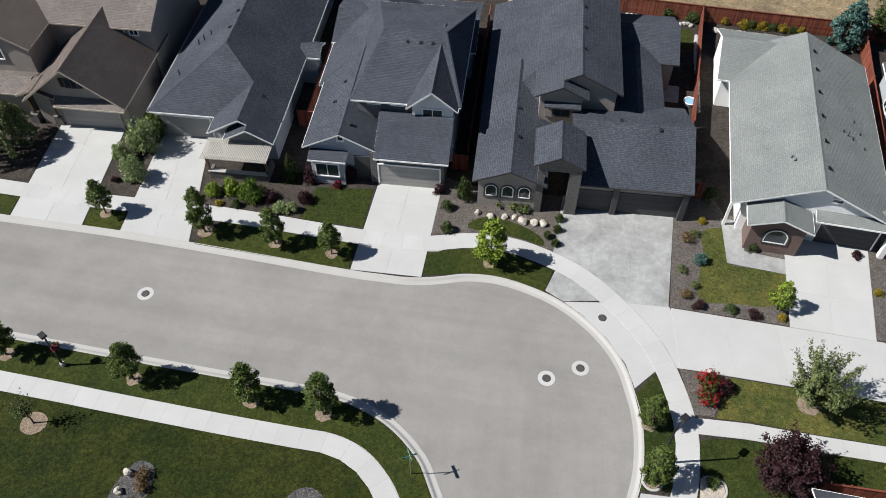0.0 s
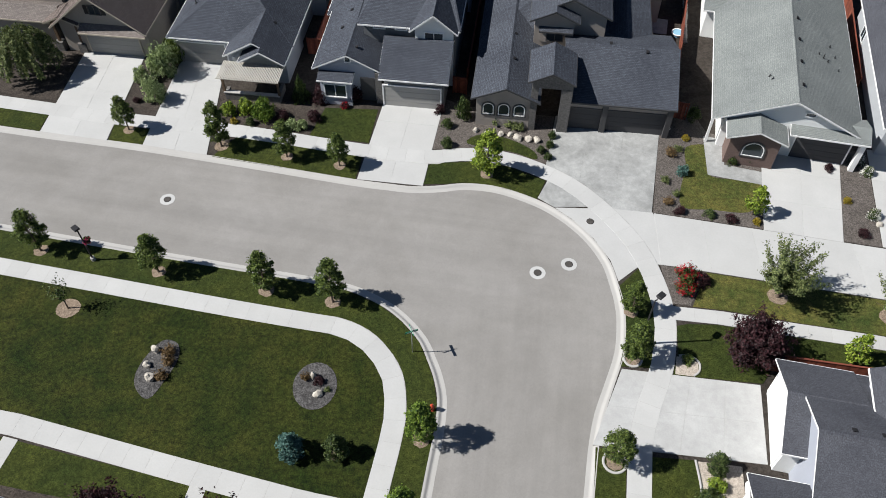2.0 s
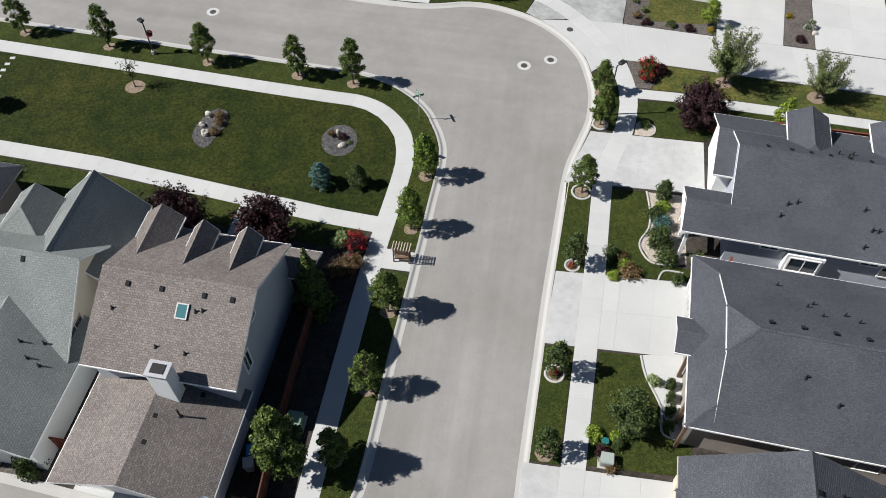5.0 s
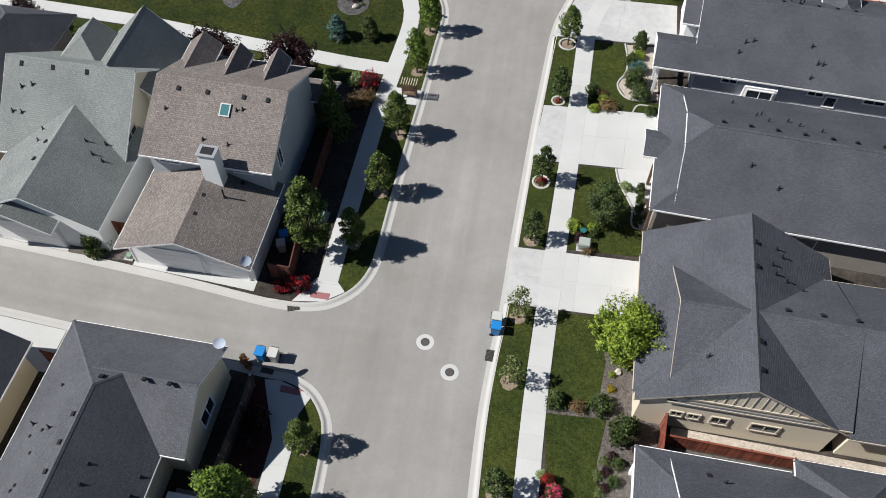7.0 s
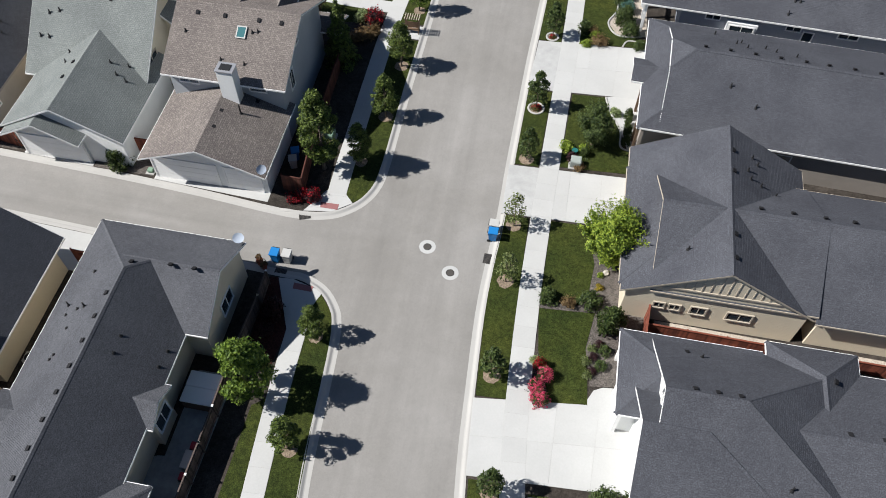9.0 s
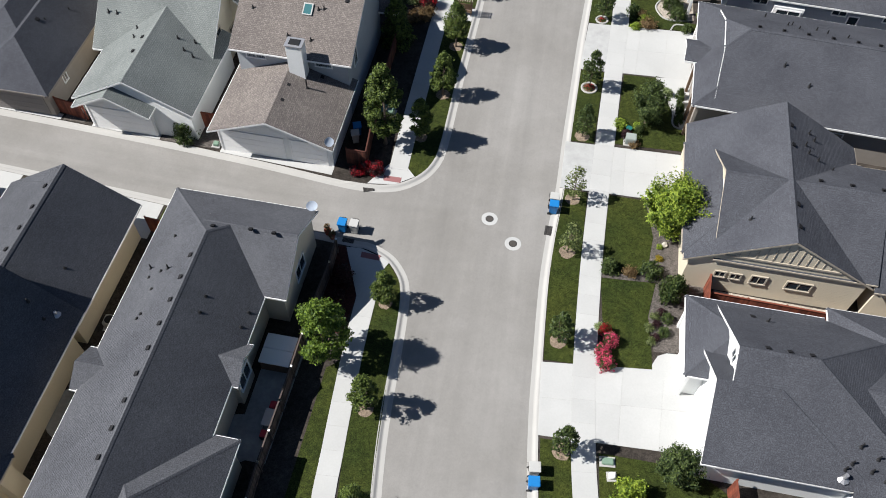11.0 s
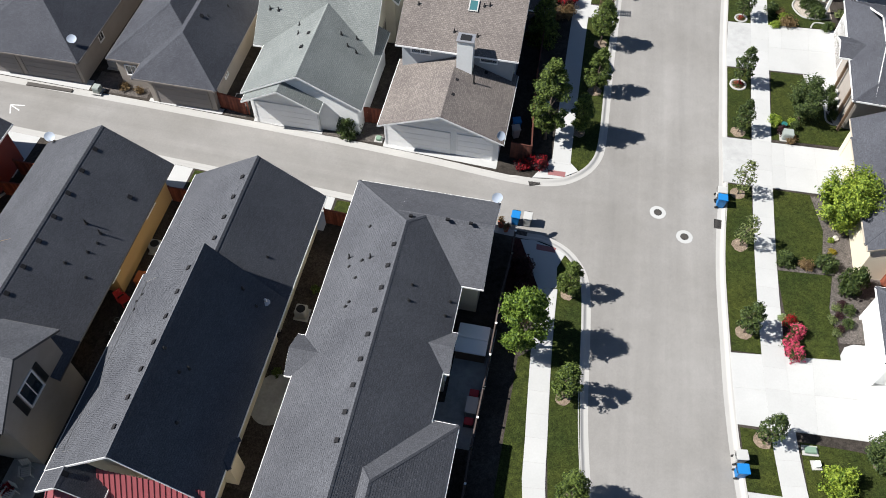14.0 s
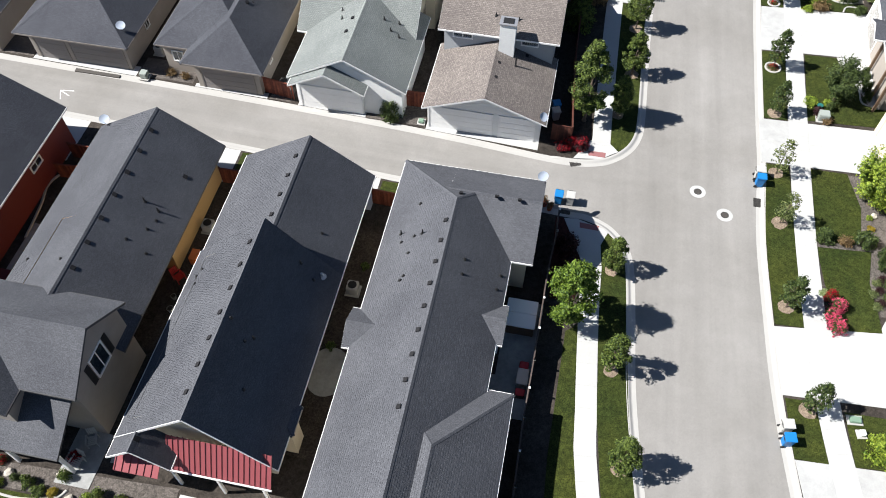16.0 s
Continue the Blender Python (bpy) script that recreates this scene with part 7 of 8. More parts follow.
for x, y, r in ((10.8, 11.7, 0.72), (9.4, 4.8, 0.5), (7.4, -3.8, 0.62), (13.1, 19.0, 0.6)):
    edging([(x + r * math.cos(a * math.tau / 8), y + r * math.sin(a * math.tau / 8)) for a in range(8)], "round pale concrete edging about a tree", 0.15, True)
shrub(7.4, -3.8, 0.5, 0.25, LEAF_DEEP, "low ring of red flowers beneath a street tree", "dome", PETAL_RED, "flower_ring")
shrub(9.4, 4.75, 0.38, 0.2, LEAF_DEEP, "low ring of red flowers beneath a street tree", "dome", PETAL_RED, "flower_ring")



# ---- boulders ----
def boulder(x, y, r, h, seed, material=ROCK, label="pale weathered boulder in a garden bed"):
    rng = random.Random(seed)
    bm = bmesh.new()
    bmesh.ops.create_icosphere(bm, subdivisions=2, radius=1.0)
    for v in bm.verts:
        n = noise.noise(v.co * 1.3 + Vector((seed * 3.1, 0, 0))) * 0.35 + noise.noise(v.co * 3.1 + Vector((0, seed, 0))) * 0.12
        v.co *= 1 + n
        v.co = Vector((v.co.x * r, v.co.y * r * rng.uniform(0.7, 1.0), v.co.z * h))
    ob = part("boulder", bm, material, None, label)
    ob.matrix_basis = pose(x, y, LAWN_Z + h * 0.35, 0, 0, rng.uniform(0, 360))
    tagged(ob, category="boulder", group="garden boulders")


for i, (x, y, r, h) in enumerate(((3.4, 41.5, 0.35, 0.3), (4.4, 41.1, 0.4, 0.3), (5.5, 41.0, 0.38, 0.32), (6.3, 40.9, 0.36, 0.3), (6.9, 40.5, 0.5, 0.38), (7.8, 40.3, 0.45, 0.35), (8.5, 40.2, 0.45, 0.35), (-19.2, 20.1, 0.38, 0.45), (-19.5, 18.9, 0.36, 0.4), (-19.1, 17.9, 0.42, 0.5),
                                 (-8.3, 17.9, 0.3, 0.55), (-7.9, 16.6, 0.42, 0.35), (34.0, 30.6, 0.35, 0.25), (11.2, -19.6, 0.3, 0.2), (-42.3, -39.7, 0.4, 0.3))):
    boulder(x, y, r * 0.8, h * 0.8, i + 1)
for i in range(7):
    x, y = 20.25 - 0.05 * i, 44.6 - 0.42 * i
    boulder(x - 0.15, y - 0.6, 0.22, 0.16, 40 + i, WHITE, "white painted edging stone along gravel")
for i in range(14):
    boulder(28.2 + 0.75 * i, 65.6 - 0.19 * i, 0.4, 0.25, 60 + i, ROCK, "pale stone of a low retaining wall")

# ---- street furniture ----
MANHOLES = [(-21.27, 34.06, 1), (7.35, 26.44, 1), (9.74, 27.19, 1), (-1.2, -17.36, 1), (0.4, -19.55, 1), (11.83, 31.23, 0)]
for x, y, ring in MANHOLES:
    z = ROAD_Z if ring else 0.066
    root = thing("manhole", (x, y, z), 0, "cast-iron manhole cover in a pale concrete collar" if ring else "cast-iron cover set in concrete", "manhole cover", "manholes in the street")
    if ring:
        bm = bmesh.new()
        cone(bm, 0.60, 0.59, -0.05, 0.006, 32)
        part("collar", bm, SLAB, root)
    bm = bmesh.new()
    cone(bm, 0.30, 0.295, -0.03, 0.014, 24)
    part("rim", bm, BLACK, root)
    bm = bmesh.new()
    cone(bm, 0.265, 0.26, 0.0, 0.022, 24)
    for i in range(5):
        box(bm, -0.2, 0.2, -0.17 + i * 0.08, -0.15 + i * 0.08, 0.02, 0.03)
    part("lid", bm, IRON, root)
for x, y, a in ((-10.15, -14.72, 10), (3.02, -18.35, -102), (-11.35, -19.55, -14)):
    root = thing("storm_drain", (x, y, ROAD_Z + 0.02), a, "dark iron storm drain grate in the gutter", "drain")
    bm = bmesh.new()
    box(bm, -0.42, 0.42, -0.27, 0.27, -0.06, 0.004)
    part("pit", bm, BLACK, root)
    for i in range(9):
        bm = bmesh.new()
        box(bm, -0.40 + i * 0.095, -0.36 + i * 0.095, -0.25, 0.25, 0.0, 0.02)
        part("grate_bar", bm, IRON, root)
for pts in ([(-9.05, -13.5), (-7.72, -13.72), (-7.82, -14.22), (-9.1, -14.0)], [(-10.3, -20.5), (-8.95, -20.82), (-9.05, -21.25), (-10.35, -20.98)]):
    plate("tactile_plate", pts, 0.05, 0.082, PAD_RED, label="brick-red tactile paving plate", category="tactile paving")


def wheelie_bin(x, y, z, turn, material, label):
    root = thing("wheelie_bin", (x, y, z), turn, label, "bin")
    bm = bmesh.new()
    vs = box(bm, -0.29, 0.29, -0.32, 0.32, 0.06, 0.98)
    for v in vs:
        if v.co.z < 0.5:
            v.co.x *= 0.8
            v.co.y *= 0.8
    bmesh.ops.bevel(bm, geom=bm.edges[:], offset=0.03, segments=2, affect="EDGES")
    part("body", bm, material, root)
    bm = bmesh.new()
    vs = box(bm, -0.32, 0.32, -0.36, 0.34, 0.98, 1.06)
    bmesh.ops.bevel(bm, geom=bm.edges[:], offset=0.025, segments=2, affect="EDGES")
    part("lid", bm, material, root)
    bm = bmesh.new()
    bar(bm, (-0.26, 0.4, 0.98), (0.26, 0.4, 0.98), 0.03, 0.03)
    part("handle", bm, BLACK, root)
    for s in (-1, 1):
        bm = bmesh.new()
        cone(bm, 0.12, 0.12, -0.03, 0.03, 14, m=Matrix.Translation((s * 0.27, 0.27, 0.12)) @ pose(0, 0, 0, 0, 90, 0))
        part("wheel", bm, BLACK, root)


wheelie_bin(3.45, -16.65, ROAD_Z, 80, BIN_BLUE, "blue wheeled recycling bin at the kerb")
wheelie_bin(3.55, -15.95, ROAD_Z, 80, BIN_GREY, "pale grey wheeled bin at the kerb")
wheelie_bin(-11.75, -18.55, ROAD_Z, -12, BIN_BLUE, "blue wheeled recycling bin beside the lane")
wheelie_bin(-10.9, -18.65, ROAD_Z, -12, BIN_GREY, "pale grey wheeled bin beside the lane")
wheelie_bin(0.75, -37.0, ROAD_Z, 88, BIN_BLUE, "blue wheeled recycling bin at the kerb")
wheelie_bin(0.85, -36.15, ROAD_Z, 88, BIN_GREY, "pale grey wheeled bin at the kerb")
wheelie_bin(-11.3, -9.3, YARD_Z, 10, BIN_BLUE, "blue wheeled recycling bin behind the fence")
wheelie_bin(-11.4, -10.1, YARD_Z, 10, BIN_GREY, "pale grey wheeled bin behind the fence")
wheelie_bin(*uv(24.3, -36.0), YARD_Z, 40, BIN_BLUE, "blue wheeled recycling bin in the side yard")

sign = thing("street_sign", (-1.75, 19.75, LAWN_Z), 20, "street name sign with two green blades on a steel post", "sign")
bm = bmesh.new()
cone(bm, 0.03, 0.03, -0.1, 2.75, 8)
part("post", bm, STEEL, sign)
for z, a in ((2.5, 0), (2.72, 90)):
    bm = bmesh.new()
    box(bm, -0.45, 0.45, -0.012, 0.012, z - 0.1, z + 0.1, m=pose(0, 0, 0, 0, 0, a))
    blade = part("blade", bm, SIGN_GREEN, sign)
    bm = bmesh.new()
    for s in (-1, 1):
        box(bm, -0.32, 0.32, s * 0.014 - 0.002, s * 0.014 + 0.002, z - 0.035, z + 0.035, m=pose(0, 0, 0, 0, 0, a))
    part("lettering", bm, WHITE, blade, "plain white bars of unread lettering")


def street_lamp(x, y, h, turn, reach=0.45):
    root = thing("street_lamp", (x, y, LAWN_Z), turn, "dark bronze street lamp with a box head", "street lamp", "street lamps")
    bm = bmesh.new()
    cone(bm, 0.16, 0.16, -0.05, 0.35, 10)
    part("base", bm, KERB, root)
    bm = bmesh.new()
    cone(bm, 0.075, 0.05, 0.3, h, 8)
    part("pole", bm, BLACK, root)
    bm = bmesh.new()
    bar(bm, (0, 0, h - 0.08), (reach, 0, h - 0.02), 0.06, 0.06)
    part("arm", bm, BLACK, root)
    bm = bmesh.new()
    box(bm, reach - 0.15, reach + 0.41, -0.2, 0.2, h - 0.08, h + 0.1)
    bmesh.ops.bevel(bm, geom=bm.edges[:], offset=0.03, segments=1, affect="EDGES")
    head = part("head", bm, BLACK, root)
    bm = bmesh.new()
    box(bm, reach - 0.09, reach + 0.35, -0.15, 0.15, h - 0.1, h - 0.08)
    part("lens", bm, BIN_GREY, head)


street_lamp(13.75, 20.15, 5.2, 40)
street_lamp(-25.44, 27.95, 3.5, 140, 0.04)
hyd = thing("fire_hydrant", (-0.45, 15.4, LAWN_Z), 0, "red fire hydrant beside the kerb", "hydrant")
bm = bmesh.new()
cone(bm, 0.16, 0.16, -0.05, 0.06, 12)
cone(bm, 0.11, 0.11, 0.05, 0.55, 12)
part("barrel", bm, HYDRANT, hyd)
bm = bmesh.new()
cone(bm, 0.15, 0.05, 0.55, 0.74, 12)
part("bonnet", bm, HYDRANT, hyd)
for a in (0, 180, 90):
    bm = bmesh.new()
    cone(bm, 0.06, 0.06, 0.08, 0.19, 10, m=Matrix.Translation((0, 0, 0.42)) @ pose(0, 0, 0, 0, 90, a))
    part("outlet", bm, HYDRANT, hyd)
bench = thing("trellis_bench", (-2.75, 5.3, 0.075), -10, "brown wooden bench beneath a slatted trellis", "bench")
bench.scale = (0.85, 0.72, 0.72)
for sx in (-0.65, 0.65):
    for sy in (-0.3, 0.3):
        bm = bmesh.new()
        box(bm, sx - 0.05, sx + 0.05, sy - 0.05, sy + 0.05, 0, 2.1)
        part("post", bm, BROWN_WOOD, bench)
bm = bmesh.new()
box(bm, -0.6, 0.6, -0.25, 0.25, 0.42, 0.47)
part("seat", bm, BROWN_WOOD, bench)
bm = bmesh.new()
box(bm, -0.6, 0.6, 0.26, 0.3, 0.47, 1.3)
part("backrest", bm, BROWN_WOOD, bench)
for sy in (-0.3, 0.3):
    bm = bmesh.new()
    box(bm, -0.85, 0.85, sy - 0.025, sy + 0.025, 2.1, 2.22)
    part("beam", bm, BROWN_WOOD, bench)
for i in range(7):
    bm = bmesh.new()
    box(bm, -0.72 + i * 0.24 - 0.03, -0.72 + i * 0.24 + 0.03, -0.55, 0.55, 2.22, 2.32)
    part("slat", bm, TRIM_TAN, bench)


def cabinet(x, y, w, d, h, turn, material, label):
    root = thing("utility_cabinet", (x, y, YARD_Z + 0.02), turn, label, "utility box")
    bm = bmesh.new()
    box(bm, -w / 2 - 0.12, w / 2 + 0.12, -d / 2 - 0.12, d / 2 + 0.12, 0, 0.07)
    part("plinth", bm, KERB, root)
    bm = bmesh.new()
    box(bm, -w / 2, w / 2, -d / 2, d / 2, 0.07, h)
    bmesh.ops.bevel(bm, geom=bm.edges[:], offset=0.03, segments=2, affect="EDGES")
    part("body", bm, material, root)
    bm = bmesh.new()
    box(bm, -w / 2 + 0.06, w / 2 - 0.06, -d / 2 - 0.02, -d / 2 + 0.01, 0.14, h - 0.08)
    part("door", bm, material, root)


cabinet(-9.0, -7.2, 0.95, 0.9, 0.85, -10, GREEN_BOX, "pale green transformer cabinet in the shade")
cabinet(10.0, -9.75, 0.8, 0.7, 0.7, -10, PALE_BOX, "pale grey utility cabinet among shrubs")
cabinet(5.3, -35.5, 0.7, 0.4, 0.25, -5, GREEN_BOX, "low green utility box in the lawn")
cabinet(5.45, -36.4, 0.35, 0.35, 0.4, 0, WHITE, "small white utility pedestal in the lawn")
cabinet(-22.1, -10.7, 0.4, 0.4, 0.3, -10, GREEN_BOX, "small green utility box beside the lane")
cabinet(-45.3, -5.9, 0.6, 0.6, 0.6, -10, PALE_BOX, "pale grey utility cabinet beside the lane")
pot = thing("glazed_pot", (10.05, -8.55, LAWN_Z), 0, "teal glazed garden pot", "pot")
bm = bmesh.new()
cone(bm, 0.13, 0.22, 0, 0.34, 16)
part("bowl", bm, TEAL, pot)
bm = bmesh.new()
cone(bm, 0.24, 0.24, 0.32, 0.36, 16)
part("rim", bm, TEAL, pot)

# pergola over the patio of the slate-blue house
perg = thing("pergola", (*uv(-22.2, 43.6, NORTH), YARD_Z), NORTH, "tan slatted patio pergola over a low stone wall", "pergola")
for sx in (-2.45, 2.45):
    bm = bmesh.new()
    box(bm, sx - 0.09, sx + 0.09, -0.69, -0.51, 0.75, 2.45)
    part("post", bm, BROWN_WOOD, perg)
for i in range(39):
    bm = bmesh.new()
    x = -2.68 + i * 0.141
    box(bm, x - 0.042, x + 0.042, -1.2, 1.25, 2.6, 2.66)
    part("slat", bm, PERGOLA, perg)
for sy in (-0.6, 1.1):
    bm = bmesh.new()
    box(bm, -2.75, 2.75, sy - 0.06, sy + 0.06, 2.42, 2.6)
    part("beam", bm, PERGOLA, perg)
bm = bmesh.new()
box(bm, -2.5, 2.5, -0.8, -0.42, 0.76, 0.84)
part("coping", bm, KERB, perg, "pale flat coping stones")
bm = bmesh.new()
box(bm, -2.45, 2.45, -0.75, -0.47, 0, 0.76)
box(bm, 2.17, 2.45, -0.47, 1.2, 0, 0.76)
box(bm, -2.45, -2.17, -0.47, 0.1, 0, 0.76)
part("stone_wall", bm, STONE, perg, "low grey stone patio wall")

# back-yard things of the corner house
spa = thing("spa", (*uv(-9.4, -31.1), YARD_Z), BLOCK, "hot tub beneath a pale folding cover", "hot tub")
bm = bmesh.new()
box(bm, -0.95, 0.95, -1.0, 1.0, 0, 1.02)
part("tub", bm, BROWN_WOOD, spa)
for s in (-1, 1):
    bm = bmesh.new()
    box(bm, -1.0, 1.0, min(0.01 * s, 1.05 * s), max(0.01 * s, 1.05 * s), 1.02, 1.14)
    bmesh.ops.bevel(bm, geom=bm.edges[:], offset=0.03, segments=2, affect="EDGES")
    part("cover", bm, WHITE, spa)
table = thing("patio_table", (*uv(-8.68, -35.4), YARD_Z), BLOCK, "pale patio table standing along the fence", "table")
bm = bmesh.new()
box(bm, -0.35, 0.35, -0.55, 0.55, 0.70, 0.74)
part("tabletop", bm, BIN_GREY, table)
for sx in (-0.3, 0.3):
    for sy in (-0.48, 0.48):
        bm = bmesh.new()
        box(bm, sx - 0.03, sx + 0.03, sy - 0.03, sy + 0.03, 0, 0.70)
        part("leg", bm, STEEL, table)
for sy in (-0.95, 0.95):
    seat = thing("patio_chair", (*uv(-8.68, -35.4 + sy), YARD_Z), BLOCK, "low patio seat with a red cushion", "chair", "seats at the patio table")
    bm = bmesh.new()
    box(bm, -0.3, 0.3, -0.25, 0.25, 0, 0.36)
    part("base", bm, BLACK, seat)
    bm = bmesh.new()
    box(bm, -0.29, 0.29, -0.24, 0.24, 0.36, 0.48)
    bmesh.ops.bevel(bm, geom=bm.edges[:], offset=0.04, segments=2, affect="EDGES")
    part("cushion", bm, FABRIC_RED, seat)
pts = [uv(-10.4 + 1.55 * math.cos(a * math.tau / 24), -36.8 + 1.55 * math.sin(a * math.tau / 24)) for a in range(24)]
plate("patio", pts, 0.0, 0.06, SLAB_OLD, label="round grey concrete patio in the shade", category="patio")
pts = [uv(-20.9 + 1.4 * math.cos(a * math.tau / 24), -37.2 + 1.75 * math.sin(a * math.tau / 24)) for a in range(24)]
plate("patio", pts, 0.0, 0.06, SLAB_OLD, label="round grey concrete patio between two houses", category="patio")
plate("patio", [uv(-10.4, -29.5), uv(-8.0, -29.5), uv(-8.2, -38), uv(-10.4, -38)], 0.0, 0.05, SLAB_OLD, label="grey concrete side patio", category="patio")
for u, v in ((-20.9, -31.0), (-32.4, -28.0), (-31.6, -13.0), (-43.4, -11.0)):
    ac = thing("air_conditioner", (*uv(u, v), YARD_Z), BLOCK, "grey outdoor air-conditioning unit on a pad", "air conditioner", "outdoor units beside the walls")
    bm = bmesh.new()
    box(bm, -0.38, 0.38, -0.38, 0.38, 0.05, 0.8)
    bmesh.ops.bevel(bm, geom=bm.edges[:], offset=0.05, segments=2, affect="EDGES")
    part("casing", bm, BIN_GREY, ac)
    bm = bmesh.new()
    cone(bm, 0.3, 0.3, 0.79, 0.82, 20)
    part("fan_grille", bm, BLACK, ac)
    bm = bmesh.new()
    box(bm, -0.5, 0.5, -0.5, 0.5, 0, 0.05)
    part("pad", bm, KERB, ac)
for i, (x, y) in enumerate(((-37.8, 27.4), (-38.0, 26.6), (-38.1, 25.8), (-38.25, 25.0), (-38.4, 24.2), (-38.5, 23.4))):
    st = plate("stepping_stone", [(x - 0.22, y - 0.16), (x + 0.22, y - 0.16), (x + 0.22, y + 0.16), (x - 0.22, y + 0.16)], 0.0, 0.09, SLAB, "", "square concrete stepping stone in grass", "stepping stone")
    tagged(st, group="stepping stones across the lawn")

bed([uv(17.6, -20.3), uv(42, -20.7), uv(42, -21.8), uv(17.6, -21.45)], PALE_GRAVEL, "strip of pale gravel along the house wall")
bed([uv(17.4, -21.6), uv(40, -22.0), uv(40, -23.7), uv(17.4, -23.6)], GRAVEL, "brown gravel side yard along the fence")

# front gardens of the southern houses
lawn([uv(-60, -49.5), uv(-41.5, -49.3), uv(-41.3, -47.8), uv(-60, -47.8)], label="narrow front lawn strip")
lawn([uv(-39.6, -49.8), uv(-29, -49.6), uv(-29.2, -48.4), uv(-33, -48.2), uv(-39.3, -48.3)], label="narrow front lawn strip")
walkway("garden_path", [uv(-40.6, -46.6), uv(-40.4, -52)], 1.1, 1.3)
walkway("garden_path", [uv(-26.5, -46.5), uv(-26.5, -52)], 1.1, 1.3)
walkway("pavement_far_south", [uv(-70, -50.3), uv(-16, -50.3)], 1.4)
bed([uv(-39.4, -48.2), uv(-33, -48.0), uv(-27.2, -48.2), uv(-27.2, -46.2), uv(-39.4, -46.8)], GRAVEL, z=0.055)


# side yards and porches of the southern houses
edging([uv(-44.6, -25.1), uv(-45.4, -25.5), uv(-45.75, -26.7), uv(-45.4, -28.2), uv(-45.15, -30.0), uv(-45.0, -31.4)], "pale curved lawn edging in the side yard", 0.16)
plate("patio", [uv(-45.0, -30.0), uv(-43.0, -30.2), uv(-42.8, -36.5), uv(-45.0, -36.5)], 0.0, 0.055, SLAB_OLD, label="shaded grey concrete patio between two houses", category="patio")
fence([uv(-45.2, -25.6), uv(-42.0, -25.4)], 1.5)
hose = thing("garden_hose", (*uv(-43.4, -37.6), YARD_Z), 0, "coiled bright green garden hose on the ground", "hose")
bm = bmesh.new()
for k in range(3):
    ring = [(0.34 - 0.05 * k) * Vector((math.cos(a * math.tau / 18), math.sin(a * math.tau / 18), 0)) for a in range(19)]
    for p, q in zip(ring, ring[1:]):
        bar(bm, p + Vector((0, 0, 0.03 + 0.02 * k)), q + Vector((0, 0, 0.03 + 0.02 * k)), 0.04, 0.04)
part("coil", bm, surface("green_hose_rubber", (0.06, 0.30, 0.08), 0.5, bump=0), hose)


def porch_chair(u, v, turn, material, label, z=YARD_Z + 0.06):
    """A slatted garden armchair."""
    root = thing("garden_chair", (*uv(u, v), z), BLOCK + turn, label, "chair")
    for sx in (-0.3, 0.3):
        for sy in (-0.28, 0.28):
            bm = bmesh.new()
            box(bm, sx - 0.03, sx + 0.03, sy - 0.03, sy + 0.03, 0, 0.62)
            part("leg", bm, material, root)
        bm = bmesh.new()
        box(bm, sx - 0.05, sx + 0.05, -0.34, 0.32, 0.62, 0.65)
        part("armrest", bm, material, root)
    for i in range(5):
        bm = bmesh.new()
        box(bm, -0.27, 0.27, -0.29 + i * 0.12, -0.20 + i * 0.12, 0.38, 0.41)
        part("seat_slat", bm, material, root)
    for i in range(5):
        bm = bmesh.new()
        box(bm, -0.26 + i * 0.11, -0.18 + i * 0.11, 0.27, 0.30, 0.41, 1.0, m=pose(0, 0.1, 0, -12, 0, 0))
        part("back_slat", bm, material, root)


porch_chair(-33.3, -44.6, 25, BIN_GREY, "pale grey slatted porch armchair in shade")
porch_chair(-33.6, -46.0, -10, BIN_GREY, "pale grey slatted porch armchair in shade")
porch_chair(-31.4, -37.0, 200, FABRIC_RED, "red garden chair in the narrow side yard")
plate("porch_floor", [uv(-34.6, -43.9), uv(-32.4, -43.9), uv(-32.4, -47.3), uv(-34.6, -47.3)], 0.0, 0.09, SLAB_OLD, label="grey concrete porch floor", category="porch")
for i in range(9):
    p = uv(-31.6, -39.5 - i * 0.72)
    st = plate("stepping_stone", [(p[0] - 0.32, p[1] - 0.22), (p[0] + 0.32, p[1] - 0.24), (p[0] + 0.3, p[1] + 0.24), (p[0] - 0.3, p[1] + 0.22)], 0.0, 0.075, SLAB_OLD, "", "grey stepping stone in the side yard", "stepping stone")
    tagged(st, group="stepping stones in the side yard")
crate = thing("storage_box", (*uv(-31.5, -33.4), YARD_Z), BLOCK, "brown wooden storage box in the side yard", "storage box")
bm = bmesh.new()
box(bm, -0.5, 0.5, -0.6, 0.6, 0, 0.7)
part("body", bm, BROWN_WOOD, crate)
bm = bmesh.new()
box(bm, -0.54, 0.54, -0.64, 0.64, 0.7, 0.76)
part("lid", bm, BROWN_WOOD, crate)
edging([uv(-39.3, -48.3), uv(-36.5, -48.6), uv(-34.2, -48.2), uv(-33.6, -47.6)], "pale curved edging of a front garden bed", 0.14)
edging([uv(-32.6, -47.6), uv(-31.6, -48.3), uv(-29.0, -48.6), uv(-27.4, -48.9)], "pale curved edging of a front garden bed", 0.14)


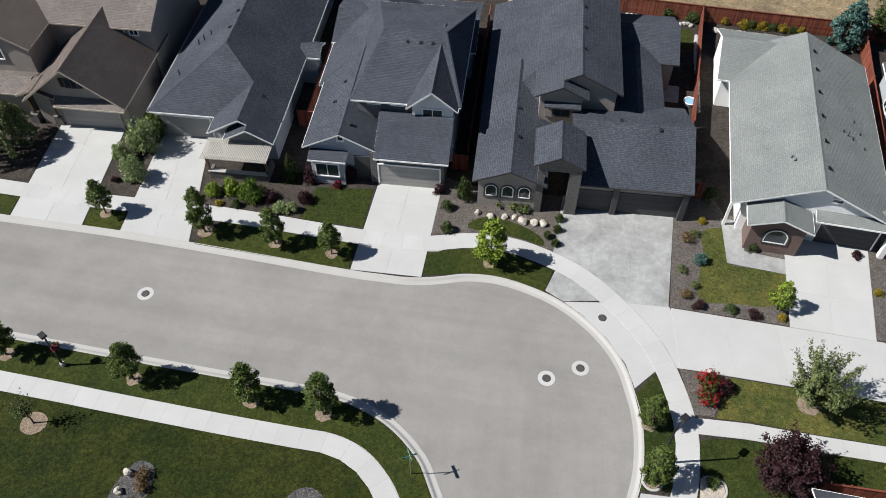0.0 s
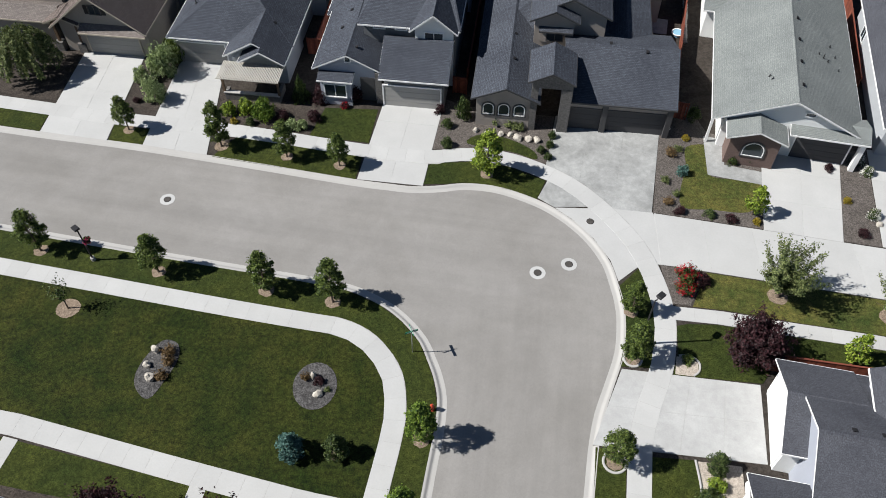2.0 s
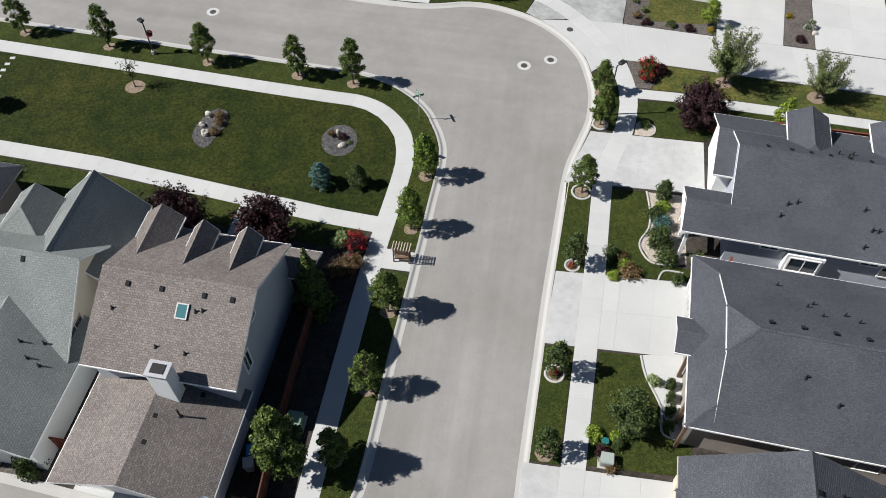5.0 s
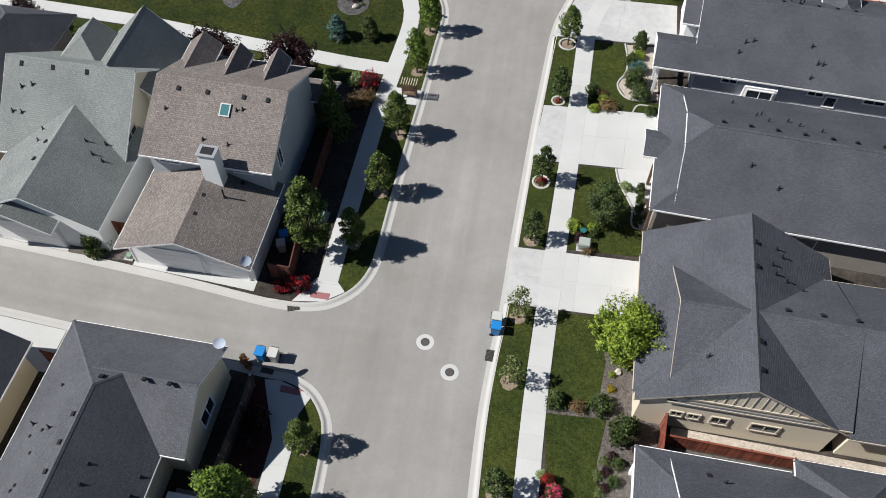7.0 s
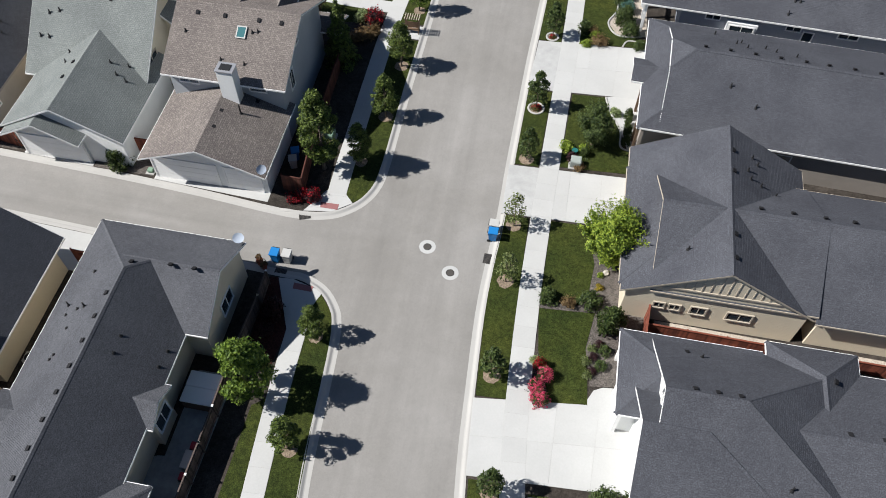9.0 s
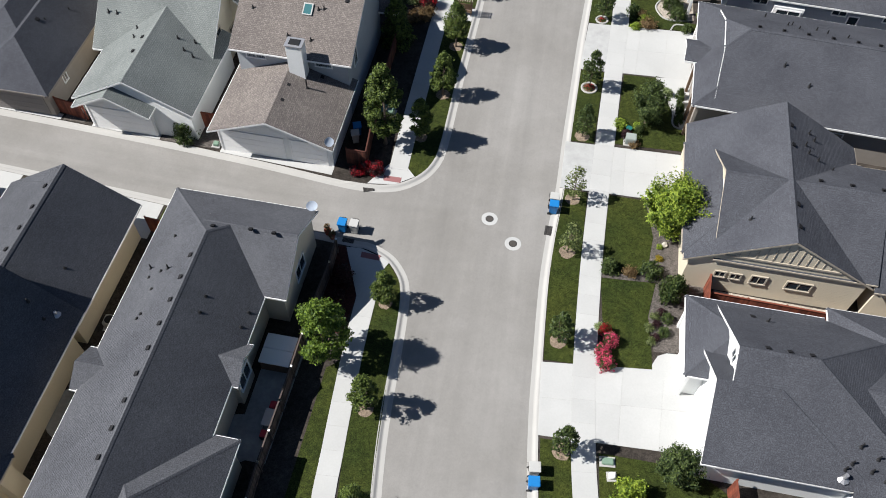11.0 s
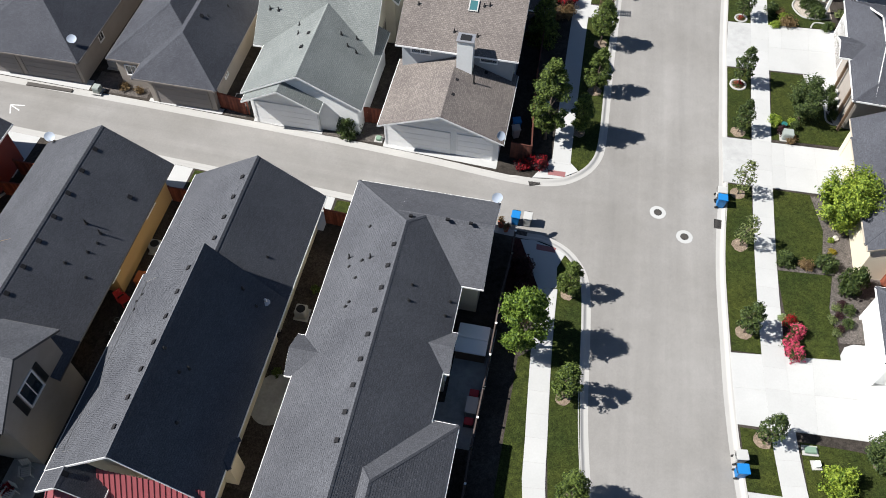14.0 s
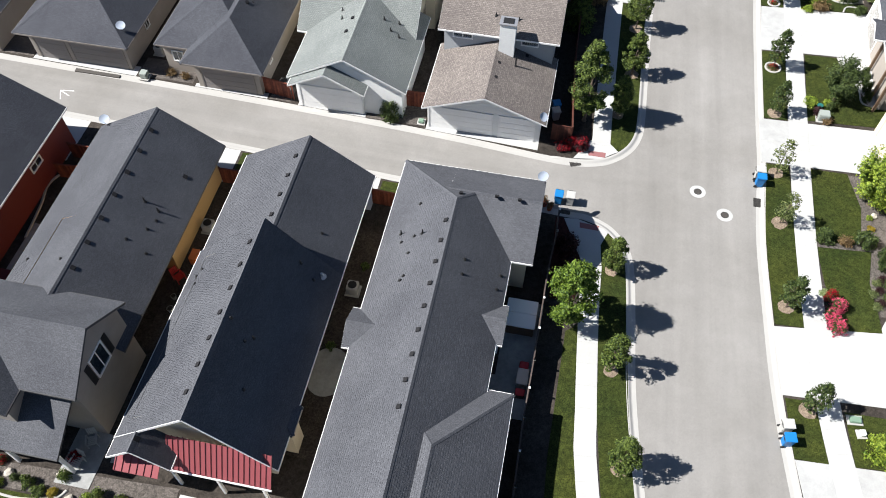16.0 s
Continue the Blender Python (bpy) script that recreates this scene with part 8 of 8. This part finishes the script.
# rear yard of the taupe house
for line, seed in (([(19.9, 68.5), (21.5, 68.0), (23.1, 67.3), (24.4, 66.6), (25.6, 66.9), (26.1, 66.2)], 200), ([(26.1, 64.6), (25.8, 63.4), (25.2, 61.0), (24.8, 58.6), (24.3, 56.4), (23.7, 53.4)], 300)):
    for i, ((x, y), a) in enumerate(along(smooth_line(line, 4), 0.42)):
        boulder(x, y, 0.25, 0.2, seed + i, KERB, "pale stone of a low garden wall")
lawn([(24.0, 66.3), (25.9, 65.9), (25.3, 62.6), (23.4, 62.8)], label="small sunlit rear lawn")
plate("patio", [(20.7, 57.5), (22.8, 57.0), (22.2, 54.7), (20.2, 55.1)], 0.0, 0.06, SLAB_OLD, label="grey concrete rear patio in shade", category="patio")
pool = thing("paddling_pool", (23.2, 54.6, YARD_Z), 0, "round pale blue paddling pool on gravel", "paddling pool")
bm = bmesh.new()
cone(bm, 0.50, 0.55, 0, 0.3, 20)
part("tub", bm, surface("pale_blue_plastic", (0.22, 0.42, 0.55), 0.4, bump=0), pool)
bm = bmesh.new()
ring = [0.55 * Vector((math.cos(a * math.tau / 20), math.sin(a * math.tau / 20), 0)) for a in range(21)]
for p, q in zip(ring, ring[1:]):
    bar(bm, p + Vector((0, 0, 0.32)), q + Vector((0, 0, 0.32)), 0.09, 0.07)
part("rim", bm, WHITE, pool)
sail = thing("shade_sail", (7.6, 64.6, YARD_Z), 0, "tan cloth shade sail stretched on steel posts", "shade sail")
corners = [Vector((-1.3, -2.2, 2.7)), Vector((3.4, 1.4, 2.7)), Vector((0.2, 2.8, 3.1)), Vector((-0.6, 1.0, 2.9))]
bm = bmesh.new()
grid = []
for i in range(7):
    row = []
    for j in range(7):
        s, t = i / 6, j / 6
        p = (corners[0] * (1 - s) + corners[1] * s) * (1 - t) + (corners[3] * (1 - s) + corners[2] * s) * t
        p.z -= 0.25 * math.sin(math.pi * s) * math.sin(math.pi * t)
        row.append((bm.verts.new(p), bm.verts.new(p - Vector((0, 0, 0.01)))))
    grid.append(row)
for i in range(6):
    for j in range(6):
        for k in (0, 1):
            bm.faces.new([grid[i + a][j + c][k] for a, c in ((0, 0), (1, 0), (1, 1), (0, 1))])
part("cloth", bm, surface("tan_sail_cloth", (0.46, 0.36, 0.26), 0.9, vary=0.06, bump=0), sail)
for c in corners[:3]:
    bm = bmesh.new()
    cone(bm, 0.05, 0.05, 0, c.z + 0.1, 8, c.x, c.y)
    part("post", bm, STEEL, sail)

for u, v, r, h, mat in ((-38.6, -47.6, 0.55, 0.6, LEAF), (-37.7, -48.0, 0.4, 0.4, LEAF_LIME), (-36.9, -47.5, 0.35, 0.4, LEAF_DEEP), (-35.2, -48.0, 0.5, 0.5, LEAF), (-34.3, -47.9, 0.4, 0.4, LEAF_GOLD), (-32.2, -47.9, 0.5, 0.5, LEAF_LIME), (-31.0, -48.0, 0.45, 0.5, LEAF), (-30.2, -47.6, 0.5, 0.6, LEAF), (-28.6, -47.6, 0.4, 0.4, LEAF_DEEP), (-28.0, -48.2, 0.5, 0.6, LEAF), (-25.2, -47.3, 0.4, 0.4, LEAF_DEEP), (-23.8, -48.1, 0.5, 0.6, LEAF), (-22.6, -47.6, 0.5, 0.5, LEAF)):
    shrub(*uv(u, v), r, h, mat, "small leafy shrub in a front garden bed")
for u, v in ((-38.9, -46.9), (-38.2, -46.7)):
    shrub(*uv(u, v), 0.4, 0.45, LEAF_DEEP, "red-flowering bedding plant beside the porch", "dome", PETAL_RED)
for i, (u, v) in enumerate(((-39.0, -47.9), (-37.4, -47.3), (-33.2, -48.1), (-29.4, -48.2))):
    boulder(*uv(u, v), 0.3, 0.22, 500 + i)

# narrow yard between the ochre and the cream house
bed([uv(-33.3, -23.6), uv(-30.0, -23.6), uv(-30.0, -38), uv(-33.3, -38)], MULCH, "dark bare earth side yard between two houses", z=0.052)
bed([uv(-22.0, -26.0), uv(-19.0, -26.0), uv(-19.0, -43), uv(-22.0, -43)], MULCH, "dark bare earth side yard between two houses", z=0.052)
chest = thing("storage_box", (*uv(-32.3, -30.75), YARD_Z), BLOCK, "orange plastic garden storage box by the wall", "storage box")
bm = bmesh.new()
box(bm, -0.26, 0.26, -0.42, 0.42, 0.0, 0.72)
part("body", bm, surface("orange_plastic", (0.50, 0.13, 0.04), 0.5, bump=0), chest)
bm = bmesh.new()
box(bm, -0.29, 0.29, -0.45, 0.45, 0.72, 0.78)
bmesh.ops.bevel(bm, geom=bm.edges[:], offset=0.02, segments=2, affect="EDGES")
part("lid", bm, surface("orange_plastic_lid", (0.58, 0.17, 0.06), 0.5, bump=0), chest)
porch_chair(-32.8, -32.5, 60, surface("red_paint", (0.45, 0.03, 0.03), 0.5, bump=0), "red slatted garden armchair in the side yard", YARD_Z + 0.012)
for u, v, w in ((-32.6, -34.0, 0.35), (-32.4, -35.0, 0.42), (-31.6, -34.6, 0.3)):
    pot = thing("planter_pot", (*uv(u, v), YARD_Z), BLOCK + 20 * w, "dusty grey planter pot standing in the side yard", "pot", "pots in the side yard")
    bm = bmesh.new()
    cone(bm, w * 0.38, w * 0.52, 0.0, w, 18)
    part("bowl", bm, BIN_GREY, pot)
    bm = bmesh.new()
    cone(bm, w * 0.46, w * 0.46, w - 0.03, w + 0.004, 18)
    part("soil", bm, MULCH, pot)

# shaded corner bed beside the weathered fence
bed([(-12.0, -20.0), (-10.95, -20.15), (-10.55, -22.0), (-10.45, -24.4), (-11.2, -27.0), (-13.0, -27.0), (-12.6, -24.0)], RED_MULCH, "shaded corner bed of dark red mulch", z=0.056)
shrub(-11.35, -22.9, 1.0, 1.3, LEAF_PURPLE, "wide dark maroon shrub in the shaded corner bed", "dome")
shrub(-11.6, -24.4, 0.7, 0.9, LEAF_PURPLE, "wide dark maroon shrub in the shaded corner bed", "dome")
for x, y, r in ((-12.8, -18.95, 0.26), (-12.45, -19.35, 0.22)):
    pot = thing("planter_pot", (x, y, 0.044), 0, "terracotta pot of rusty foliage beside the garage", "pot", "pots beside the garage")
    bm = bmesh.new()
    cone(bm, r * 0.7, r, 0.0, r * 1.7, 18)
    part("bowl", bm, surface("terracotta", (0.30, 0.085, 0.045), 0.8, bump=0.1), pot)
    p, o = crown_points("dome", r * 1.5, r * 2.2, 240, int(r * 100))
    p[:, 2] += r * 1.6
    plant = new("foliage", leaf_mesh("foliage", p, o, 0.06, LEAF_RUST, 7))
    plant.parent = pot
shrub(18.95, 25.2, 0.85, 0.8, LEAF_PURPLE, "dark burgundy barberry shrub in the bed", "ball")
shrub(5.8, -26.3, 0.4, 0.35, LEAF_SILVER, "pale silvery-green mounded shrub in the bed")

# lane details: a long drain slot before the double garage and faded paint strokes
plate("trench_drain", [uv(-49.6, -14.25), uv(-45.6, -14.3), uv(-45.6, -14.62), uv(-49.6, -14.6)], -0.05, 0.05, IRON, "structure", "long dark iron drain slot before a garage", "drain")
for a, c in (((-49.75, -16.9), (-48.75, -17.35)), ((-49.75, -16.9), (-49.3, -17.8)), ((-49.75, -16.9), (-48.6, -16.75))):
    p, q = Vector(uv(*a)), Vector(uv(*c))
    n = Vector((-(q - p).y, (q - p).x)).normalized() * 0.04
    plate("road_marking", [tuple(p + n), tuple(q + n), tuple(q - n), tuple(p - n)], -0.1, ROAD_Z + 0.004, WHITE, "structure", "faded white paint stroke on the lane", "road marking")

# flower basket hung on the street lamp
basket = thing("hanging_basket", (-25.30, 28.17, LAWN_Z + 1.75), 0, "hanging flower basket with pink blooms on a lamp post", "flower basket")
bm = bmesh.new()
cone(bm, 0.12, 0.24, 0.0, 0.22, 14)
part("bowl", bm, BROWN_WOOD, basket)
bm = bmesh.new()
bar(bm, (-0.14, -0.22, 0.5), (0, 0, 0.5), 0.025, 0.025)
bar(bm, (0, 0, 0.18), (0, 0, 0.5), 0.02, 0.02)
part("bracket", bm, BLACK, basket)
for nm, mat, cnt, sd in (("foliage", LEAF_DEEP, 260, 301), ("blossom", PETAL_PINK, 160, 302)):
    p, o = crown_points("dome", 0.36, 0.42, cnt, sd)
    p[:, 2] += 0.14
    bloom = new(nm, leaf_mesh(nm, p, o, 0.07, mat, sd))
    bloom.parent = basket
